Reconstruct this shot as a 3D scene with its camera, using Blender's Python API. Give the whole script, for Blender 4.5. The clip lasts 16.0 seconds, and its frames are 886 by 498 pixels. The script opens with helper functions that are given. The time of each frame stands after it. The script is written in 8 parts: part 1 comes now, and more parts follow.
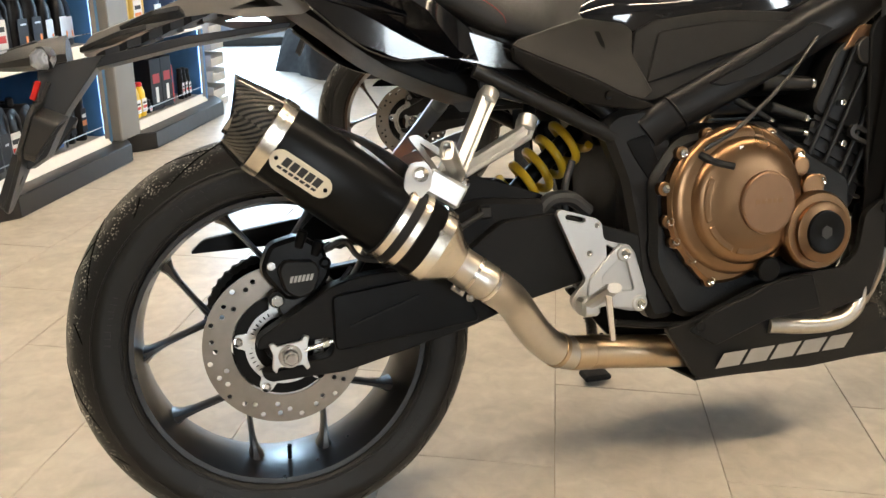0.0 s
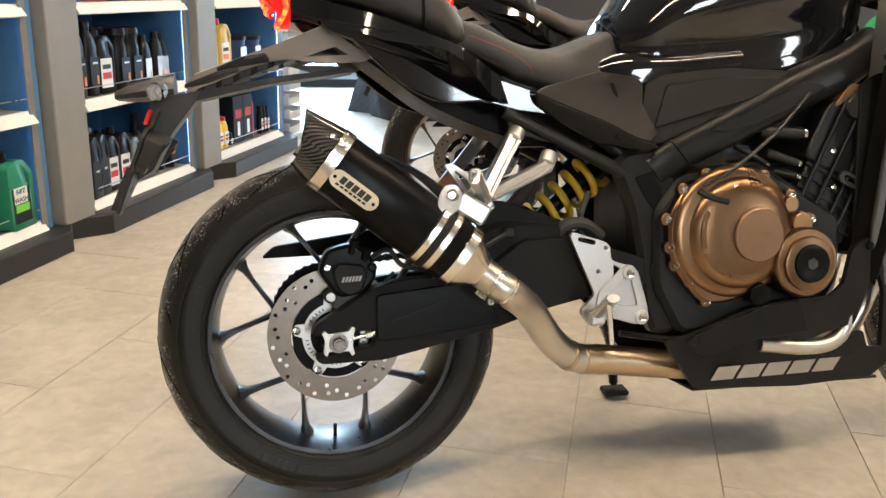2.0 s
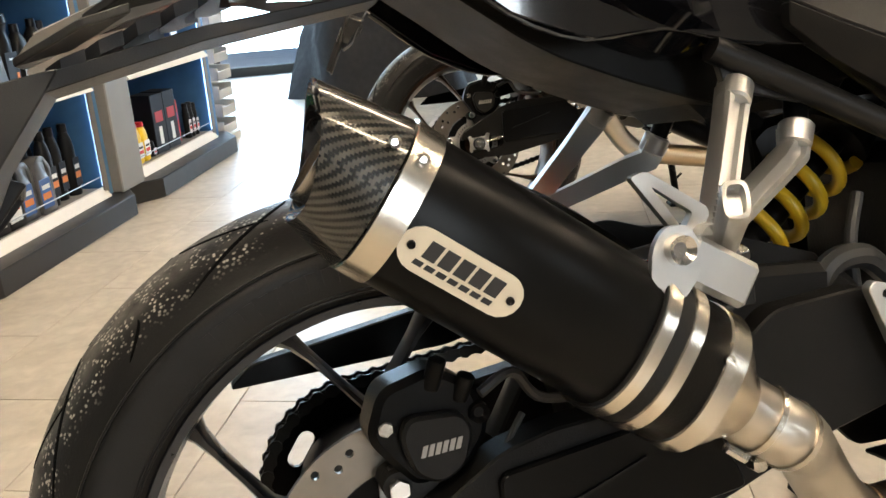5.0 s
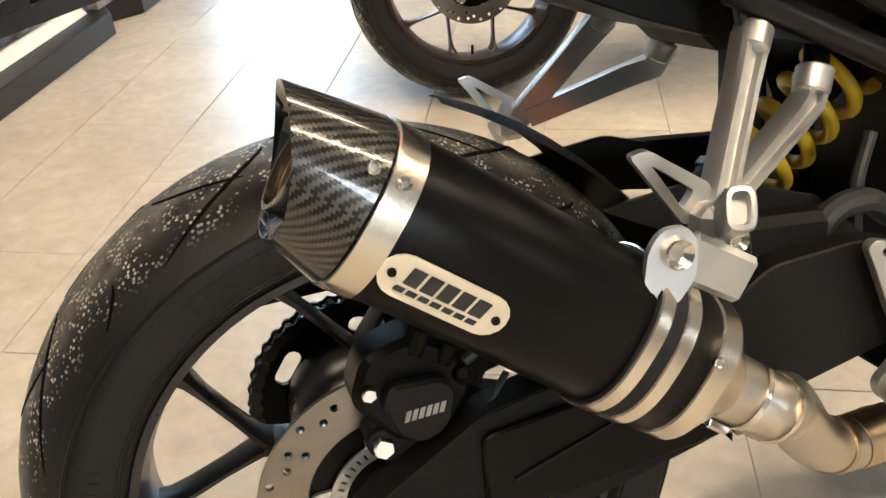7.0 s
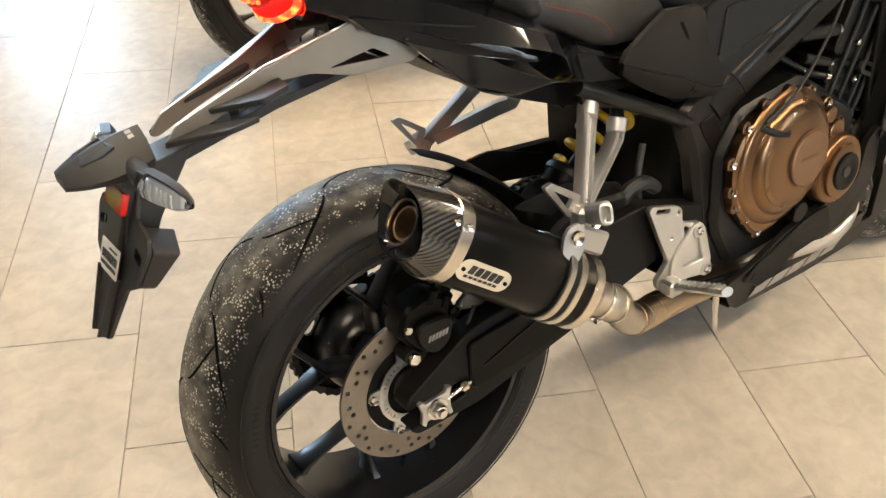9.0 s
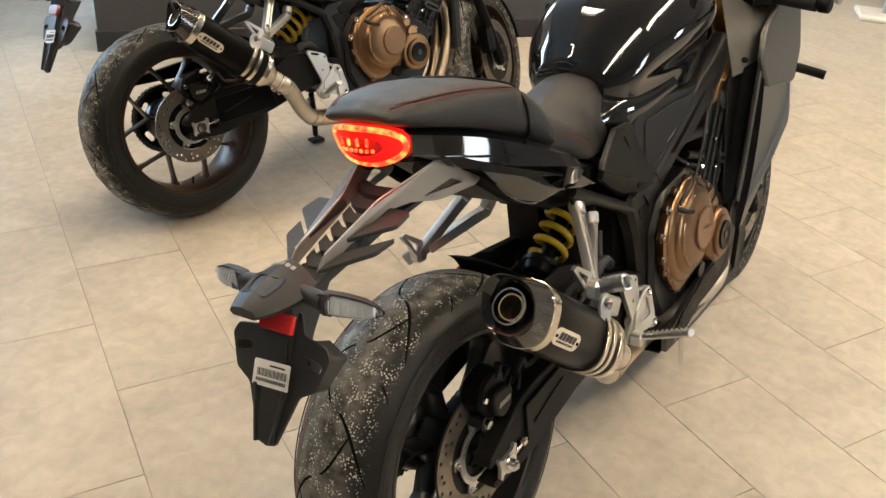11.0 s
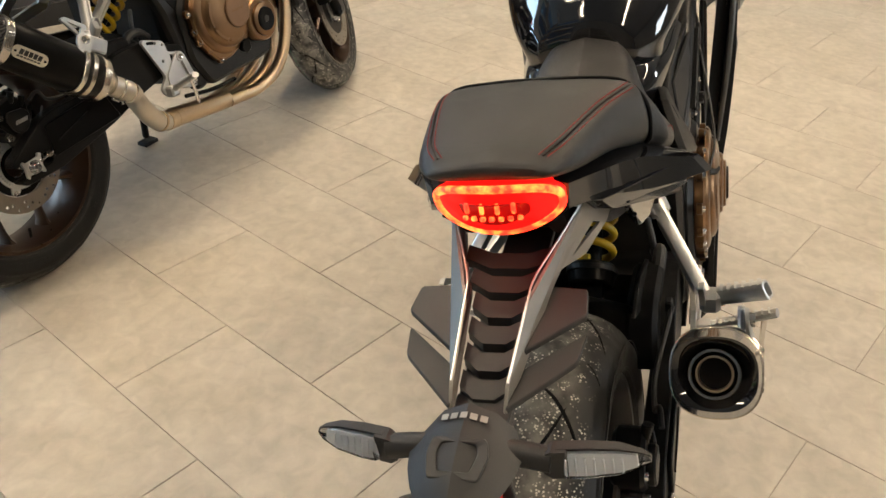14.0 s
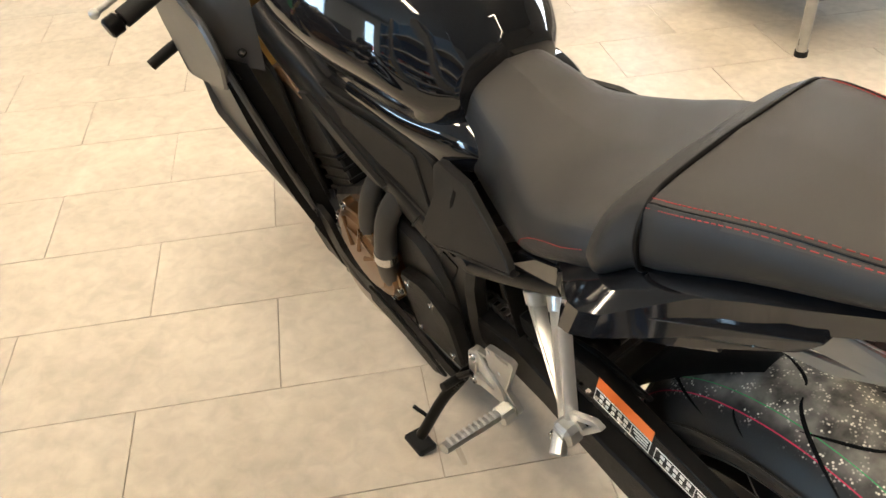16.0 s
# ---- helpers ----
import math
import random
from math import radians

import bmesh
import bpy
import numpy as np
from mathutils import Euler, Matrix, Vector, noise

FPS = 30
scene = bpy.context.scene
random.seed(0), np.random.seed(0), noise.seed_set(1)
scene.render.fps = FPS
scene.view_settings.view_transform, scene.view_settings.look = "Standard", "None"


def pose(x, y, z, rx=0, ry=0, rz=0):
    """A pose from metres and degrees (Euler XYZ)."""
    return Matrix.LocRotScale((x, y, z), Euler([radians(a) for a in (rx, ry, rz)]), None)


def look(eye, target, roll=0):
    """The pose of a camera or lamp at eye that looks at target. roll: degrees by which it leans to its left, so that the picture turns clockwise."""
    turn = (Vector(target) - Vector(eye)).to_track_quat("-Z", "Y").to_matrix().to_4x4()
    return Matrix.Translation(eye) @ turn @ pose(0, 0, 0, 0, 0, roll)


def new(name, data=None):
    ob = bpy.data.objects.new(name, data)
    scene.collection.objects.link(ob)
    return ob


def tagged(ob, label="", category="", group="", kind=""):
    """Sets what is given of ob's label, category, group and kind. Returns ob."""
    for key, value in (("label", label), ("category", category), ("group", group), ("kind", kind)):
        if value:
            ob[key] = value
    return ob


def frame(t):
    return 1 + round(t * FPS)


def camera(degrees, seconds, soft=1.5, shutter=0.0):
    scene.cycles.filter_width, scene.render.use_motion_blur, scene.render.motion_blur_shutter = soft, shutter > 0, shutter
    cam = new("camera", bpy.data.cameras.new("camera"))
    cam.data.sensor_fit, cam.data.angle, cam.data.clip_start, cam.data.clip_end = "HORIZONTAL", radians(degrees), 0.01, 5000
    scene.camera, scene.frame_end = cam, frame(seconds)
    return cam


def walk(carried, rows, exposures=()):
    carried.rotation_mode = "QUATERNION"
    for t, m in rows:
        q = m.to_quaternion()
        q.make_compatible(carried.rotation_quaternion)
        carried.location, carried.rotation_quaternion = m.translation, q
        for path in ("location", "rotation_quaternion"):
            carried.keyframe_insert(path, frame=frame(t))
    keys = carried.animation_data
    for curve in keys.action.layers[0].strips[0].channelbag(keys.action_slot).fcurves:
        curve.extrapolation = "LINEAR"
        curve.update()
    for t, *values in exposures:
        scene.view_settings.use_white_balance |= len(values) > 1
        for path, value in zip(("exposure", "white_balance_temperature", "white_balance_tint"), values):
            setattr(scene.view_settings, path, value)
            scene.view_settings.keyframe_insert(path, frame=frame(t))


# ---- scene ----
cam = camera(55.5, 16.0)
PATH = [
    (0, (-0.1117, -1.152, 0.888), (0.4467, 0.6378, 0.192), 0.9),
    (0.5, (-0.1115, -1.2602, 0.899), (0.4485, 0.5503, 0.26), 2.3),
    (1, (-0.1162, -1.3088, 0.908), (0.4006, 0.5259, 0.301), 2.2),
    (1.5, (-0.1137, -1.3579, 0.915), (0.3498, 0.494, 0.319), 2.0),
    (2, (-0.1183, -1.3894, 0.916), (0.2975, 0.4723, 0.314), 2.0),
    (2.5, (-0.1153, -1.3595, 0.905), (0.2532, 0.5075, 0.29), 0.8),
    (3, (-0.118, -1.2353, 0.872), (0.2474, 0.6318, 0.255), -1.5),
    (3.5, (-0.1438, -1.0401, 0.822), (0.247, 0.829, 0.229), -4.3),
    (3.7, (-0.162, -0.9592, 0.816), (0.2304, 0.9115, 0.229), -5.2),
    (5.8, (-0.0873, -0.494, 0.778), (0.4953, 1.2693, 0.035), -1.8),
    (6, (-0.0794, -0.4874, 0.777), (0.4804, 1.2697, 0.003), -2.1),
    (6.5, (-0.072, -0.4903, 0.799), (0.4391, 1.2234, -0.096), -2.5),
    (7, (-0.088, -0.5098, 0.896), (0.3759, 1.0977, -0.199), -2.9),
    (7.5, (-0.1099, -0.5443, 1.033), (0.3921, 0.9447, -0.204), -1.4),
    (8, (-0.2153, -0.6238, 1.132), (0.4783, 0.7563, -0.139), 1.1),
    (8.5, (-0.3737, -0.7183, 1.227), (0.4776, 0.5788, -0.034), 2.3),
    (9, (-0.4728, -0.7113, 1.253), (0.4619, 0.5377, 0.002), 2.6),
    (9.5, (-0.5616, -0.5883, 1.258), (0.5008, 0.5806, 0.032), 3.3),
    (10, (-0.7137, -0.5353, 1.29), (0.5224, 0.553, 0.154), 3.7),
    (10.2, (-0.7909, -0.5549, 1.326), (0.5109, 0.5007, 0.234), 3.6),
    (12.3, (-1.0188, -0.5681, 1.364), (0.4587, 0.3761, 0.403), 5.4),
    (12.5, (-0.9996, -0.5348, 1.35), (0.4745, 0.4032, 0.378), 5.5),
    (13, (-0.9177, -0.3606, 1.32), (0.5355, 0.548, 0.289), 4.8),
    (13.5, (-0.8515, -0.1632, 1.304), (0.6543, 0.587, 0.223), 3.9),
    (14, (-0.8257, 0.0465, 1.311), (0.7769, 0.4767, 0.195), 2.6),
    (14.5, (-0.6934, 0.2292, 1.28), (0.9336, 0.3909, 0.129), 2.1),
    (15, (-0.4794, 0.4073, 1.264), (1.1307, 0.2681, 0.085), 2.0),
    (15.5, (-0.3715, 0.6102, 1.275), (1.1373, 0.0899, 0.069), -0.7),
    (16, (-0.2659, 0.7988, 1.299), (1.0793, -0.0528, 0.088), -3.3),
]
walk(cam, [(t, look(eye, target, roll)) for t, eye, target, roll in PATH], [(0, 0.78), (4, 0.72), (7, 0.88), (8, 0.95), (9, 0.85), (10, 0.72), (12.5, 0.53), (13.5, 0.5), (14, 0.4), (14.5, 0.55), (15, 0.52), (15.5, 0.86), (16, 0.9)])


# ---------------------------------------------------------------- world, light
world = bpy.data.worlds.new("world")
scene.world = world
world.use_nodes = True
wn = world.node_tree.nodes
sky = wn.new("ShaderNodeTexSky")
sky.sky_type, sky.sun_disc, sky.sun_elevation, sky.sun_rotation = "NISHITA", False, radians(30), radians(150)
world.node_tree.links.new(sky.outputs[0], wn["Background"].inputs[0])
wn["Background"].inputs[1].default_value = 0.12


def area(name, m, sx, sy, watts, colour):
    data = bpy.data.lights.new(name, "AREA")
    data.shape, data.size, data.size_y, data.energy, data.color = "RECTANGLE", sx, sy, watts, colour
    ob = new(name, data)
    ob.matrix_world = m
    return ob


# ---------------------------------------------------------------- materials
def material(name, colour, rough=0.5, metal=0.0, vary=0.15, scale=30.0, bump=0.0, bump_scale=200.0, coat=0.0, island=False, spec=0.5):
    """A surface whose colour and gloss drift at two scales, with fine relief."""
    m = bpy.data.materials.new(name)
    m.use_nodes = True
    nt = m.node_tree
    n, l = nt.nodes, nt.links
    b = n["Principled BSDF"]
    tc = n.new("ShaderNodeTexCoord")
    n1, n2 = n.new("ShaderNodeTexNoise"), n.new("ShaderNodeTexNoise")
    n1.inputs["Scale"].default_value, n1.inputs["Detail"].default_value = scale, 6
    n2.inputs["Scale"].default_value, n2.inputs["Detail"].default_value = scale * 0.13, 3
    for k in (n1, n2):
        l.new(tc.outputs["Object"], k.inputs["Vector"])
    mixf = n.new("ShaderNodeMath")
    mixf.operation = "ADD"
    l.new(n1.outputs[0], mixf.inputs[0])
    l.new(n2.outputs[0], mixf.inputs[1])
    ramp = n.new("ShaderNodeMapRange")
    ramp.inputs["From Min"].default_value, ramp.inputs["From Max"].default_value = 0.6, 1.4
    ramp.inputs["To Min"].default_value, ramp.inputs["To Max"].default_value = 1 - vary, 1 + vary
    l.new(mixf.outputs[0], ramp.inputs["Value"])
    val = n.new("ShaderNodeVectorMath")
    val.operation = "SCALE"
    val.inputs[0].default_value = colour[:3]
    l.new(ramp.outputs[0], val.inputs["Scale"])
    l.new(val.outputs[0], b.inputs["Base Color"])
    rr = n.new("ShaderNodeMapRange")
    rr.inputs["From Min"].default_value, rr.inputs["From Max"].default_value = 0.6, 1.4
    rr.inputs["To Min"].default_value, rr.inputs["To Max"].default_value = max(0.01, rough * (1 - vary)), min(1, rough * (1 + vary))
    l.new(mixf.outputs[0], rr.inputs["Value"])
    l.new(rr.outputs[0], b.inputs["Roughness"])
    b.inputs["Metallic"].default_value = metal
    b.inputs["Specular IOR Level"].default_value = spec
    b.inputs["Coat Weight"].default_value = coat
    b.inputs["Coat Roughness"].default_value = 0.03
    if bump:
        n3, bp = n.new("ShaderNodeTexNoise"), n.new("ShaderNodeBump")
        n3.inputs["Scale"].default_value, n3.inputs["Detail"].default_value = bump_scale, 4
        bp.inputs["Strength"].default_value, bp.inputs["Distance"].default_value = bump, 0.002
        l.new(tc.outputs["Object"], n3.inputs["Vector"])
        l.new(n3.outputs[0], bp.inputs["Height"])
        l.new(bp.outputs[0], b.inputs["Normal"])
    return m


def glow(name, colour, strength):
    m = bpy.data.materials.new(name)
    m.use_nodes = True
    b = m.node_tree.nodes["Principled BSDF"]
    b.inputs["Base Color"].default_value = (*colour, 1)
    b.inputs["Emission Color"].default_value = (*colour, 1)
    b.inputs["Emission Strength"].default_value = strength
    return m


def glassy(name, colour, rough=0.02):
    m = bpy.data.materials.new(name)
    m.use_nodes = True
    b = m.node_tree.nodes["Principled BSDF"]
    b.inputs["Base Color"].default_value = (*colour, 1)
    b.inputs["Roughness"].default_value = rough
    b.inputs["Transmission Weight"].default_value = 1
    b.inputs["IOR"].default_value = 1.45
    return m


BLACK_PLASTIC = material("black textured plastic", (0.0085, 0.0083, 0.0081), 0.45, vary=0.2, spec=0.11, bump=0.25, bump_scale=900)
GREY_PLASTIC = material("dark grey satin plastic", (0.0115, 0.011, 0.0104), 0.42, vary=0.12, spec=0.15, bump=0.15, bump_scale=900)
SATIN_BLACK = material("satin black paint", (0.0045, 0.0044, 0.0043), 0.3, vary=0.1, spec=0.1, bump=0.06, bump_scale=600)
GLOSS_BLACK = material("gloss black lacquer", (0.006, 0.006, 0.007), 0.07, vary=0.05, coat=0.5)
FRAME_BLACK = material("satin black frame paint", (0.0095, 0.009, 0.0086), 0.32, vary=0.12, spec=0.23, bump=0.08, bump_scale=500)
RIM_BLACK = material("black wheel paint", (0.007, 0.007, 0.008), 0.3, vary=0.15)
RIM_BRONZE = material("bronze wheel paint", (0.05, 0.028, 0.016), 0.3, metal=0.5, vary=0.15)
BRONZE = material("bronze engine cover paint", (0.215, 0.122, 0.062), 0.3, metal=1.0, vary=0.12, scale=14, bump=0.05, bump_scale=400)
BRONZE_DARK = material("dark bronze engine paint", (0.2, 0.112, 0.06), 0.42, metal=0.6, vary=0.15)
ENGINE_BLACK = material("black cast engine block", (0.008, 0.008, 0.008), 0.42, spec=0.35, metal=0.2, vary=0.3, bump=0.3, bump_scale=300)
ENGINE_GREY = material("dark grey cast metal", (0.045, 0.043, 0.04), 0.42, metal=0.6, vary=0.2, bump=0.2, bump_scale=300)
ALU = material("silver cast aluminium", (0.55, 0.545, 0.53), 0.36, metal=0.9, vary=0.06, bump=0.05, bump_scale=900)
CHROME = material("bright steel", (0.75, 0.73, 0.7), 0.16, metal=1.0, vary=0.1)
DISC_STEEL = material("brushed brake disc steel", (0.24, 0.21, 0.175), 0.32, metal=0.95, vary=0.12, scale=60)
STRAP_STEEL = material("brushed stainless steel strap", (0.68, 0.62, 0.53), 0.26, metal=1.0, vary=0.05, scale=240)
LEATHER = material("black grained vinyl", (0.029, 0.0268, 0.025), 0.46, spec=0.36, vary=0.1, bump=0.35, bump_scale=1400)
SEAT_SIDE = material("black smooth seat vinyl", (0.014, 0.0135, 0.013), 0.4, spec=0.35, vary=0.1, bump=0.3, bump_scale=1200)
THREAD = material("red thread", (0.3, 0.016, 0.014), 0.7)
YELLOW = material("yellow spring paint", (0.72, 0.46, 0.02), 0.35, vary=0.06)
GOLD = material("gold fork tube", (0.45, 0.27, 0.08), 0.3, metal=0.8)
# Near-black that colours in the shade of cuts, holes and slots.
CUT_SHADE = material("black shade of cuts and slots", (0.0025, 0.0025, 0.0025), 0.85, vary=0.1, spec=0.1)
OUTLET = material("satin outlet steel", (0.42, 0.39, 0.35), 0.24, metal=1.0, vary=0.15)
STAY_GREY = material("matt grey anodised plate", (0.24, 0.22, 0.195), 0.4, metal=0.4, vary=0.06, scale=60)
FAIRING_GREY = material("matt grey metallic paint", (0.11, 0.108, 0.105), 0.38, metal=0.5, vary=0.06, scale=40)
RUBBER = material("black rubber", (0.006, 0.006, 0.006), 0.65, spec=0.3, vary=0.2, bump=0.2)
HOSE = material("black rubber hose", (0.02, 0.02, 0.02), 0.5)
WHITE = material("white label paper", (0.75, 0.75, 0.73), 0.6, vary=0.04)
INK = material("black ink", (0.02, 0.02, 0.022), 0.6)
BADGE = material("cream aluminium badge", (0.72, 0.66, 0.54), 0.4, metal=0.3, vary=0.05)
LETTER = material("silver grey print", (0.36, 0.34, 0.31), 0.45, metal=0.3)
# Lighter copy of the black plastic; overhead light on the tail is coloured in.
TAIL_PLASTIC_LIT = material("grained black plastic in lit tone", (0.021, 0.02, 0.0195), 0.48, vary=0.12, spec=0.42, bump=0.2, bump_scale=900)
REFLECTOR = material("bright lamp reflector", (0.8, 0.83, 0.88), 0.35, metal=0.3, vary=0.05)
RED_PLASTIC = material("red reflector", (0.55, 0.02, 0.015), 0.15, vary=0.15, coat=0.6)
ORANGE = material("orange warning print", (0.85, 0.19, 0.03), 0.5, vary=0.05)
BROWN_STEEL = material("heat tinted stainless pipe", (0.5, 0.38, 0.25), 0.33, metal=1.0, vary=0.08, scale=18)
PIPE_STEEL = material("satin stainless pipe", (0.56, 0.51, 0.44), 0.34, metal=1.0, vary=0.03, scale=120)
CLEAR = glassy("clear lens plastic", (0.9, 0.92, 0.95))
TINT = glassy("smoked screen", (0.25, 0.25, 0.27))
TAIL_GLOW = glow("lit red lamp", (1.0, 0.006, 0.004), 1.3)
TAIL_GLOW.node_tree.nodes["Principled BSDF"].inputs["Base Color"].default_value = (0.2, 0.004, 0.003, 1)


def lamp_core():
    m = glow("lit amber red lamp core", (1.0, 0.05, 0.015), 2.8)
    n, l = m.node_tree.nodes, m.node_tree.links
    tc, nz, rp = n.new("ShaderNodeTexCoord"), n.new("ShaderNodeTexNoise"), n.new("ShaderNodeValToRGB")
    nz.inputs["Scale"].default_value, nz.inputs["Detail"].default_value = 80, 3
    l.new(tc.outputs["Object"], nz.inputs["Vector"])
    l.new(nz.outputs[0], rp.inputs[0])
    rp.color_ramp.elements[0].position, rp.color_ramp.elements[0].color = 0.4, (1.0, 0.02, 0.008, 1)
    rp.color_ramp.elements[1].position, rp.color_ramp.elements[1].color = 0.66, (1.0, 0.22, 0.035, 1)
    l.new(rp.outputs[0], n["Principled BSDF"].inputs["Emission Color"])
    return m


TAIL_CORE = lamp_core()
LAMP_WINDOW = glow("dim red lamp window", (1.0, 0.012, 0.008), 0.22)
LAMP_WINDOW.node_tree.nodes["Principled BSDF"].inputs["Base Color"].default_value = (0.25, 0.006, 0.005, 1)
LAMP_WINDOW.node_tree.nodes["Principled BSDF"].inputs["Roughness"].default_value = 0.12


def carbon_material():
    m = material("carbon fibre twill", (0.03, 0.028, 0.026), 0.25, coat=0.7)
    n, l = m.node_tree.nodes, m.node_tree.links
    b = n["Principled BSDF"]
    uv = n.new("ShaderNodeUVMap")
    sep = n.new("ShaderNodeSeparateXYZ")
    l.new(uv.outputs[0], sep.inputs[0])

    def math_node(op, a, c):
        k = n.new("ShaderNodeMath")
        k.operation = op
        for i, v in enumerate((a, c)):
            if isinstance(v, (int, float)):
                k.inputs[i].default_value = v
            else:
                l.new(v, k.inputs[i])
        return k.outputs[0]

    u, v = math_node("MULTIPLY", sep.outputs[0], 1.0), math_node("MULTIPLY", sep.outputs[1], 1.0)
    fu, fv = math_node("FLOOR", u, 0), math_node("FLOOR", v, 0)
    s = math_node("MODULO", math_node("ADD", math_node("ADD", fu, fv), 400), 4)
    pick = math_node("LESS_THAN", s, 1.5)
    ramp = n.new("ShaderNodeMix")
    ramp.data_type = "RGBA"
    ramp.inputs[6].default_value = (0.012, 0.011, 0.01, 1)
    ramp.inputs[7].default_value = (0.07, 0.063, 0.055, 1)
    l.new(pick, ramp.inputs[0])
    l.new(ramp.outputs[2], b.inputs["Base Color"])
    b.inputs["Metallic"].default_value = 0.35
    return m


CARBON = carbon_material()


def tyre_material():
    m = material("tyre rubber", (0.0085, 0.0083, 0.008), 0.5, spec=0.27, vary=0.25, scale=40, bump=0.15, bump_scale=500)
    n, l = m.node_tree.nodes, m.node_tree.links
    b = n["Principled BSDF"]
    base = b.inputs["Base Color"].links[0].from_socket
    uv = n.new("ShaderNodeUVMap")
    sep = n.new("ShaderNodeSeparateXYZ")
    l.new(uv.outputs[0], sep.inputs[0])
    tc = n.new("ShaderNodeTexCoord")

    def band(src, lo, hi, soft):
        k = n.new("ShaderNodeMapRange")
        k.interpolation_type = "SMOOTHSTEP"
        k.inputs["From Min"].default_value, k.inputs["From Max"].default_value = lo - soft, lo
        l.new(src, k.inputs["Value"])
        k2 = n.new("ShaderNodeMapRange")
        k2.interpolation_type = "SMOOTHSTEP"
        k2.inputs["From Min"].default_value, k2.inputs["From Max"].default_value = hi, hi + soft
        k2.inputs["To Min"].default_value, k2.inputs["To Max"].default_value = 1, 0
        l.new(src, k2.inputs["Value"])
        k3 = n.new("ShaderNodeMath")
        k3.operation = "MULTIPLY"
        l.new(k.outputs[0], k3.inputs[0])
        l.new(k2.outputs[0], k3.inputs[1])
        return k3.outputs[0]

    def over(under, colour, fac):
        k = n.new("ShaderNodeMix")
        k.data_type = "RGBA"
        l.new(under, k.inputs[6])
        k.inputs[7].default_value = (*colour, 1)
        l.new(fac, k.inputs[0])
        return k.outputs[2]

    def times(a, c):
        k = n.new("ShaderNodeMath")
        k.operation = "MULTIPLY"
        l.new(a, k.inputs[0])
        l.new(c, k.inputs[1])
        return k.outputs[0]

    def noise_cut(scale, lo, hi, detail=3):
        k, r = n.new("ShaderNodeTexNoise"), n.new("ShaderNodeMapRange")
        k.inputs["Scale"].default_value, k.inputs["Detail"].default_value = scale, detail
        l.new(tc.outputs["Object"], k.inputs["Vector"])
        r.inputs["From Min"].default_value, r.inputs["From Max"].default_value = lo, hi
        l.new(k.outputs[0], r.inputs["Value"])
        return r.outputs[0]

    v = sep.outputs[1]
    dust = times(band(v, -0.035, 0.035, 0.03), noise_cut(34, 0.3, 0.66, 8))
    col = over(base, (0.2, 0.19, 0.17), dust)
    vor, cut = n.new("ShaderNodeTexVoronoi"), n.new("ShaderNodeMapRange")
    vor.inputs["Scale"].default_value = 240
    l.new(tc.outputs["Object"], vor.inputs["Vector"])
    cut.inputs["From Min"].default_value, cut.inputs["From Max"].default_value = 0.42, 0.22
    l.new(vor.outputs["Distance"], cut.inputs["Value"])
    specks = times(times(band(v, -0.058, -0.012, 0.02), cut.outputs[0]), noise_cut(48, 0.47, 0.56, 6))
    col = over(col, (0.7, 0.66, 0.58), specks)
    specks2 = times(times(band(v, 0.005, 0.05, 0.02), cut.outputs[0]), noise_cut(44, 0.49, 0.58, 6))
    col = over(col, (0.7, 0.66, 0.58), specks2)
    col = over(col, (0.5, 0.02, 0.07), band(v, 0.0575, 0.0582, 0.0006))
    col = over(col, (0.03, 0.3, 0.1), band(v, 0.0395, 0.04, 0.0006))
    l.new(col, b.inputs["Base Color"])
    return m


TYRE = tyre_material()
SIDEWALL = material("plain sidewall rubber", (0.0085, 0.0083, 0.008), 0.45, spec=0.28, vary=0.2, scale=40)


# ---------------------------------------------------------------- mesh tools
def finish(bm, sharp=32.0):
    """Smooth faces, with the edges above an angle kept crisp."""
    bmesh.ops.recalc_face_normals(bm, faces=bm.faces)
    for f in bm.faces:
        f.smooth = True
    lim = radians(sharp)
    for e in bm.edges:
        e.smooth = len(e.link_faces) == 2 and e.calc_face_angle(0) < lim
    return bm


def mesh_of(name, bm, mat, sharp=32.0, recalc=True):
    if recalc:
        finish(bm, sharp)
    me = bpy.data.meshes.new(name)
    bm.to_mesh(me)
    bm.free()
    if mat:
        me.materials.append(mat)
    return me


def part(name, bm, mat, parent=None, label="", sharp=32.0):
    ob = new(name, mesh_of(name, bm, mat, sharp))
    if parent is not None:
        ob.parent = parent
    if label:
        tagged(ob, label)
    return ob


def thing(name, label, category, m=None, group="", kind=""):
    ob = new(name)
    ob.empty_display_size = 0.1
    if m is not None:
        ob.matrix_world = m
    return tagged(ob, label, category, group, kind)


def solid_bevel(bm, w, seg=1, angle=30):
    if w:
        es = [e for e in bm.edges if len(e.link_faces) == 2 and e.calc_face_angle(0) > radians(angle)]
        bmesh.ops.bevel(bm, geom=es, offset=w, segments=seg, affect="EDGES", clamp_overlap=True)
    return bm


def add_box(bm, c, s, m=None):
    g = bmesh.ops.create_cube(bm, size=1)
    mm = Matrix.Translation(c) @ Matrix.Diagonal((*s, 1))
    bmesh.ops.transform(bm, matrix=(m or Matrix()) @ mm, verts=g["verts"])
    return g["verts"]


def box(c, s, bev=0.0, m=None, seg=1):
    bm = bmesh.new()
    add_box(bm, c, s, m)
    return solid_bevel(bm, bev, seg)


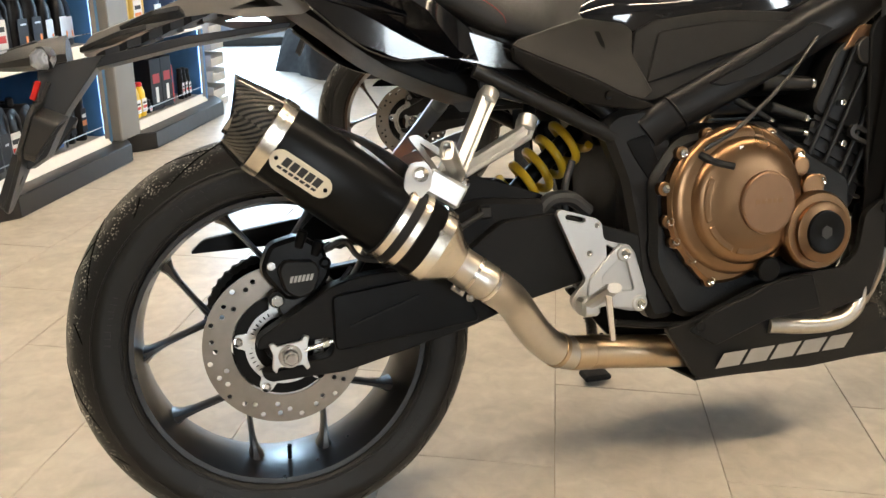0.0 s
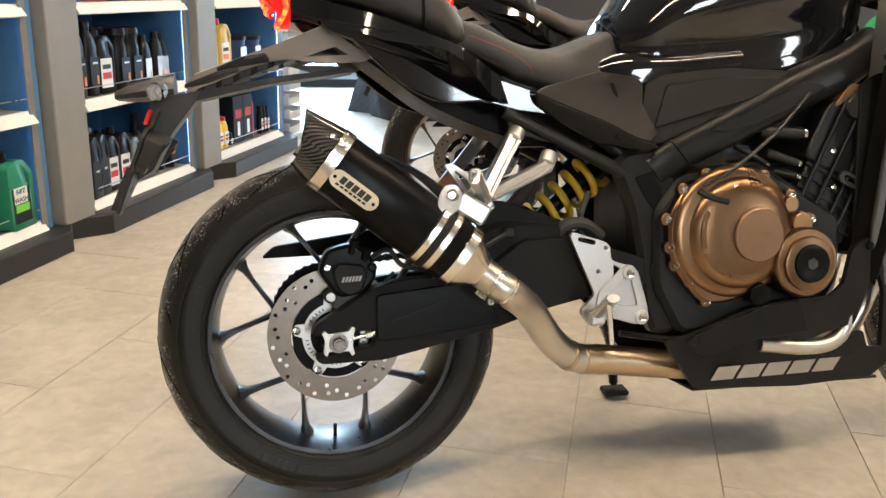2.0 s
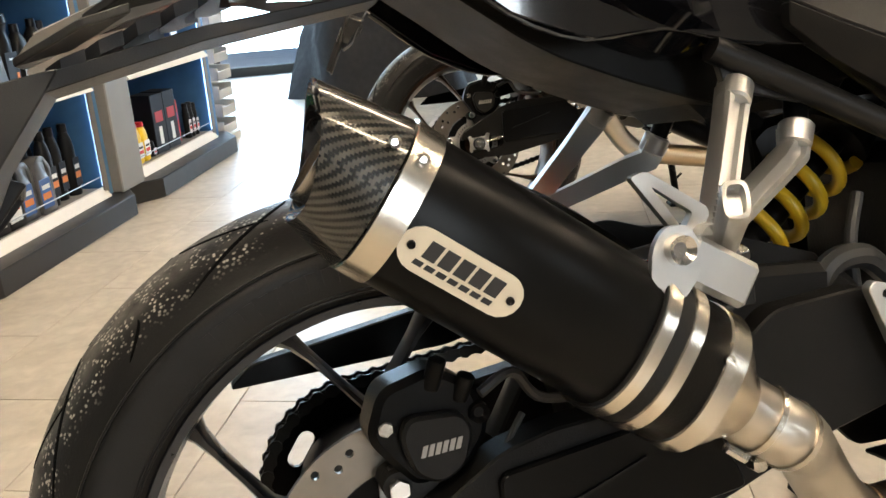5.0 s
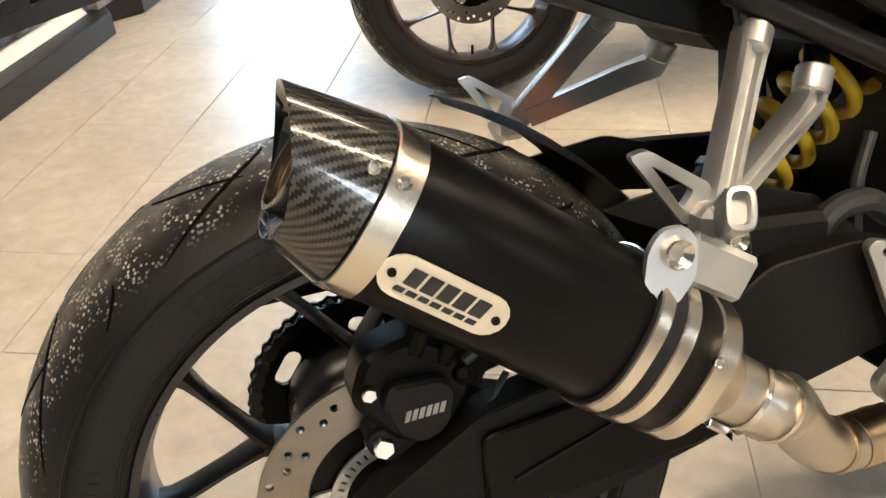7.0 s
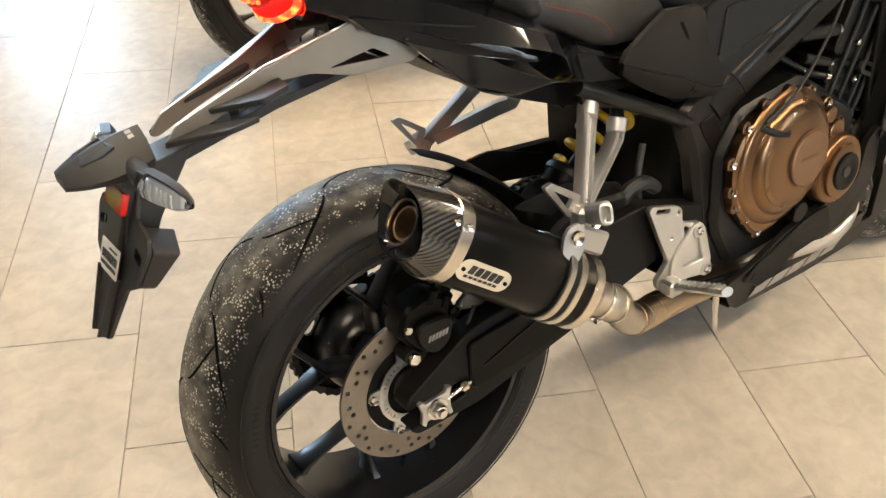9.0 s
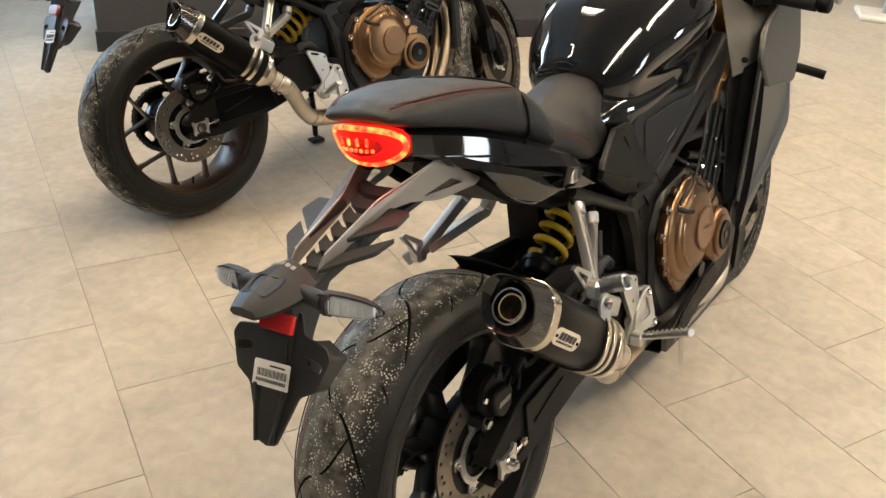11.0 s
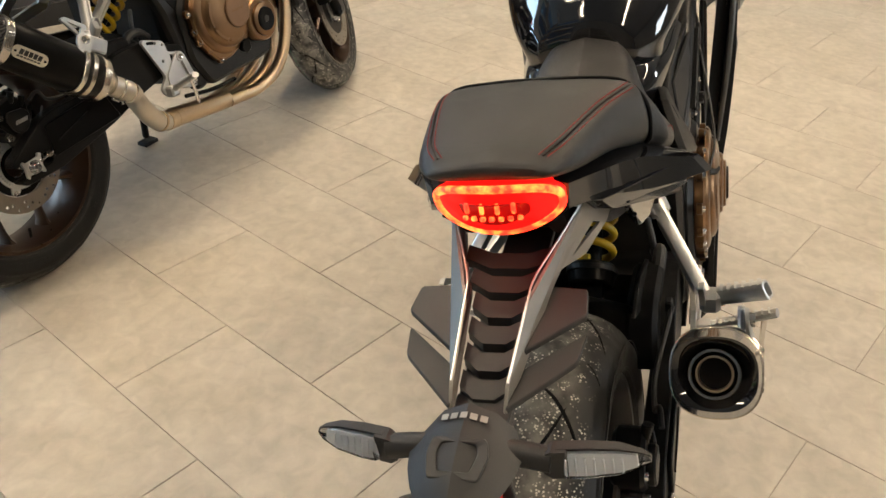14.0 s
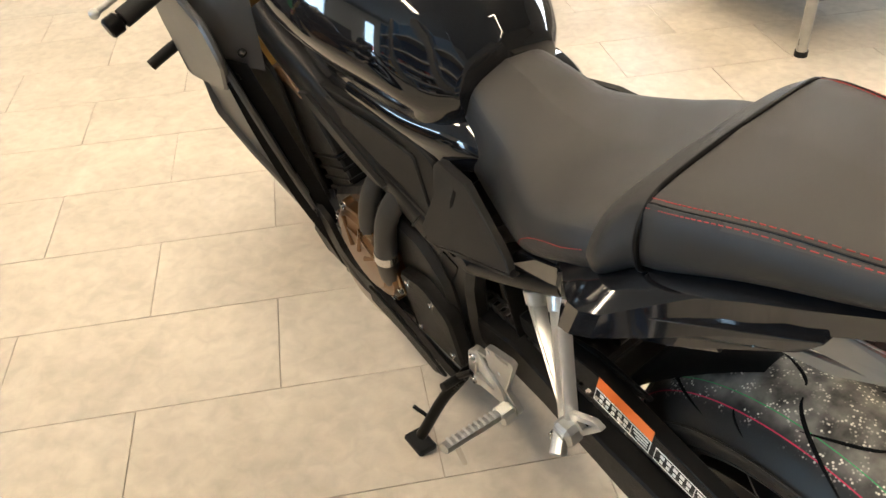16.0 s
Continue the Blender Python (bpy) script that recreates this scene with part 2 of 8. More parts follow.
def add_cyl(bm, p0, p1, r0, r1=None, n=20):
    p0, p1 = Vector(p0), Vector(p1)
    d = p1 - p0
    g = bmesh.ops.create_cone(bm, cap_ends=True, segments=n, radius1=r0, radius2=r0 if r1 is None else r1, depth=d.length)
    m = Matrix.Translation((p0 + p1) / 2) @ d.to_track_quat("Z", "Y").to_matrix().to_4x4()
    bmesh.ops.transform(bm, matrix=m, verts=g["verts"])
    return g["verts"]


def cyl(p0, p1, r0, r1=None, n=20, bev=0.0):
    bm = bmesh.new()
    add_cyl(bm, p0, p1, r0, r1, n)
    return solid_bevel(bm, bev, 1, 50)


def fill_loops(loops, th, place, bev=0.0):
    """A flat piece of thickness th with outer loop loops[0] and holes loops[1:]; place maps (u, v, w) to the piece's place."""
    bm = bmesh.new()
    edges = []
    for loop in loops:
        vs = [bm.verts.new((u, v, 0)) for u, v in loop]
        edges += [bm.edges.new((vs[i], vs[(i + 1) % len(vs)])) for i in range(len(vs))]
    bmesh.ops.triangle_fill(bm, edges=edges, use_beauty=True, use_dissolve=True)
    top = list(bm.faces)
    if th:
        ex = bmesh.ops.extrude_face_region(bm, geom=top)
        bmesh.ops.translate(bm, vec=(0, 0, th), verts=[v for v in ex["geom"] if isinstance(v, bmesh.types.BMVert)])
        solid_bevel(bm, bev, 1, 40)
    for v in bm.verts:
        v.co = place(*v.co)
    return bm


def side_place(y, s=-1):
    """Pieces that lie in the side view: u is along the vehicle, v is up; thickness goes outwards on side s."""
    return lambda u, v, w: Vector((u, s * (abs(y) + w), v))


def circle(cx, cy, r, n=16, a0=0.0):
    return [(cx + r * math.cos(a0 + 2 * math.pi * i / n), cy + r * math.sin(a0 + 2 * math.pi * i / n)) for i in range(n)]


def slot(cx, cy, length, r, ang, n=6):
    a = radians(ang)
    d = (math.cos(a), math.sin(a))
    out = []
    for k, sg in ((0, 1), (1, -1)):
        for i in range(n + 1):
            t = a + math.pi * (-0.5 + i / n) + (math.pi if k else 0)
            out.append((cx + sg * d[0] * length / 2 + r * math.cos(t), cy + sg * d[1] * length / 2 + r * math.sin(t)))
    return out


def rounded(poly, r, n=4):
    """Polygon with its corners rounded."""
    out = []
    k = len(poly)
    for i in range(k):
        p, a, b = Vector(poly[i]), Vector(poly[i - 1]), Vector(poly[(i + 1) % k])
        da, db = a - p, b - p
        rr = min(r, da.length * 0.45, db.length * 0.45)
        s, e = p + da.normalized() * rr, p + db.normalized() * rr
        for j in range(n + 1):
            t = j / n
            out.append(tuple((1 - t) ** 2 * s + 2 * t * (1 - t) * p + t * t * e))
    return out


def spline(pts, n=8):
    """Smooth way through points."""
    P = [Vector(p) for p in pts]
    P = [2 * P[0] - P[1]] + P + [2 * P[-1] - P[-2]]
    out = []
    for i in range(1, len(P) - 2):
        for j in range(n):
            t = j / n
            a, b, c, d = P[i - 1], P[i], P[i + 1], P[i + 2]
            out.append(0.5 * ((2 * b) + (c - a) * t + (2 * a - 5 * b + 4 * c - d) * t * t + (3 * b - a - 3 * c + d) * t ** 3))
    out.append(P[-2])
    return out


def add_tube(bm, pts, r, n=12, caps=True, closed=False, flat=1.0, radii=None):
    P = [Vector(p) for p in pts]
    k = len(P)
    rings = []
    t0 = (P[1] - P[0]).normalized()
    up = Vector((0, 0, 1)) if abs(t0.z) < 0.9 else Vector((0, 1, 0))
    side = t0.cross(up).normalized()
    for i in range(k):
        a, b = P[max(i - 1, 0)], P[min(i + 1, k - 1)]
        if closed:
            a, b = P[i - 1], P[(i + 1) % k]
        t = (b - a).normalized()
        side = (side - t * side.dot(t)).normalized()
        u = side.cross(t)
        rr = radii[i] if radii else r
        rings.append([bm.verts.new(P[i] + rr * (math.cos(2 * math.pi * j / n) * side + flat * math.sin(2 * math.pi * j / n) * u)) for j in range(n)])
    for i in range(k if closed else k - 1):
        A, B = rings[i], rings[(i + 1) % k]
        for j in range(n):
            bm.faces.new((A[j], A[(j + 1) % n], B[(j + 1) % n], B[j]))
    if caps and not closed:
        bm.faces.new(rings[0]), bm.faces.new(rings[-1])
    return rings


def tube(pts, r, n=12, smooth=0, closed=False, flat=1.0, radii=None):
    bm = bmesh.new()
    add_tube(bm, spline(pts, smooth) if smooth else pts, r, n, closed=closed, flat=flat, radii=radii)
    return bm


def loft(rings, caps=True, closed=True):
    """Skin over rings of equally many points."""
    bm = bmesh.new()
    R = [[bm.verts.new(p) for p in ring] for ring in rings]
    n = len(R[0])
    for A, B in zip(R, R[1:]):
        for j in range(n if closed else n - 1):
            bm.faces.new((A[j], A[(j + 1) % n], B[(j + 1) % n], B[j]))
    if caps and closed:
        bm.faces.new(R[0]), bm.faces.new(R[-1])
    return bm


def lathe(profile, n=64, centre=(0, 0, 0), closed=False):
    """Turns (y, r) points round the y axis through centre."""
    c = Vector(centre)
    bm = bmesh.new()
    rings = []
    for y, r in profile:
        rings.append([bm.verts.new(c + Vector((r * math.cos(2 * math.pi * j / n), y, r * math.sin(2 * math.pi * j / n)))) for j in range(n)])
    pairs = list(zip(rings, rings[1:])) + ([(rings[-1], rings[0])] if closed else [])
    for A, B in pairs:
        for j in range(n):
            bm.faces.new((A[j], A[(j + 1) % n], B[(j + 1) % n], B[j]))
    if not closed:
        for ring, (y, r) in ((rings[0], profile[0]), (rings[-1], profile[-1])):
            if r > 1e-5:
                bm.faces.new(ring)
    return bm


def mirror_section(x, half, dense=0):
    """A closed ring at x from a half profile of (y, z) points that runs from bottom to top on the left side."""
    left = spline([(0, y, z) for y, z in half], dense) if dense else [Vector((0, y, z)) for y, z in half]
    ring = [(x, p.y, p.z) for p in left]
    return ring + [(x, -p[1], p[2]) for p in reversed(ring)]


def body(sections, steps=6, dense=4):
    """A body through mirror-alike sections (x, half profile), smoothed along the vehicle."""
    rings = [mirror_section(x, h, dense) for x, h in sections]
    n = len(rings[0])
    tracks = [spline([r[i] for r in rings], steps) for i in range(n)]
    return loft([[tr[k] for tr in tracks] for k in range(len(tracks[0]))])


def bolt(p, d, r=0.006, h=0.005, name="bolt", mat=None, parent=None):
    """A hex socket bolt head at p that faces d."""
    p, d = Vector(p), Vector(d).normalized()
    bm = bmesh.new()
    add_cyl(bm, p, p + d * h, r, r * 0.92, 14)
    q = d.to_track_quat("Z", "Y").to_matrix().to_4x4()
    top = [f for f in bm.faces if len(f.verts) > 6 and (f.calc_center_median() - p).dot(d) > h * 0.9]
    ins = bmesh.ops.inset_region(bm, faces=top, thickness=r * 0.45)
    bmesh.ops.translate(bm, vec=-d * h * 0.6, verts=list({v for f in top for v in f.verts}))
    return part(name, bm, mat or CHROME, parent)


# ---------------------------------------------------------------- room
def floor_material():
    m = bpy.data.materials.new("beige grey stone tile")
    m.use_nodes = True
    n, l = m.node_tree.nodes, m.node_tree.links
    b = n["Principled BSDF"]
    tc, oi = n.new("ShaderNodeTexCoord"), n.new("ShaderNodeObjectInfo")
    geo = n.new("ShaderNodeNewGeometry")
    off = n.new("ShaderNodeVectorMath")
    off.operation = "ADD"
    sc = n.new("ShaderNodeVectorMath")
    sc.operation = "SCALE"
    l.new(geo.outputs["Position"], off.inputs[0])
    comb = n.new("ShaderNodeCombineXYZ")
    l.new(oi.outputs["Random"], comb.inputs[0])
    l.new(geo.outputs["Random Per Island"], comb.inputs[1])
    l.new(comb.outputs[0], sc.inputs[0])
    sc.inputs["Scale"].default_value = 37.0
    l.new(sc.outputs[0], off.inputs[1])
    n1, n2, n3 = (n.new("ShaderNodeTexNoise") for _ in range(3))
    for k, s, d in ((n1, 4.2, 12), (n2, 26.0, 12), (n3, 60.0, 5)):
        k.inputs["Scale"].default_value, k.inputs["Detail"].default_value = s, d
        l.new(off.outputs[0], k.inputs["Vector"])
    n1.inputs["Distortion"].default_value, n2.inputs["Distortion"].default_value = 0.9, 0.5
    r1 = n.new("ShaderNodeValToRGB")
    r1.color_ramp.elements[0].position, r1.color_ramp.elements[0].color = 0.32, (0.44, 0.397, 0.334, 1)
    r1.color_ramp.elements[1].position, r1.color_ramp.elements[1].color = 0.68, (0.545, 0.495, 0.424, 1)
    l.new(n1.outputs[0], r1.inputs[0])
    mix = n.new("ShaderNodeMix")
    mix.data_type, mix.blend_type = "RGBA", "MULTIPLY"
    r2 = n.new("ShaderNodeMapRange")
    r2.inputs["From Min"].default_value, r2.inputs["From Max"].default_value = 0.3, 0.7
    r2.inputs["To Min"].default_value, r2.inputs["To Max"].default_value = 0.87, 1.08
    l.new(n2.outputs[0], r2.inputs["Value"])
    mix.inputs[0].default_value = 1
    l.new(r1.outputs[0], mix.inputs[6])
    l.new(r2.outputs[0], mix.inputs[7])
    l.new(mix.outputs[2], b.inputs["Base Color"])
    rr = n.new("ShaderNodeMapRange")
    rr.inputs["From Min"].default_value, rr.inputs["From Max"].default_value = 0.3, 0.7
    rr.inputs["To Min"].default_value, rr.inputs["To Max"].default_value = 0.38, 0.45
    l.new(n1.outputs[0], rr.inputs["Value"])
    l.new(rr.outputs[0], b.inputs["Roughness"])
    bp = n.new("ShaderNodeBump")
    bp.inputs["Strength"].default_value, bp.inputs["Distance"].default_value = 0.08, 0.002
    l.new(n3.outputs[0], bp.inputs["Height"])
    l.new(bp.outputs[0], b.inputs["Normal"])
    return m


TILE = floor_material()
GROUT = material("brown grey grout", (0.36, 0.31, 0.25), 0.8, vary=0.2, scale=20)
WALL = material("off-white wall paint", (0.72, 0.69, 0.63), 0.7, vary=0.05, scale=6, bump=0.1, bump_scale=120)
DARK_WALL = material("charcoal wall paint", (0.05, 0.05, 0.055), 0.6, vary=0.1, scale=6)
CEIL = material("dark ceiling paint", (0.22, 0.21, 0.2), 0.8, vary=0.08, scale=5)
BROWN_WALL = material("brown grey wall paint", (0.2, 0.18, 0.155), 0.7, vary=0.08, scale=6, bump=0.1, bump_scale=120)
TUBE_LIGHT = glow("fluorescent tube", (1.0, 0.82, 0.595), 40.0)
SHOP_GREY = material("grey shop fitting laminate", (0.215, 0.205, 0.192), 0.5, vary=0.08, scale=12)
PLINTH = material("black plinth laminate", (0.014, 0.0145, 0.0165), 0.35, vary=0.15)
BLUE_BACK = material("dark blue back panel", (0.07, 0.19, 0.38), 0.4, vary=0.1)
RAIL_WHITE = material("white price rail", (0.8, 0.78, 0.74), 0.4, vary=0.05)
LED = glow("cool led strip", (0.4, 0.66, 1.0), 3.2)
DESK = material("dark grey desk laminate", (0.045, 0.045, 0.052), 0.45, vary=0.12, scale=8)
FABRIC = material("black cloth", (0.012, 0.012, 0.014), 0.9, vary=0.3, bump=0.5, bump_scale=80)
STEEL_LEG = material("grey steel leg", (0.42, 0.42, 0.41), 0.3, metal=0.9)
PALE_STONE = material("pale split stone", (0.6, 0.57, 0.52), 0.8, vary=0.25, scale=14, bump=0.5, bump_scale=40)
ROOM = (-4.2, 7.5, -5.0, 6.2, 3.2)
GA = radians(-24.28)                     # the tile rows turn against the vehicle
GO = Vector((0.1396, 1.4725, 0))          # a joint crossing


def slab(name, lo, hi, mat, label="", kind="structure"):
    c = [(a + b) / 2 for a, b in zip(lo, hi)]
    ob = part(name, box(c, [b - a for a, b in zip(lo, hi)]), mat, None)
    return tagged(ob, label, "", "", kind)


x0, x1, y0, y1, H = ROOM
floor = slab("floor", (x0, y0, -0.06), (x1, y1, -0.0035), GROUT, "beige grey stone tiles in running bond on a shop floor")
ceiling = slab("ceiling", (x0, y0, H), (x1, y1, H + 0.1), CEIL, "dark shop ceiling with long light tubes")
slab("wall_east", (x1, y0 - 0.15, -0.06), (x1 + 0.15, y1 + 0.15, H), BROWN_WALL, "plain brown-grey shop wall")
slab("wall_west", (x0 - 0.15, y0 - 0.15, -0.06), (x0, y1 + 0.15, H), BROWN_WALL, "plain brown-grey shop wall")
# two walls with shop windows
GLASS = glassy("window glass", (0.95, 0.98, 1.0), 0.0)


def window_wall(side, y_in, out, wins, paint, sill, head, watts, colour, first):
    ya, yb = sorted((y_in, y_in + 0.15 * out))
    slab("wall_%s" % side, (x0, ya, head), (x1, yb, H), paint, "painted wall over the shop windows")
    edges = [x0] + [v for w in wins for v in w] + [x1]
    for a, b in zip(edges[::2], edges[1::2]):
        slab("wall_pier", (a, ya, -0.06), (b, yb, head), paint, "painted pier between shop windows")
    for i, (a, b) in enumerate(wins):
        if sill > 0.01:
            slab("wall_parapet", (a, ya, -0.06), (b, yb, sill), paint, "painted wall under a shop window")
        w = thing("window_%d" % (i + first), "tall shop window in a dark metal frame", "", None, "", "structure")
        fa, fb = sorted((y_in + 0.03 * out, y_in + 0.1 * out))
        for lo, hi in (((a, fa, sill), (a + 0.05, fb, head)), ((b - 0.05, fa, sill), (b, fb, head)), ((a + 0.05, fa, sill), (b - 0.05, fb, sill + 0.07)), ((a + 0.05, fa, head - 0.07), (b - 0.05, fb, head))):
            part("window_frame", box([(p + q) / 2 for p, q in zip(lo, hi)], [q - p for p, q in zip(lo, hi)]), PLINTH, w)
        mid = (sill + head) / 2
        pane = part("pane", box(((a + b) / 2, y_in + 0.06 * out, mid), (b - a - 0.1, 0.006, head - sill - 0.14)), GLASS, w, "clear window pane")
        pane.visible_shadow = False
        area("window_daylight", look(((a + b) / 2, y_in - 0.02 * out, mid), ((a + b) / 2, y_in - 2 * out, mid - 0.4)), b - a - 0.1, head - sill - 0.3, watts * (b - a) * (head - sill), colour)


window_wall("north", y1, 1, [(-3.4, -1.4), (0.15, 1.15), (3.7, 5.5)], WALL, 0.0, 2.6, 29, (0.54, 0.77, 1.0), 1)
window_wall("south", y0, -1, [(0.38, 1.3), (4.6, 5.4)], BROWN_WALL, 1.0, 2.5, 25, (0.86, 0.94, 1.0), 4)
ground = slab("ground", (-60, -80, -0.3), (60, 80, -0.1), material("pale paving outside", (0.5, 0.5, 0.5), 0.8, vary=0.1, scale=2), "pale paving outside the shop windows")

# long light tubes under the ceiling
for x, y, l, a in ((-0.7, -1.5, 2.6, 0), (2.2, -1.25, 2.6, 24), (-0.3, 1.7, 2.6, -18), (2.7, 1.9, 2.6, 12), (5.4, -0.2, 2.6, 70)):
    lamp = thing("ceiling_light", "long warm white tube light under the ceiling", "lamp", pose(x, y, H - 0.06, 0, 0, a), "tube lights")
    part("housing", box((0, 0, 0.025), (l, 0.19, 0.05), 0.008), WALL, lamp)
    part("diffuser", box((0, 0, -0.012), (l - 0.06, 0.145, 0.024), 0.01), TUBE_LIGHT, lamp, "glowing diffuser")


# ---- shelf row
SO, SD = Vector((-0.345, 2.42, 0)), Vector((0.42, 0.907, 0)).normalized()
SM = Matrix.Translation(SO) @ Matrix.Rotation(math.atan2(SD.y, SD.x), 4, "Z")   # x along the row, y into the shelf, z up


def shelf_unit(s0, s1, levels=(0.105, 0.475, 0.81, 1.15, 1.5)):
    """One bay: plinth with chamfered corners, back and side panels, lit edges, shelves with tilted price rails."""
    u = thing("shelf_unit", "grey shop shelf with blue lit back and white price rails", "shelf", SM @ pose(s0, 0, 0), "shop shelves")
    w = s1 - s0
    part("plinth", fill_loops([[(-0.12, 0.09), (0.0, 0.0), (w, 0.0), (w + 0.12, 0.09), (w + 0.12, 0.6), (-0.12, 0.6)]], 0.075, lambda a, b, c: Vector((a, b, c)), 0.004), PLINTH, u, "black plinth with chamfered corners")
    part("back_panel", box((w / 2, 0.56, 1.05), (w + 0.02, 0.02, 1.95)), BLUE_BACK, u, "dark blue back panel")
    for x in (-0.012, w + 0.012):
        part("side_panel", box((x, 0.33, 1.05), (0.024, 0.48, 1.95), 0.002), BLUE_BACK, u)
        k = 1 if x < 0 else -1
        part("edge_flange", box((x + k * 0.02, 0.094, 1.05), (0.04, 0.006, 1.93), 0.001), SHOP_GREY, u, "pale grey front flange")
        part("light_strip", box((x + k * 0.02, 0.104, 1.05), (0.006, 0.008, 1.88)), LED, u, "cool blue light strip behind the flange")
    for z in levels:
        sh = part("shelf", box((w / 2, 0.33, z - 0.012), (w - 0.05, 0.44, 0.024), 0.002), SHOP_GREY, u)
        part("price_rail", fill_loops([[(0.0, 0.0), (0.012, 0.0), (-0.022, -0.04), (-0.03, -0.036)]], w - 0.03, lambda a, b, c: Vector((0.015 + c, 0.1 + a, z + b)), 0.0), RAIL_WHITE, sh, "white tilted price rail")
        part("shelf_wire", tube([(0.02, 0.1, z + 0.04), (w - 0.02, 0.1, z + 0.04)], 0.002, 6), STEEL_LEG, sh)
    return u


def shelf_post(s0, s1):
    p = thing("shelf_post", "plain grey post between two shelves", "post", SM @ pose(s0, 0.05, 0.075), "shop posts")
    part("post_body", box(((s1 - s0) / 2, 0.2, 1.0), (s1 - s0, 0.4, 2.0), 0.004), SHOP_GREY, p)
    return p


for s0 in (-1.73, -0.73, 0.26):
    shelf_unit(s0, s0 + 0.765)
for s0 in (-0.925, 0.055):
    shelf_post(s0, s0 + 0.165)

# floor tiles, 60 x 30 cm, half offset row by row: singles near the walk, the rest in one piece
TL, TW, J = 0.6, 0.3, 0.0019
tile_mesh = mesh_of("floor_tile", box((0, 0, -0.002), (TW - J, TL - J, 0.004), 0.0006), TILE)
GM = Matrix.Translation(GO) @ Matrix.Rotation(GA, 4, "Z")
far = []
near = []
for i in range(-42, 46):
    for j in range(-26, 28):
        c = GM @ Vector(((i + 0.5) * TW, (j + (0.0 if i % 2 else 0.5)) * TL + 0.3 * 0, 0))
        if not (x0 + 0.18 < c.x < x1 - 0.18 and y0 + 0.18 < c.y < y1 - 0.18):
            continue
        (near if (-1.1 < c.x < 2.9 and -1.3 < c.y < 2.6) else far).append(c)


# ---------------------------------------------------------------- motorcycle
WC = Vector((0.0, 0.0, 0.309))          # rear wheel centre in the vehicle's own axes
WHEEL_R = 0.3075
LEAN = -12.5


def tyre_profile(radius, half, bead, a):
    """Height and width of the tyre's outside at the angle a from the crown."""
    depth = radius - bead
    y = half * math.sin(a)
    r = radius - depth * 0.7 * (1 - math.cos(min(abs(a), math.pi / 2)))
    if abs(a) > 1.15:
        r -= depth * 0.26 * ((abs(a) - 1.15) / (0.58 * math.pi - 1.15)) ** 1.3
        y = math.copysign(half * (math.sin(1.35) + 0.025 - 0.2 * max(0, abs(a) - 1.35)), a)
    return y, r


def tyre_mesh(radius, half, bead, n=160, m=32):
    """A road tyre about the y axis: rounded crown, sidewalls and an open bead."""
    bm = bmesh.new()
    uv = bm.loops.layers.uv.new("UVMap")
    prof = [tyre_profile(radius, half, bead, math.pi * (-0.5 + i / m) * 1.16) for i in range(m + 1)]
    prof = [(-half * 0.82, bead)] + prof + [(half * 0.82, bead)]
    rings = [[bm.verts.new((r * math.cos(2 * math.pi * j / n), y, r * math.sin(2 * math.pi * j / n))) for y, r in prof] for j in range(n)]
    for j in range(n):
        A, B = rings[j], rings[(j + 1) % n]
        for i in range(len(prof) - 1):
            f = bm.faces.new((A[i], B[i], B[i + 1], A[i + 1]))
            for lp, (jj, ii) in zip(f.loops, ((j, i), (j + 1, i), (j + 1, i + 1), (j, i + 1))):
                lp[uv].uv = (jj / n * 2 * math.pi * radius, prof[ii][0])
    return bm


def sipes(tyre, radius, half, bead):
    """Curved, pointed tread cuts as raised black strips with their shade as colour, repeated round the tyre on shared
    meshes.
    """
    kinds = ((0.12, 0.98, 0.0, 0.36, 0.0031), (0.05, 0.52, 0.32, -0.25, 0.0027), (0.70, 1.02, 0.5, 0.09, 0.0021))
    for sg in (1, -1):
        for a0, a1, t0, dt, w in kinds:
            bm = bmesh.new()
            N = 14
            rows = []
            for i in range(N + 1):
                q = i / N
                a = sg * (a0 + (a1 - a0) * q)
                t = t0 + (0.35 if sg < 0 else 0) + dt * (q ** 1.5)
                y, r = tyre_profile(radius, half, bead, a)
                ww = w * math.sin(math.pi * min(1, 0.04 + 0.96 * q)) ** 0.5
                row = []
                for e, lift in ((-1, 0.0), (-0.6, 0.0007), (0.6, 0.0007), (1, 0.0)):
                    tt = t + e * ww / radius * 0.8
                    yy, rr = tyre_profile(radius, half, bead, a - sg * e * ww / half * 0.5 * (1 if dt > 0 else -1))
                    row.append(bm.verts.new(((rr + lift) * math.cos(tt), yy * (1 + lift), (rr + lift) * math.sin(tt))))
                rows.append(row)
            for A, B in zip(rows, rows[1:]):
                for k in range(3):
                    bm.faces.new((A[k], A[k + 1], B[k + 1], B[k]))
            first = part("sipe", bm, CUT_SHADE, tyre, sharp=80)
            for k in range(1, 9):
                o = new("sipe", first.data)
                o.parent = tyre
                o.matrix_basis = Matrix.Rotation(2 * math.pi * k / 9, 4, "Y")


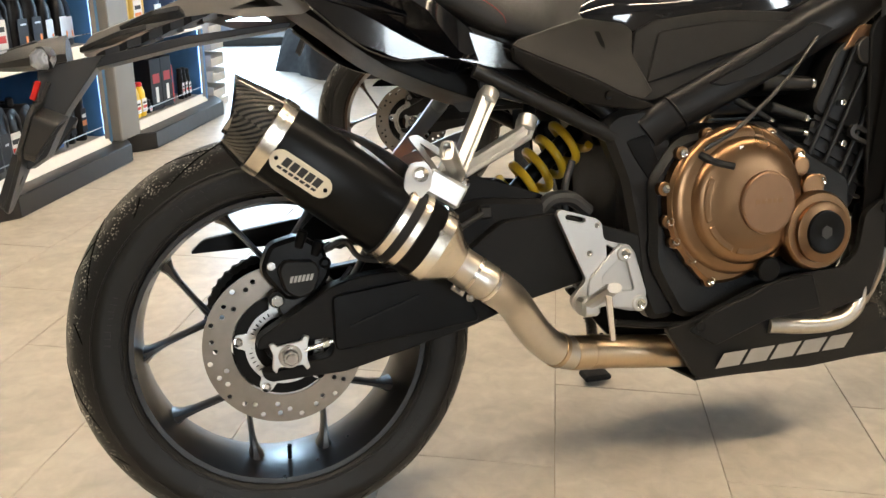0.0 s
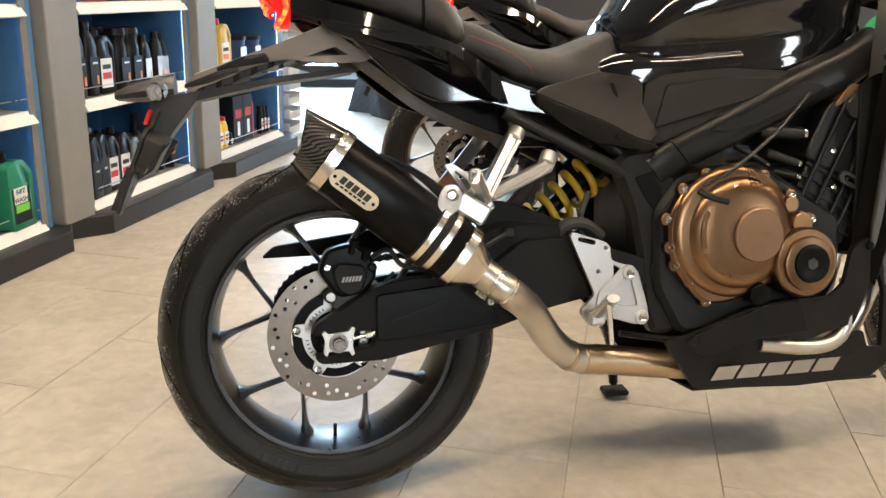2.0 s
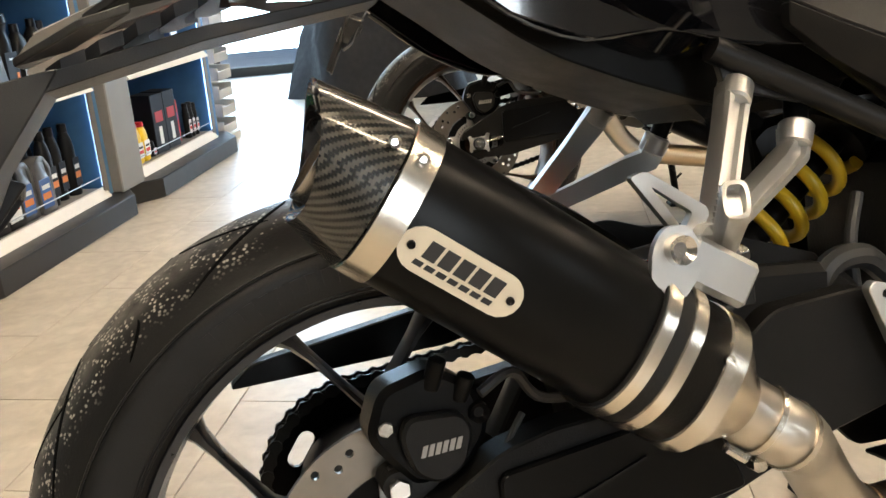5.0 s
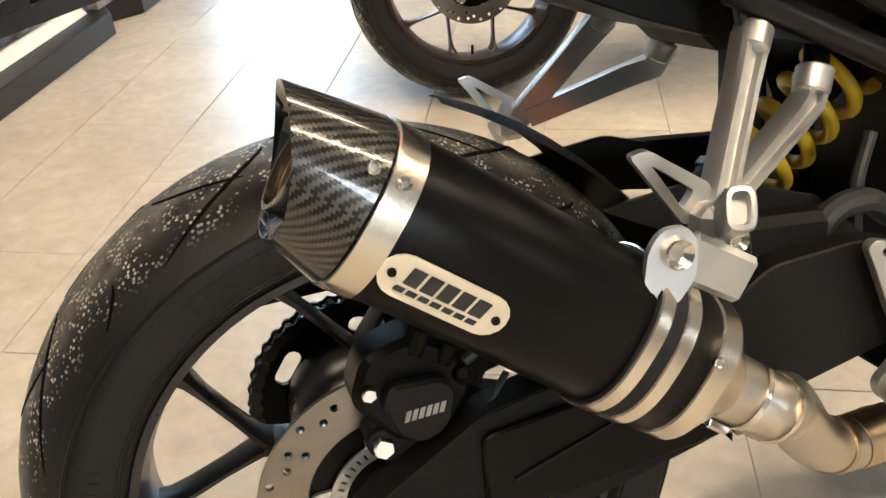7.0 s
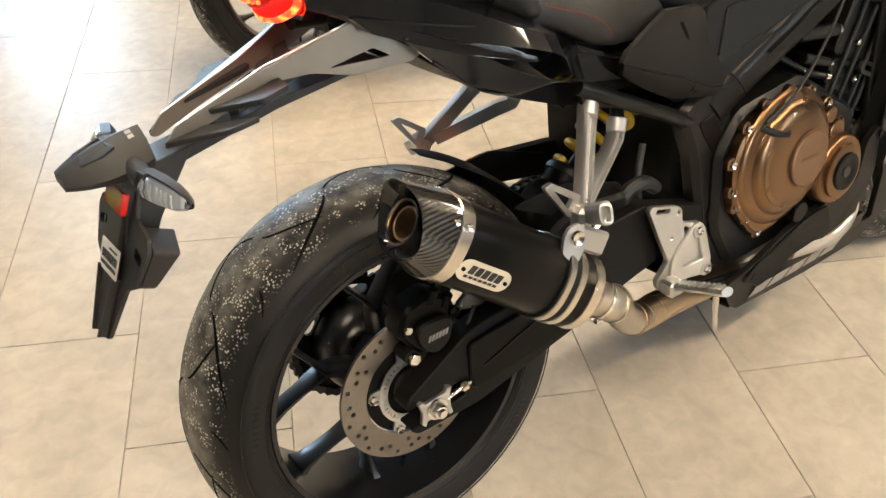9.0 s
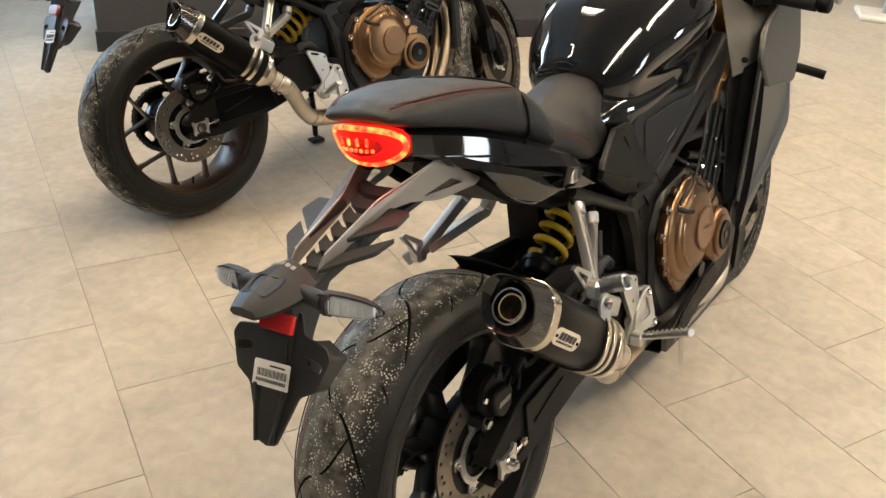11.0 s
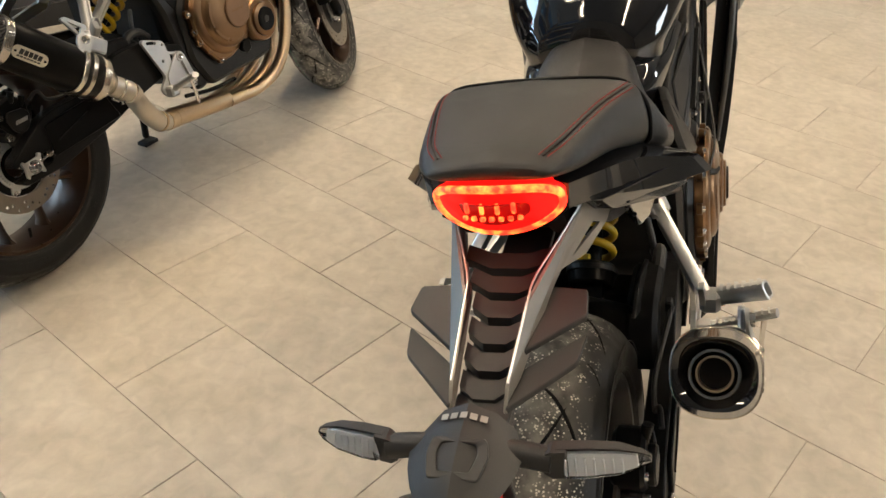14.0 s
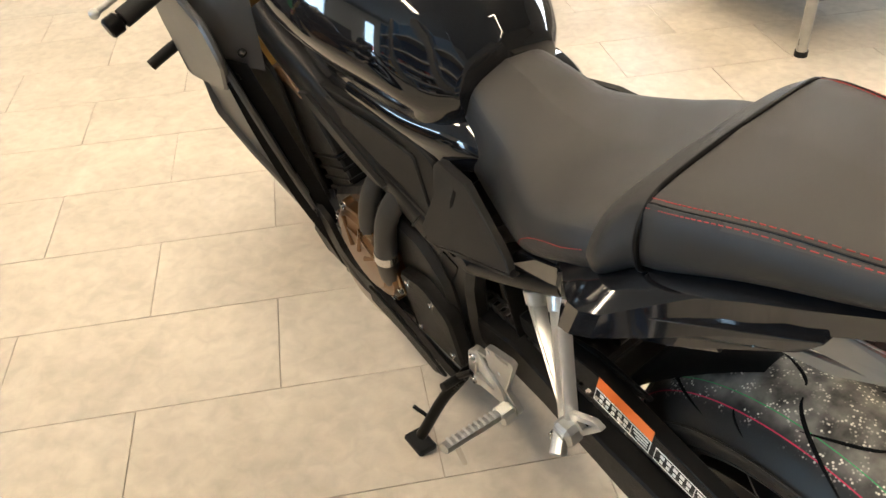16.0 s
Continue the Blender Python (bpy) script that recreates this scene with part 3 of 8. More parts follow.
def spoke_leg(bm, path, widths, depths):
    """A cast leg in the wheel's plane, deep along the axle, with a blunt ridge on both faces."""
    ax = Vector((0, 1, 0))
    rows = []
    for i, p in enumerate(path):
        d = (path[min(i + 1, len(path) - 1)] - path[max(i - 1, 0)]).normalized()
        n = d.cross(ax).normalized()
        w, q = widths[i], depths[i]
        rows.append([bm.verts.new(p + n * w * x + ax * q * y) for x, y in ((1, -0.55), (1, 0.55), (0.45, 1), (-0.45, 1), (-1, 0.55), (-1, -0.55), (-0.45, -1), (0.45, -1))])
    for A, B in zip(rows, rows[1:]):
        for k in range(8):
            bm.faces.new((A[k], A[(k + 1) % 8], B[(k + 1) % 8], B[k]))
    bm.faces.new(rows[0])
    bm.faces.new(rows[-1])


def sidewall_marks(tyre, radius, half, bead):
    """Moulded rings and plain raised bars on both sidewalls."""
    def wall(a, t, lift=0.0):
        y, r = tyre_profile(radius, half, bead, a)
        return Vector((r * math.cos(t), y + math.copysign(lift, a), r * math.sin(t)))

    for sg in (1, -1):
        for a in (1.2, 1.66, 1.74):
            bm = bmesh.new()
            add_tube(bm, [wall(sg * a, 2 * math.pi * i / 96) for i in range(96)], 0.0011, 6, closed=True)
            part("sidewall_ring", bm, SIDEWALL, tyre, sharp=80)
        bm = bmesh.new()
        for start, count, lo, hi, step in ((1.55, 12, 1.36, 1.5, 0.052), (2.75, 8, 1.4, 1.48, 0.04), (4.1, 12, 1.36, 1.5, 0.052), (5.4, 8, 1.4, 1.48, 0.04)):
            for k in range(count):
                t0 = start + k * step
                ring = [wall(sg * lo, t0, 0.0009), wall(sg * lo, t0 + step * 0.62, 0.0009), wall(sg * hi, t0 + step * 0.62, 0.0009), wall(sg * hi, t0, 0.0009)]
                low = [p - Vector((0, sg * 0.0015, 0)) for p in ring]
                V, L = [bm.verts.new(p) for p in ring], [bm.verts.new(p) for p in low]
                bm.faces.new(V)
                for i in range(4):
                    bm.faces.new((V[i], V[(i + 1) % 4], L[(i + 1) % 4], L[i]))
        tagged(part("sidewall_print", bm, SIDEWALL, tyre), "plain raised bars moulded in the sidewall", "", "", "stuff")


def wheel(name, parent, centre, rim_mat, radius, half, front=False, turn=None):
    """Cast wheel with five forked spokes; the rim is the part, the rest hangs on it."""
    rim_r = 0.2165
    h = half * 0.83
    rim = part(name, lathe([(-h, rim_r + 0.004), (-h - 0.004, rim_r + 0.001), (-h - 0.003, rim_r - 0.006), (-h + 0.012, rim_r - 0.0085), (-h * 0.55, rim_r - 0.0135),
                            (0, rim_r - 0.0155), (h * 0.55, rim_r - 0.0135), (h - 0.012, rim_r - 0.0085), (h + 0.003, rim_r - 0.006), (h + 0.004, rim_r + 0.001), (h, rim_r + 0.004),
                            (h * 0.7, rim_r - 0.006), (-h * 0.7, rim_r - 0.006)], 96, closed=True), rim_mat, parent)
    rim.location = centre
    tyre = part("tyre", tyre_mesh(radius, half, rim_r + 0.001), TYRE, rim, "black road tyre with curved sipes and pale dust specks", sharp=50)
    sipes(tyre, radius, half, rim_r + 0.001)
    sidewall_marks(tyre, radius, half, rim_r + 0.001)
    hub = part("hub", lathe([(-0.07, 0.0), (-0.07, 0.03), (-0.055, 0.036), (-0.03, 0.05), (0.03, 0.05), (0.055, 0.04), (0.07, 0.032), (0.07, 0.0)], 40), rim_mat, rim)
    for k in range(5):
        a = radians(163 + 72 * k)

        def at(r, da):
            return Vector((r * math.cos(a + radians(da)), 0, r * math.sin(a + radians(da))))

        bm = bmesh.new()
        spoke_leg(bm, [at(0.04, 0), at(0.07, 0), at(0.106, 0)], (0.011, 0.0085, 0.0065), (0.03, 0.026, 0.021))
        for sg in (1, -1):
            spoke_leg(bm, [at(0.094, 0.4 * sg), at(0.108, 2.6 * sg), at(0.138, 11 * sg), at(0.17, 16.4 * sg), at(0.19, 19 * sg), at(0.203, 20.5 * sg)],
                      (0.0056, 0.0048, 0.004, 0.0044, 0.0066, 0.0125), (0.021, 0.019, 0.0165, 0.017, 0.02, 0.026))
        part("spoke", bm, rim_mat, rim, sharp=40)
    part("valve", cyl(Vector((0.0, -0.02, -0.203)), Vector((0.0, -0.028, -0.178)), 0.0036, n=10), RUBBER, rim)
    return rim


def disc(name, parent, centre, y, r, r_in, holes=True, side=-1):
    """Drilled brake disc with its dark carrier."""
    loops = [circle(0, 0, r, 72), circle(0, 0, r_in, 60)]
    if holes:
        for k in range(12):
            for j, (rr, da) in enumerate(((0.55, 0), (0.8, 9), (0.35, 19), (0.68, 22))):
                if j == 2 and k % 2:
                    continue
                a = radians(30 * k + da)
                q = r_in + (r - r_in) * (rr if j < 3 else rr)
                loops.append(circle(q * math.cos(a), q * math.sin(a), 0.0038, 10))
    ob = part(name, fill_loops(loops, 0.005, side_place(y, side)), DISC_STEEL, parent, "drilled steel brake disc")
    ob.location = centre
    carrier = part("disc_carrier", fill_loops([circle(0, 0, r_in - 0.002, 48), circle(0, 0, 0.03, 24)], 0.006, side_place(y - 0.004, side)), SATIN_BLACK, ob)
    ring = [circle(0, 0, 0.058, 60), circle(0, 0, 0.044, 48)] + [slot(0.0505 * math.cos(t), 0.0505 * math.sin(t), 0.004, 0.0011, math.degrees(t), 3) for t in [2 * math.pi * i / 44 for i in range(44)]]
    part("sensor_ring", fill_loops(ring, 0.003, side_place(y + 0.006, side)), ALU, ob, "slotted aluminium sensor ring")
    for k in range(5):
        a = radians(170 + 72 * k)
        c = Vector((0.068 * math.cos(a), side * (y + 0.001), 0.068 * math.sin(a)))
        part("lug", fill_loops([rounded([(0.05 * math.cos(a + da), 0.05 * math.sin(a + da)) for da in (-0.28, 0.28)] + [(0.074 * math.cos(a + 0.12), 0.074 * math.sin(a + 0.12)), (0.074 * math.cos(a - 0.12), 0.074 * math.sin(a - 0.12))], 0.006)], 0.004, side_place(y + 0.004, side)), ALU, ob)
        bolt(c + Vector((0, side * 0.007, 0)), (0, side, 0), 0.0075, 0.005, parent=ob)
    return ob


def print_bars(parent, words, mat, place, lean=0.25, label="plain silver-grey lettering blocks"):
    """Print that stays plain: one slanted block for each letter."""
    for u0, u1, v0, v1 in words:
        bm = bmesh.new()
        vs = [bm.verts.new(place(u0 + lean * 0, v0, 0)), bm.verts.new(place(u1, v0, 0)), bm.verts.new(place(u1 + lean * (v1 - v0), v1, 0)), bm.verts.new(place(u0 + lean * (v1 - v0), v1, 0))]
        f = bm.faces.new(vs)
        ex = bmesh.ops.extrude_face_region(bm, geom=[f])
        nrm = (place(0, 0, 0.0006) - place(0, 0, 0))
        bmesh.ops.translate(bm, vec=nrm, verts=[v for v in ex["geom"] if isinstance(v, bmesh.types.BMVert)])
        part("print_block", bm, mat, parent, label)


def letter_blocks(u0, v0, w, h, count, gap=0.18):
    step = w / count
    return [(u0 + i * step, u0 + (i + 1 - gap) * step, v0, v0 + h) for i in range(count)]


# muffler axis
MA = Vector((-0.018, -0.214, 0.618))
MD = Vector((0.794, -0.01, -0.608)).normalized()
MU = Vector((0.608, 0.0, 0.794)).normalized()
MS = MD.cross(MU).normalized()           # points to the vehicle's right


def muffler_ring(a, w, h, n=48, slash=0.0, e=2.5, twist=0.0):
    out = []
    for i in range(n):
        t = 2 * math.pi * i / n
        c, s = math.cos(t), math.sin(t)
        x = math.copysign(abs(c) ** (2 / e), c) * w
        z = math.copysign(abs(s) ** (2 / e), s) * h
        aa = a - slash * ((z / h + 1) * 0.5) ** 1.4 + slash * 0.14 * (x / w) ** 2 * (1 - 0.4 * z / h)
        out.append(MA + MD * aa + MS * (x * (1 if MS.y < 0 else -1)) + MU * z)
    return out


def exhaust(parent):
    W, H = 0.0505, 0.0515
    sleeve = part("muffler", loft([muffler_ring(0.0, W, H), muffler_ring(0.005, W + 0.001, H + 0.001), muffler_ring(0.262, W + 0.003, H + 0.003), muffler_ring(0.266, W, H)], False), SATIN_BLACK, parent,
                  "satin black muffler sleeve with carbon end cap", sharp=50)
    # carbon cap, open at the rear, with wall thickness
    rings = [muffler_ring(-0.002, W + 0.0015, H + 0.0015, 64)]
    for k in range(1, 7):
        t = k / 6
        rings.append(muffler_ring(-0.002 - 0.037 * t, W + 0.0015 - 0.005 * t, H + 0.0015 - 0.0105 * t, 64, 0.03 * t))
    inner = [muffler_ring(-0.0385, W - 0.0065, H - 0.0115, 64, 0.0285), muffler_ring(-0.034, 0.038, 0.036, 64, 0.02, 2.2), muffler_ring(-0.03, 0.030, 0.030, 64, 0.008, 2.0), muffler_ring(0.0, 0.029, 0.029, 64, 0.0, 2.0)]
    bm = bmesh.new()
    uv = bm.loops.layers.uv.new("UVMap")
    part("cap_liner", loft([rings[-1]] + inner, False), GLOSS_BLACK, sleeve, "dark cap lining", sharp=50)
    V = [[bm.verts.new(p) for p in r] for r in rings]
    for i in range(len(V) - 1):
        for j in range(64):
            f = bm.faces.new((V[i][j], V[i][(j + 1) % 64], V[i + 1][(j + 1) % 64], V[i + 1][j]))
            for lp, (ii, jj) in zip(f.loops, ((i, j), (i, j + 1), (i + 1, j + 1), (i + 1, j))):
                lp[uv].uv = (jj * 2.9, ii * 3.6)
    part("end_cap", bm, CARBON, sleeve, "woven carbon fibre end cap", sharp=40)
    bm = bmesh.new()
    for r0, r1, a0, a1 in ((0.0285, 0.0275, -0.044, 0.0),):
        A = MA + MD * a0
        B = MA + MD * a1
        q = MD.to_track_quat("Z", "Y").to_matrix().to_4x4()
        outer = [[P + q.to_3x3() @ Vector((r * math.cos(2 * math.pi * i / 40), r * math.sin(2 * math.pi * i / 40), 0)) for i in range(40)] for P, r in ((B, r1), (A, r0), (A, r0 - 0.003), (B, r1 - 0.003))]
        W4 = [[bm.verts.new(p) for p in ring] for ring in outer]
        for X, Y in zip(W4, W4[1:]):
            for j in range(40):
                bm.faces.new((X[j], X[(j + 1) % 40], Y[(j + 1) % 40], Y[j]))
    part("outlet_pipe", bm, OUTLET, sleeve, "round steel outlet pipe")
    A, B = MA - MD * 0.038, MA + MD * 0.02
    part("inner_pipe", loft([[P + r * (math.cos(t) * MS + math.sin(t) * MU) for t in [2 * math.pi * i / 32 for i in range(32)]] for P, r in ((B, 0.021), (A, 0.021), (A, 0.0185), (B, 0.0185))], False), BROWN_STEEL, sleeve, "dark inner outlet pipe")
    # Black disc added down the pipe, in place of the dark inside it.
    part("outlet_plug", loft([[MA - MD * 0.006 + 0.0268 * (math.cos(t) * MS + math.sin(t) * MU) for t in [2 * math.pi * i / 24 for i in range(24)]],
                              [MA - MD * 0.002 + 0.0268 * (math.cos(t) * MS + math.sin(t) * MU) for t in [2 * math.pi * i / 24 for i in range(24)]]]), RUBBER, sleeve)

    def band(name, a0, a1, g, mat):
        return part(name, loft([muffler_ring(a0, W + g - 0.002, H + g - 0.002), muffler_ring(a0 + 0.001, W + g, H + g), muffler_ring(a1 - 0.001, W + g, H + g), muffler_ring(a1, W + g - 0.002, H + g - 0.002)], False), mat, sleeve, sharp=50)

    band("cap_strap", -0.001, 0.020, 0.003, STRAP_STEEL)
    band("clamp_band", 0.196, 0.208, 0.0065, STRAP_STEEL)
    band("clamp_band", 0.219, 0.231, 0.0065, STRAP_STEEL)
    band("clamp_liner", 0.194, 0.233, 0.005, RUBBER)
    band("end_strap", 0.254, 0.272, 0.0045, STRAP_STEEL)
    rings = [muffler_ring(0.271, W + 0.003, H + 0.003), muffler_ring(0.285, W - 0.006, H - 0.006), muffler_ring(0.302, 0.034, 0.034, e=2.1), muffler_ring(0.312, 0.0285, 0.0285, e=2.0)]
    part("end_cone", loft(rings), STRAP_STEEL, sleeve, "brushed steel end cone", sharp=50)
    out = MS if MS.y < 0 else -MS
    for a, u in ((0.008, 0.028), (0.2557, 0.019), (-0.012, 0.028)):
        bolt(MA + MD * a + out * (W + 0.002 - 3.0 * u * u) + MU * u, out, 0.0042, 0.003, "rivet", parent=sleeve)
    # badge on the outer side, turned up a little with the round sleeve
    ang = radians(-16)
    bu = (out * math.cos(ang) + MU * math.sin(ang)).normalized()
    bv = (MU * math.cos(ang) - out * math.sin(ang)).normalized()
    bc = MA + MD * 0.062 + out * (W - 0.0005) + MU * -0.0185

    def on_badge(u, v, w):
        return bc + MD * u + bv * v + bu * w

    badge = part("badge", fill_loops([slot(0, 0, 0.058, 0.0145, 0, 8), slot(0, 0, 0.0, 0.0005, 0, 3)][:1], 0.0016, on_badge, 0.0), BADGE, sleeve, "pale oval badge with plain dark blocks")
    place = lambda u, v, w: on_badge(u, v, w + 0.0017)
    print_bars(badge, [(u0, u1, v0, v1) for u0, u1, v0, v1 in letter_blocks(-0.027, -0.0035, 0.056, 0.012, 5, 0.2)], INK, place, 0.1, "plain dark print blocks")
    print_bars(badge, letter_blocks(-0.030, -0.0095, 0.058, 0.0035, 7, 0.25), INK, place, 0.2, "plain small print blocks")
    for u in (-0.036, 0.036):
        bolt(on_badge(u, 0, 0.0015), bu, 0.0028, 0.002, "rivet", SATIN_BLACK, badge)
    # clamp bracket up to the passenger footrest
    pb = Vector((0.1746, -0.2520, 0.555))
    bm = fill_loops([rounded([(0.150, 0.532), (0.157, 0.560), (0.166, 0.571), (0.184, 0.571), (0.192, 0.558), (0.19, 0.538), (0.17, 0.522)], 0.007), circle(0.1746, 0.555, 0.006, 12)], 0.005, lambda u, v, w: Vector((u, -0.248 - w - (0.022 * max(0, (0.545 - v)) / 0.05), v)), 0.0)
    brk = part("clamp_bracket", bm, ALU, parent, "silver clamp bracket for the muffler")
    bolt(pb + Vector((0, -0.001, 0)), (0, -1, 0), 0.011, 0.008, parent=brk)
    part("bracket_tab", box((0, 0, 0), (0.058, 0.012, 0.034), 0.004, Matrix.Translation((0.21, -0.244, 0.533)) @ Matrix.Rotation(radians(32), 4, "Y")), ALU, brk)
    # link pipe
    p0 = MA + MD * 0.306
    path = [p0, p0 + MD * 0.03, p0 + MD * 0.07, Vector((0.33, -0.168, 0.352)), Vector((0.38, -0.14, 0.288)), Vector((0.43, -0.122, 0.251)), Vector((0.5, -0.11, 0.240)), Vector((0.62, -0.095, 0.222)), Vector((0.72, -0.09, 0.21))]
    pts = spline(path, 8)
    link = part("link_pipe", tube(pts, 0.0265, 20), PIPE_STEEL, parent, "satin stainless exhaust link pipe", sharp=60)
    for i, g in ((9, 0.0022), (14, 0.0018), (38, 0.002), (46, 0.002)):
        part("pipe_collar", tube([pts[i], pts[i + 1]], 0.0265 + g, 20), STRAP_STEEL if i < 20 else BROWN_STEEL, link)
    rear = part("collector", tube(pts[42:], 0.0278, 20), BROWN_STEEL, parent, "heat-tinted exhaust collector", sharp=60)
    bm = bmesh.new()
    s0 = p0 + MD * 0.02 - MU * 0.027
    coil = [s0 + MD * (0.02 * i / 60) + 0.004 * (math.cos(i * 0.9) * MU + math.sin(i * 0.9) * MS) - MU * 0.004 for i in range(60)]
    add_tube(bm, coil, 0.001, 6)
    part("spring", bm, CHROME, link)
    part("pipe_lug", box((0, 0, 0), (0.012, 0.018, 0.012), 0.003, Matrix.Translation(p0 + MD * 0.05 - MU * 0.03)), CHROME, link)
    return sleeve


def swing_arm(parent):
    arm = part("swingarm", fill_loops([rounded([(-0.04, 0.335), (0.07, 0.40), (0.115, 0.41), (0.25, 0.415), (0.33, 0.47), (0.42, 0.475), (0.56, 0.43), (0.56, 0.38), (0.45, 0.365), (0.36, 0.345), (0.27, 0.315),
                                                            (0.08, 0.272), (-0.03, 0.27), (-0.042, 0.283), (0.062, 0.297), (0.062, 0.325), (-0.045, 0.318)], 0.012)], 0.036, side_place(0.108), 0.004), BLACK_PLASTIC, parent, "black box-section swingarm")
    part("arm_plate", fill_loops([rounded([(0.065, 0.305), (0.065, 0.385), (0.25, 0.405), (0.285, 0.325)], 0.01)], 0.008, side_place(0.1435), 0.002), SATIN_BLACK, arm)
    part("arm_rib", fill_loops([[(0.088, 0.338), (0.19, 0.372), (0.19, 0.374), (0.088, 0.341)]], 0.003, side_place(0.151)), GREY_PLASTIC, arm)
    part("left_arm", fill_loops([rounded([(-0.045, 0.345), (0.1, 0.385), (0.27, 0.405), (0.45, 0.46), (0.56, 0.44), (0.56, 0.38), (0.4, 0.36), (0.25, 0.315), (0.08, 0.275), (-0.04, 0.275)], 0.012)], 0.036, side_place(0.1, 1), 0.004), BLACK_PLASTIC, arm)
    part("cross_member", box((0.4, 0, 0.42), (0.1, 0.2, 0.075), 0.02), BLACK_PLASTIC, arm)
    part("pivot_tube", cyl((0.56, -0.13, 0.405), (0.56, 0.13, 0.405), 0.03), BLACK_PLASTIC, arm)
    # upper hump towards the shock
    part("arm_brace", fill_loops([rounded([(0.22, 0.41), (0.25, 0.485), (0.3, 0.505), (0.42, 0.495), (0.47, 0.44), (0.4, 0.4)], 0.02)], 0.05, side_place(0.07), 0.008), BLACK_PLASTIC, arm)
    part("brake_hose", tube([(0.06, -0.14, 0.45), (0.09, -0.135, 0.46), (0.12, -0.125, 0.43), (0.2, -0.12, 0.43), (0.3, -0.14, 0.485)], 0.0045, 8, 6), HOSE, arm)
    part("hose_clip", box((0.305, -0.135, 0.485), (0.02, 0.012, 0.02), 0.003), RUBBER, arm)
    # chain adjuster and axle
    adj = part("chain_adjuster", fill_loops([[(-0.026, 0.29), (-0.020, 0.284), (-0.017, 0.292), (0.017, 0.292), (0.022, 0.284), (0.027, 0.287), (0.024, 0.3), (0.026, 0.322), (0.029, 0.331), (0.021, 0.334), (0.017, 0.326), (-0.017, 0.322), (-0.022, 0.328), (-0.028, 0.325), (-0.023, 0.31)]], 0.008, side_place(0.144), 0.001), ALU, arm, "silver chain adjuster plate")
    part("axle_washer", cyl((0, -0.150, 0.307), (0, -0.155, 0.307), 0.0165, n=28), CHROME, adj)
    part("axle_nut", cyl((0, -0.154, 0.307), (0, -0.166, 0.307), 0.0125, 0.0115, 6, 0.001), CHROME, adj)
    part("axle_end", cyl((0, -0.164, 0.307), (0, -0.17, 0.307), 0.0075, 0.006, 20), CHROME, adj)
    part("adjuster_bolt", cyl((0.02, -0.149, 0.312), (0.062, -0.149, 0.321), 0.0035, n=12), CHROME, adj)
    part("adjuster_nut", cyl((0.046, -0.149, 0.3175), (0.056, -0.149, 0.3195), 0.0075, n=6), STRAP_STEEL, adj)
    part("axle", cyl((0, -0.15, 0.309), (0, 0.15, 0.309), 0.01), CHROME, arm)
    part("left_nut", cyl((0, 0.137, 0.309), (0, 0.152, 0.309), 0.014, n=6), CHROME, arm)
    return arm


def caliper(parent):
    y = -0.098
    bm = fill_loops([rounded([(-0.03, 0.425), (-0.015, 0.462), (0.03, 0.473), (0.062, 0.452), (0.072, 0.415), (0.05, 0.385), (0.005, 0.378), (-0.012, 0.4)], 0.012)], 0.045, side_place(0.078), 0.006)
    cal = part("brake_caliper", bm, SATIN_BLACK, parent, "black rear brake caliper")
    part("piston_cover", fill_loops([rounded([(-0.006, 0.425), (0.002, 0.440), (0.045, 0.437), (0.054, 0.422), (0.044, 0.392), (0.022, 0.382), (0.002, 0.394)], 0.01)], 0.014, side_place(0.122), 0.003), GREY_PLASTIC, cal)
    print_bars(cal, letter_blocks(0.008, 0.408, 0.034, 0.009, 6, 0.3), LETTER, lambda u, v, w: Vector((u, -0.1365 - w, v + 0.05 * (u - 0.02))), 0.35)
    for x, z, l in ((0.026, 0.455, 0.024), (0.048, 0.442, 0.02)):
        part("banjo", cyl((x, -0.118, z), (x + 0.008, -0.124, z + l), 0.0075, n=16, bev=0.001), SATIN_BLACK, cal)
    for x, z, r in ((-0.0141, 0.4322, 0.0068), (-0.0093, 0.3817, 0.0095)):
        part("slide_pin", cyl((x, -0.085, z), (x, -0.118, z), r * 1.25, n=18), RUBBER, cal)
        part("slide_bolt", cyl((x, -0.117, z), (x, -0.128, z), r, n=6, bev=0.001), CHROME, cal)
    bolt((0.062, -0.122, 0.43), (0, -1, 0), 0.009, 0.006, parent=cal, mat=SATIN_BLACK)
    part("caliper_arm", fill_loops([rounded([(-0.018, 0.395), (0.0, 0.35), (0.02, 0.33), (0.05, 0.345), (0.06, 0.39)], 0.01)], 0.012, side_place(0.099), 0.002), ENGINE_GREY, cal)
    part("sensor", cyl((0.02, -0.115, 0.36), (-0.005, -0.105, 0.352), 0.006, n=14), RUBBER, cal)
    part("sensor_wire", tube([(0.02, -0.115, 0.36), (0.04, -0.128, 0.365), (0.07, -0.13, 0.39), (0.1, -0.12, 0.42)], 0.003, 8, 6), HOSE, cal)
    return cal


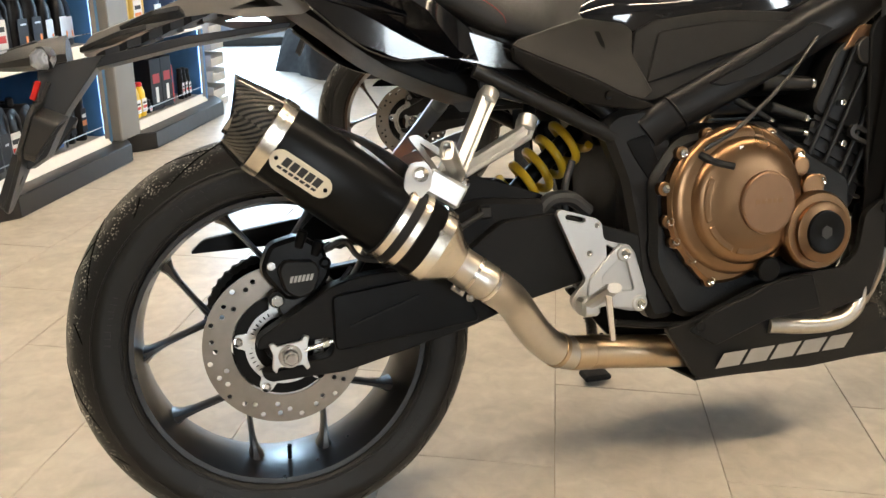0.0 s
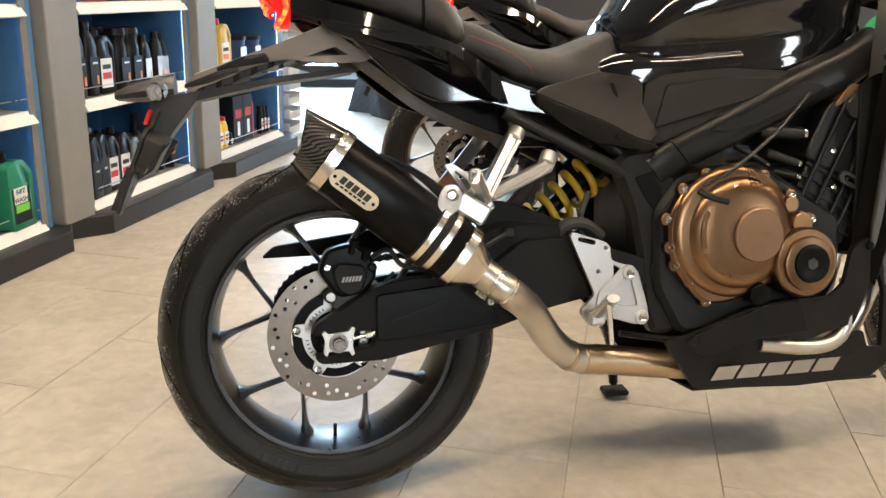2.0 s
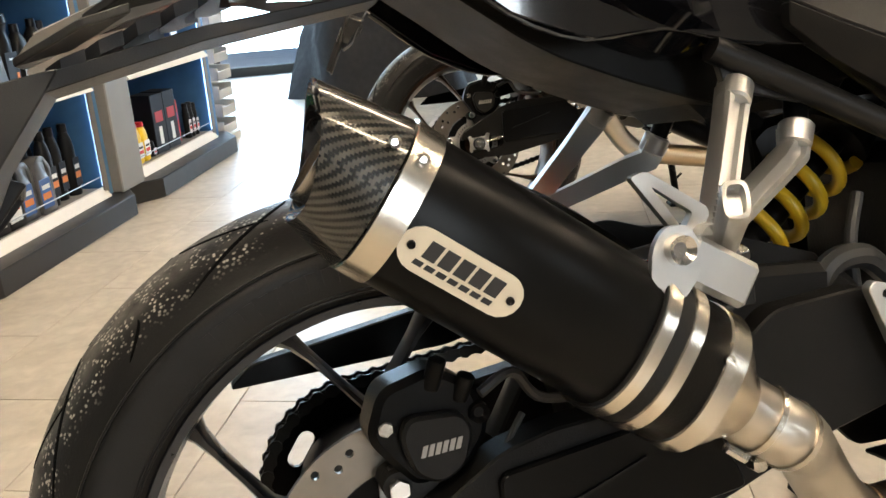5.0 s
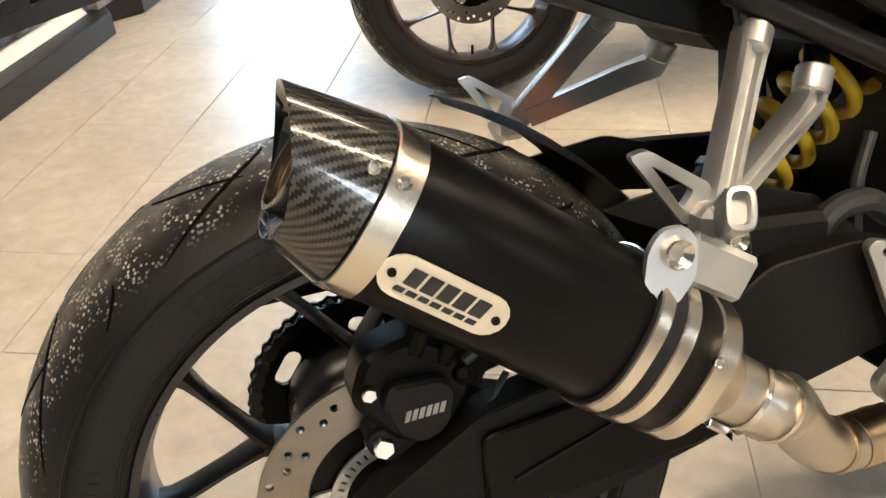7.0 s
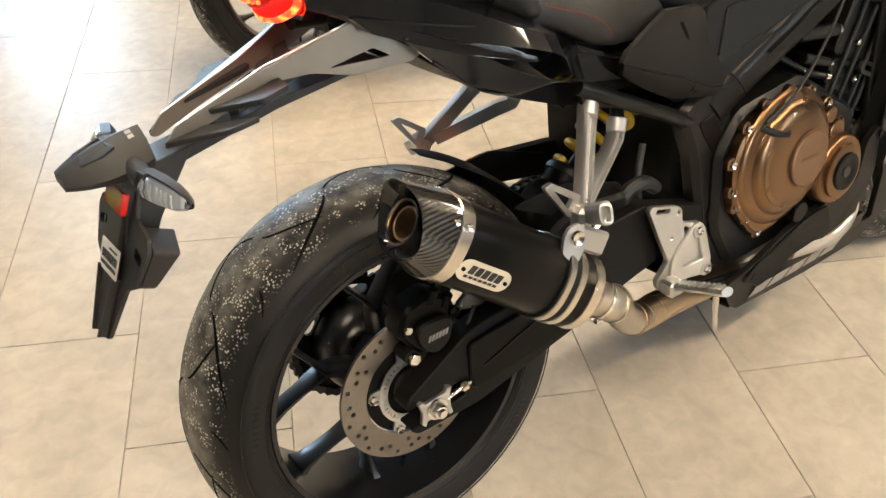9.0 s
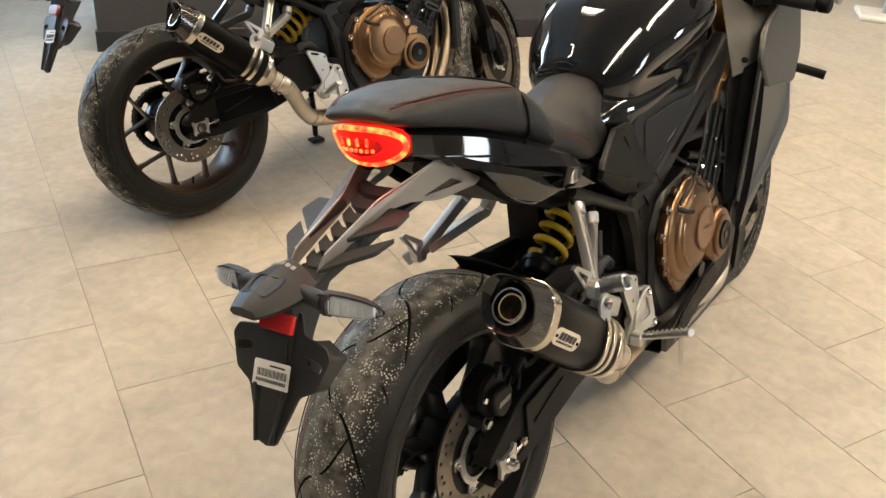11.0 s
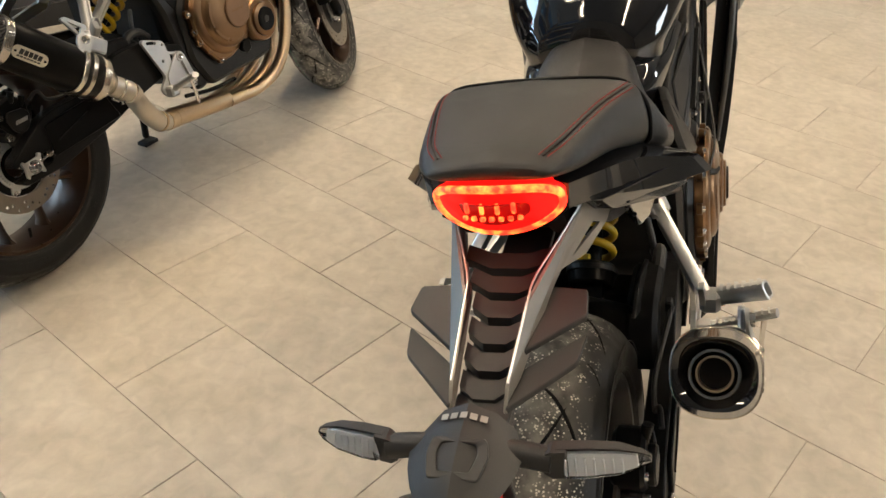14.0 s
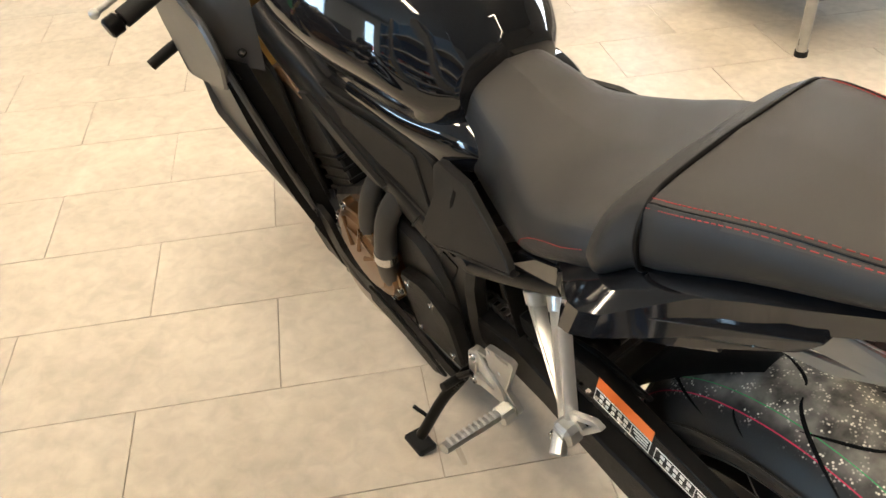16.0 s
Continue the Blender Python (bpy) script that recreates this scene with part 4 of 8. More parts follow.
def sticker_print(guard, g, u0):
    """A framed strip of plain pictogram blocks."""
    lines = [(u0, u0 + 0.1, -0.0178, -0.0168), (u0, u0 + 0.1, -0.0022, -0.0012), (u0, u0 + 0.001, -0.0168, -0.0022), (u0 + 0.099, u0 + 0.1, -0.0168, -0.0022), (u0 + 0.033, u0 + 0.034, -0.0168, -0.0022)]
    for i in range(5):
        k = u0 + 0.04 + 0.011 * i
        lines += [(k, k + 0.007, -0.0085, -0.0045), (k + 0.001, k + 0.006, -0.0145, -0.011)]
    lines += [(u0 + 0.004, u0 + 0.03, -0.0068, -0.0048), (u0 + 0.004, u0 + 0.028, -0.0105, -0.009), (u0 + 0.004, u0 + 0.024, -0.014, -0.0128)]
    print_bars(guard, lines, WHITE, g, 0, "plain white print blocks")


def sprocket_and_chain(parent, rim):
    teeth = []
    for i in range(42):
        a = 2 * math.pi * i / 42
        for da, r in ((0, 0.1), (0.035, 0.1), (0.06, 0.107), (0.085, 0.107)):
            teeth.append((r * math.cos(a + da), r * math.sin(a + da)))
    loops = [teeth] + [slot(0.078 * math.cos(t), 0.078 * math.sin(t), 0.022, 0.009, math.degrees(t) + 90, 5) for t in [2 * math.pi * i / 5 for i in range(5)]]
    ob = part("sprocket", fill_loops(loops, 0.006, side_place(0.098, 1)), SATIN_BLACK, rim)
    hub = part("damper_hub", lathe([(0.012, 0.0), (0.012, 0.05), (0.018, 0.062), (0.03, 0.07), (0.05, 0.075), (0.09, 0.072), (0.096, 0.06), (0.096, 0.0)], 48), RIM_BLACK, rim)
    for k in range(5):
        t = radians(127 + 72 * k)
        # Black disc proud of the hub; the hole's shade is its colour.
        part("hub_pocket", cyl((0.048 * math.cos(t), 0.02, 0.048 * math.sin(t)), (0.048 * math.cos(t), 0.0105, 0.048 * math.sin(t)), 0.0105, n=18), CUT_SHADE, hub)
    # chain of plates and rollers along its loop
    front, r1, r0 = Vector((0.545, 0, 0.425)), 0.036, 0.104
    back = Vector((WC.x, 0, WC.z))
    d = front - back
    base = math.atan2(d.z, d.x)
    off = math.acos((r0 - r1) / d.length)
    pts = []
    a1 = base + off
    a2 = base - off + 2 * math.pi
    arc = int((a2 - a1) * r0 / 0.0159)
    for i in range(arc + 1):
        t = a1 + (a2 - a1) * i / arc
        pts.append(back + r0 * Vector((math.cos(t), 0, math.sin(t))))
    lo0, lo1 = pts[-1], front + r1 * Vector((math.cos(a2), 0, math.sin(a2)))
    k = int((lo1 - lo0).length / 0.0159)
    for i in range(1, k + 1):
        t = i / k
        pts.append(lo0.lerp(lo1, t) - Vector((0, 0, 0.018 * math.sin(math.pi * t))))
    for i in range(1, 5):
        t = a2 - 2 * math.pi + (a1 - a2 + 2 * math.pi) * i / 5
        pts.append(front + r1 * Vector((math.cos(t), 0, math.sin(t))))
    up1 = front + r1 * Vector((math.cos(a1), 0, math.sin(a1)))
    for i in range(k):
        pts.append(up1.lerp(pts[0], i / k))
    bm = bmesh.new()
    for i, p in enumerate(pts):
        q = pts[(i + 1) % len(pts)]
        w = 0.0072 if i % 2 else 0.0095
        dd = (q - p)
        ang = math.atan2(dd.z, dd.x)
        for sg in (1, -1):
            m = Matrix.Translation((p + q) / 2 + Vector((0, 0.101 + sg * w, 0))) @ Matrix.Rotation(-ang, 4, "Y")
            add_box(bm, (0, 0, 0), (dd.length * 0.62, 0.0018, 0.0095), m)
            for e in (-0.5, 0.5):
                vs = add_cyl(bm, (0, -0.0009, 0), (0, 0.0009, 0), 0.0072, n=8)
                bmesh.ops.transform(bm, matrix=m @ Matrix.Translation((e * dd.length, 0, 0)), verts=vs)
        add_cyl(bm, p + Vector((0, 0.092, 0)), p + Vector((0, 0.110, 0)), 0.0045, n=8)
    part("drive_chain", bm, ENGINE_GREY, parent, "dark steel drive chain")
    guard = part("chain_guard", fill_loops([rounded([(-0.125, 0.43), (-0.1, 0.452), (0.1, 0.482), (0.29, 0.53), (0.45, 0.515), (0.45, 0.475), (0.3, 0.475), (0.1, 0.435)], 0.008)], 0.022, side_place(0.092, 1), 0.003), BLACK_PLASTIC, parent, "black chain guard with orange warning sticker")
    g = lambda u, v, w: Vector((0.18 + u * 0.98, 0.1195 + w - 0.45 * v, 0.494 + u * 0.2 + v))
    part("warning_sticker", fill_loops([[(0.0, 0.0), (0.1, 0.0), (0.1, 0.0145), (0.0, 0.0145)]], 0.0006, g), ORANGE, guard, "orange warning sticker")
    sticker_print(guard, g, 0.0)
    sticker_print(guard, g, -0.108)


def shock(parent):
    a, b = Vector((0.36, 0.0, 0.462)), Vector((0.555, 0.0, 0.625))
    d = (b - a).normalized()
    u = Vector((-d.z, 0, d.x))
    v = Vector((0, 1, 0))
    ob = part("shock_absorber", cyl(a, b, 0.016, n=20), SATIN_BLACK, parent, "rear shock absorber with a yellow coil spring")
    bm = bmesh.new()
    L = 0.15
    coil = [a + d * (0.055 + L * i / 130) + 0.034 * (math.cos(i / 130 * 2 * math.pi * 4.6) * u + math.sin(i / 130 * 2 * math.pi * 4.6) * v) for i in range(131)]
    add_tube(bm, coil, 0.0072, 12)
    part("coil_spring", bm, YELLOW, ob, "yellow coil spring")
    part("lower_seat", cyl(a + d * 0.015, a + d * 0.052, 0.038, 0.042, 28, 0.003), SATIN_BLACK, ob)
    part("preload_ring", cyl(a + d * 0.036, a + d * 0.045, 0.045, 0.045, 12), ENGINE_BLACK, ob)
    part("upper_seat", cyl(a + d * 0.21, a + d * 0.235, 0.04, 0.036, 28), SATIN_BLACK, ob)
    part("lower_eye", cyl(a + Vector((0, -0.022, 0)), a + Vector((0, 0.022, 0)), 0.02), SATIN_BLACK, ob)


def grooved_arm(bm, path, s, widths, thick):
    """A cast arm along points, with a shallow groove down its outer face."""
    rows = []
    for i, p in enumerate(path):
        d = (path[min(i + 1, len(path) - 1)] - path[max(i - 1, 0)]).normalized()
        wid = d.cross(Vector((0, s, 0))).normalized()
        out = wid.cross(d).normalized()
        if out.y * s < 0:
            out = -out
        w = widths[i]
        sect = ((1, -1), (1, 0.55), (0.8, 1), (0.42, 1), (0.3, 0.45), (-0.3, 0.45), (-0.42, 1), (-0.8, 1), (-1, 0.55), (-1, -1))
        rows.append([bm.verts.new(p + wid * w * x + out * thick * y) for x, y in sect])
    n = len(rows[0])
    for A, B in zip(rows, rows[1:]):
        for k in range(n):
            bm.faces.new((A[k], A[(k + 1) % n], B[(k + 1) % n], B[k]))
    bm.faces.new(rows[0])
    bm.faces.new(rows[-1][::-1])


def peg_blade(q0, q1, w0, h0, w1, h1):
    """A tapered peg of rounded section with a hollowed outer end."""
    d = (q1 - q0).normalized()
    up = Vector((0, 0, 1))
    side = d.cross(up).normalized()
    up = side.cross(d).normalized()
    shape = rounded([(-1, -1), (1, -1), (1, 1), (-1, 1)], 0.7, 3)

    def ring(p, w, h):
        return [p + side * w * x + up * h * y for x, y in shape]

    return loft([ring(q0, w0, h0), ring(q0.lerp(q1, 0.5), (w0 + w1) / 2, (h0 + h1) / 2), ring(q1 - d * 0.002, w1, h1), ring(q1, w1 * 0.9, h1 * 0.92), ring(q1 + d * 0.0005, w1 * 0.62, h1 * 0.72), ring(q1 - d * 0.012, w1 * 0.5, h1 * 0.6)])


def footrests(parent):
    for s in (-1, 1):
        # passenger hanger: forked alloy bracket
        top1, top2, low = Vector((0.3205, s * 0.124, 0.657)), Vector((0.3835, s * 0.118, 0.616)), Vector((0.24, s * 0.197, 0.545))
        arms = ([top1, top1.lerp(low, 0.3), low], [top2, Vector((0.375, s * 0.124, 0.598)), Vector((0.352, s * 0.137, 0.5895)), Vector((0.254, s * 0.185, 0.551))])
        bm = bmesh.new()
        grooved_arm(bm, arms[0], s, (0.0145, 0.0125, 0.0125), 0.0085)
        grooved_arm(bm, arms[1], s, (0.0145, 0.0135, 0.0125, 0.0105), 0.0085)
        han = part("passenger_hanger", bm, ALU, parent, "forked silver alloy passenger footrest hanger", sharp=35)
        for tp, nx in ((arms[0][0], arms[0][1]), (arms[1][0], arms[1][1])):
            d = (tp - nx).normalized()
            part("hanger_collar", cyl(tp - d * 0.014, tp + d * 0.008, 0.0145, 0.0155, 24, 0.002), ALU, han)
            part("hanger_bush", cyl(tp + d * 0.007, tp + d * 0.03 + Vector((0, -s * 0.004, 0.006)), 0.0105, n=18, bev=0.001), SATIN_BLACK, han)
        loops = [rounded([(0.176, 0.603), (0.19, 0.606), (0.24, 0.572), (0.238, 0.55), (0.218, 0.545)], 0.005), rounded([(0.193, 0.594), (0.226, 0.57), (0.217, 0.558)], 0.003)]
        part("heel_loop", fill_loops(loops, 0.008, side_place(0.186, s), 0.001), ALU, han)
        part("hanger_knuckle", box((0.237, s * 0.2, 0.543), (0.03, 0.03, 0.036), 0.007), ALU, han)
        # folded passenger peg
        yl = 0.205
        q0, q1 = Vector((0.243, s * yl, 0.545)), (Vector((0.206, s * 0.277, 0.585)) if s < 0 else Vector((0.228, s * 0.228, 0.528)))
        pp = part("passenger_peg", peg_blade(q0, q1, 0.0085, 0.012, 0.0095, 0.0145), ALU, han, "ribbed folded passenger footpeg")
        for i in range(6 if s < 0 else 3):
            part("peg_rib", box(q0.lerp(q1, 0.15 + 0.14 * i) + Vector((0, 0, 0.0135)), (0.017, 0.006, 0.0035)), ALU, pp)
        bolt((0.246, s * (yl + 0.008), 0.536), (0, s, 0), 0.009, 0.007, parent=han)
        # rider bracket
        loops = [rounded([(0.405, 0.478), (0.412, 0.484), (0.47, 0.466), (0.48, 0.458), (0.482, 0.432), (0.508, 0.424), (0.527, 0.418), (0.53, 0.4), (0.552, 0.34), (0.546, 0.316), (0.525, 0.316), (0.48, 0.33), (0.45, 0.312), (0.43, 0.33), (0.425, 0.345), (0.452, 0.372), (0.43, 0.42)], 0.008),
                 slot(0.436, 0.468, 0.026, 0.004, -14, 4), rounded([(0.486, 0.425), (0.504, 0.414), (0.488, 0.392)], 0.004), circle(0.472, 0.455, 0.0045, 10), circle(0.458, 0.413, 0.0045, 10)]
        brk = part("footrest_bracket", fill_loops(loops, 0.01, side_place(0.158, s), 0.0015), ALU, parent, "silver cast alloy rider footrest bracket")
        part("bracket_web", fill_loops([rounded([(0.455, 0.375), (0.505, 0.424), (0.53, 0.415), (0.552, 0.34), (0.54, 0.318), (0.45, 0.335)], 0.01), rounded([(0.474, 0.375), (0.508, 0.405), (0.517, 0.4), (0.53, 0.35), (0.48, 0.352)], 0.006)], 0.006, side_place(0.168, s), 0.001), ALU, brk)
        for q in ((0.5138, 0.4098), (0.5383, 0.329)):
            part("boss", cyl((q[0], s * 0.16, q[1]), (q[0], s * 0.176, q[1]), 0.0135, n=24, bev=0.002), ALU, brk)
            bolt((q[0], s * 0.176, q[1]), (0, s, 0), 0.008, 0.004, parent=brk)
        for q in ((0.472, 0.455), (0.458, 0.413)):
            bolt((q[0], s * 0.163, q[1]), (0, s, 0), 0.0055, 0.004, parent=brk)
        part("peg_clevis", box((0.446, s * 0.182, 0.335), (0.03, 0.03, 0.028), 0.005), ALU, brk)
        bm = bmesh.new()
        e0, e1 = Vector((0.447, s * 0.19, 0.34)), Vector((0.428, s * 0.302, 0.386))
        add_tube(bm, [e0, e0.lerp(e1, 0.5), e1], 0.011, 8, flat=0.7)
        peg = part("footpeg", bm, ALU, brk, "ribbed silver rider footpeg")
        for i in range(9):
            part("peg_rib", box(e0.lerp(e1, 0.12 + 0.095 * i) + Vector((0, 0, 0.0075)), (0.018, 0.004, 0.0025)), ALU, peg)
        part("peg_feeler", cyl(e1 + Vector((0, -s * 0.02, -0.006)), Vector((0.437, s * 0.277, 0.306)), 0.0052, 0.0042, 12), CHROME, peg)
        if s > 0:
            part("gear_lever", tube([(0.54, 0.175, 0.345), (0.56, 0.182, 0.325), (0.578, 0.188, 0.308)], 0.006, 8, 4), SATIN_BLACK, brk)
            part("gear_rubber", cyl((0.577, 0.184, 0.305), (0.57, 0.222, 0.318), 0.008, n=12), RUBBER, brk)
        else:
            part("brake_pedal", tube([(0.5, -0.165, 0.3), (0.6, -0.17, 0.285), (0.68, -0.19, 0.29)], 0.006, 8, 4), SATIN_BLACK, brk)


def chassis(parent):
    for s in (-1, 1):
        rings = []
        for tx, tz, bx, bz, dep in ((0.552, 0.612, 0.592, 0.562, 0.02), (0.6, 0.647, 0.645, 0.593, 0.024), (0.69, 0.692, 0.733, 0.632, 0.025), (0.857, 0.777, 0.9, 0.708, 0.026), (0.953, 0.818, 0.988, 0.749, 0.026), (1.012, 0.855, 1.052, 0.796, 0.024)):
            mid, arm = Vector(((tx + bx) / 2, s * 0.13, (tz + bz) / 2)), Vector(((tx - bx) / 2, 0, (tz - bz) / 2))
            rings.append([mid + arm * math.copysign(abs(math.cos(q)) ** 0.75, math.cos(q)) + Vector((0, s * dep * math.copysign(abs(math.sin(q)) ** 0.75, math.sin(q)), 0)) for q in [2 * math.pi * i / 24 for i in range(24)]])
        tracks = [spline([r[i] for r in rings], 4) for i in range(24)]
        ob = part("frame_spar", loft([[tr[k] for tr in tracks] for k in range(len(tracks[0]))]), FRAME_BLACK, parent, "satin black steel frame spar", sharp=50)
        part("spar_trim", fill_loops([rounded([(0.675, 0.661), (0.738, 0.688), (0.813, 0.726), (0.868, 0.752), (0.906, 0.74), (0.896, 0.733), (0.846, 0.705), (0.77, 0.672), (0.701, 0.656)], 0.006)], 0.016, side_place(0.147, s), 0.006), GREY_PLASTIC, ob)
        part("spar_weld", tube([rings[1][i] + (rings[1][i] - Vector((0.6225, s * 0.13, 0.62))) * 0.03 for i in range(0, 24, 2)], 0.0022, 6, closed=True), FRAME_BLACK, ob)
        plate = [(0.495, 0.605), (0.52, 0.625), (0.575, 0.632), (0.605, 0.60), (0.625, 0.565), (0.61, 0.5), (0.6, 0.46), (0.64, 0.42), (0.64, 0.32), (0.615, 0.29), (0.575, 0.29), (0.555, 0.34), (0.545, 0.44), (0.53, 0.52)]
        pl = part("pivot_plate", fill_loops([rounded(plate, 0.012), rounded([(0.54, 0.585), (0.573, 0.592), (0.598, 0.5), (0.57, 0.52)], 0.006)][:1], 0.04, side_place(0.105, s), 0.010), FRAME_BLACK, parent, "satin black pivot plate")
        part("plate_recess", fill_loops([rounded([(0.535, 0.578), (0.572, 0.588), (0.598, 0.53), (0.6, 0.5), (0.585, 0.5), (0.55, 0.55)], 0.006)], 0.003, side_place(0.144, s), 0.001), SATIN_BLACK, pl)
        part("pivot_cap", cyl((0.6014, s * 0.14, 0.4078), (0.6014, s * 0.158, 0.4078), 0.026, 0.024, 32, 0.002), SATIN_BLACK, pl)
        part("pivot_ring", lathe([(s * 0.143, 0.034), (s * 0.15, 0.034), (s * 0.15, 0.029), (s * 0.143, 0.029)], 32, (0.6014, 0, 0.4078), True), FRAME_BLACK, pl)
        rail = part("subframe_rail", tube([(0.30, s * 0.125, 0.695), (0.36, s * 0.13, 0.665), (0.50, s * 0.135, 0.595), (0.53, s * 0.13, 0.58)], 0.012, 14, 4), FRAME_BLACK, parent, "satin black tubular subframe rail")
        part("subframe_gusset", fill_loops([rounded([(0.3, 0.705), (0.36, 0.675), (0.39, 0.64), (0.31, 0.66)], 0.006)], 0.008, side_place(0.118, s), 0.002), FRAME_BLACK, rail)
        part("seat_rail", tube([(0.52, s * 0.12, 0.62), (0.35, s * 0.1, 0.74), (0.1, s * 0.075, 0.81), (-0.03, s * 0.05, 0.83)], 0.012, 12, 4), FRAME_BLACK, rail)
    part("head_tube", cyl((1.03, 0, 0.9), (1.085, 0, 0.74), 0.045), FRAME_BLACK, parent)
    part("airbox", box((0.78, 0, 0.72), (0.42, 0.2, 0.16), 0.03), SATIN_BLACK, parent)
    part("battery_box", box((0.405, 0, 0.692), (0.18, 0.15, 0.11), 0.02), BLACK_PLASTIC, parent)
    ut = [(0.0, 0.838), (0.05, 0.8), (0.1, 0.765), (0.155, 0.724), (0.19, 0.703), (0.25, 0.677), (0.31, 0.655), (0.36, 0.641), (0.43, 0.655), (0.5, 0.66), (0.5, 0.70), (0.33, 0.745), (0.1, 0.82)]
    part("under_tail", fill_loops([rounded(ut, 0.012)], 0.2, lambda u, v, w: Vector((u, (w - 0.1) * (0.55 + 0.25 * max(0, min(1, u / 0.3))), v)), 0.006), BLACK_PLASTIC, parent, "black inner mudguard under the tail")
    # hugger over the tyre
    rows = []
    for i in range(13):
        a = radians(14 + 59 * i / 12)
        r = 0.327 + 0.006 * (i / 12)
        w = 0.092 - 0.072 * max(0, (i - 6) / 6) ** 1.2
        rows.append([Vector((WC.x + r * math.cos(a) - 0.0 * t, w * t, WC.z + (r - 0.022 * t * t * (1 - 0.85 * max(0, (i - 5) / 7))) * math.sin(a))) for t in (-1, -0.7, -0.35, 0, 0.35, 0.7, 1)])
    bm = loft(rows, False, False)
    bmesh.ops.solidify(bm, geom=list(bm.faces), thickness=0.004)
    part("rear_hugger", bm, BLACK_PLASTIC, parent, "black rear hugger over the tyre")
    part("inner_mudguard", fill_loops([rounded([(-0.075, 0.36), (0.075, 0.36), (0.08, 0.43), (0.07, 0.46), (-0.07, 0.46), (-0.08, 0.43)], 0.012)], 0.006, lambda u, v, w: Vector((0.322 + 0.25 * max(0, v - 0.5) + w, u, v)), 0.002), BLACK_PLASTIC, parent, "black inner mudguard before the tyre")
    # Added sheet, stands in for the black frame area left of the shock.
    part("shock_shield", fill_loops([rounded([(0.045, 0.44), (0.118, 0.44), (0.122, 0.52), (0.125, 0.65), (0.05, 0.65), (0.042, 0.56)], 0.012)], 0.005, lambda u, v, w: Vector((0.455 + w, u, v)), 0.0015), BLACK_PLASTIC, parent, "black fill panel by the left pivot plate")
    for s in (-1, 1):
        part("hugger_arm", fill_loops([rounded([(0.2, 0.53), (0.3, 0.48), (0.42, 0.46), (0.42, 0.5), (0.3, 0.54)], 0.01)], 0.006, side_place(0.088, s), 0.001), BLACK_PLASTIC, parent)
    # side stand
    st = part("side_stand", tube([(0.60, 0.14, 0.28), (0.64, 0.2, 0.2), (0.675, 0.262, 0.095)], 0.011, 12, 4), SATIN_BLACK, parent, "black side stand, folded out onto the floor")
    foot = Matrix.Translation((0.68, 0.268, 0.072)) @ Matrix.Rotation(radians(12.5), 4, "X")
    part("stand_foot", box((0, 0, 0), (0.06, 0.04, 0.014), 0.004, foot), RUBBER, st)
    part("stand_tang", tube([(0.655, 0.235, 0.14), (0.69, 0.25, 0.165)], 0.004, 8), SATIN_BLACK, st)
    bm = bmesh.new()
    add_tube(bm, [Vector((0.6 + 0.05 * i / 90, 0.165 + 0.045 * i / 90, 0.262 - 0.09 * i / 90)) + 0.006 * Vector((math.cos(i * 0.8), math.sin(i * 0.8), 0)) for i in range(90)], 0.0012, 6)
    part("stand_spring", bm, ENGINE_GREY, st)


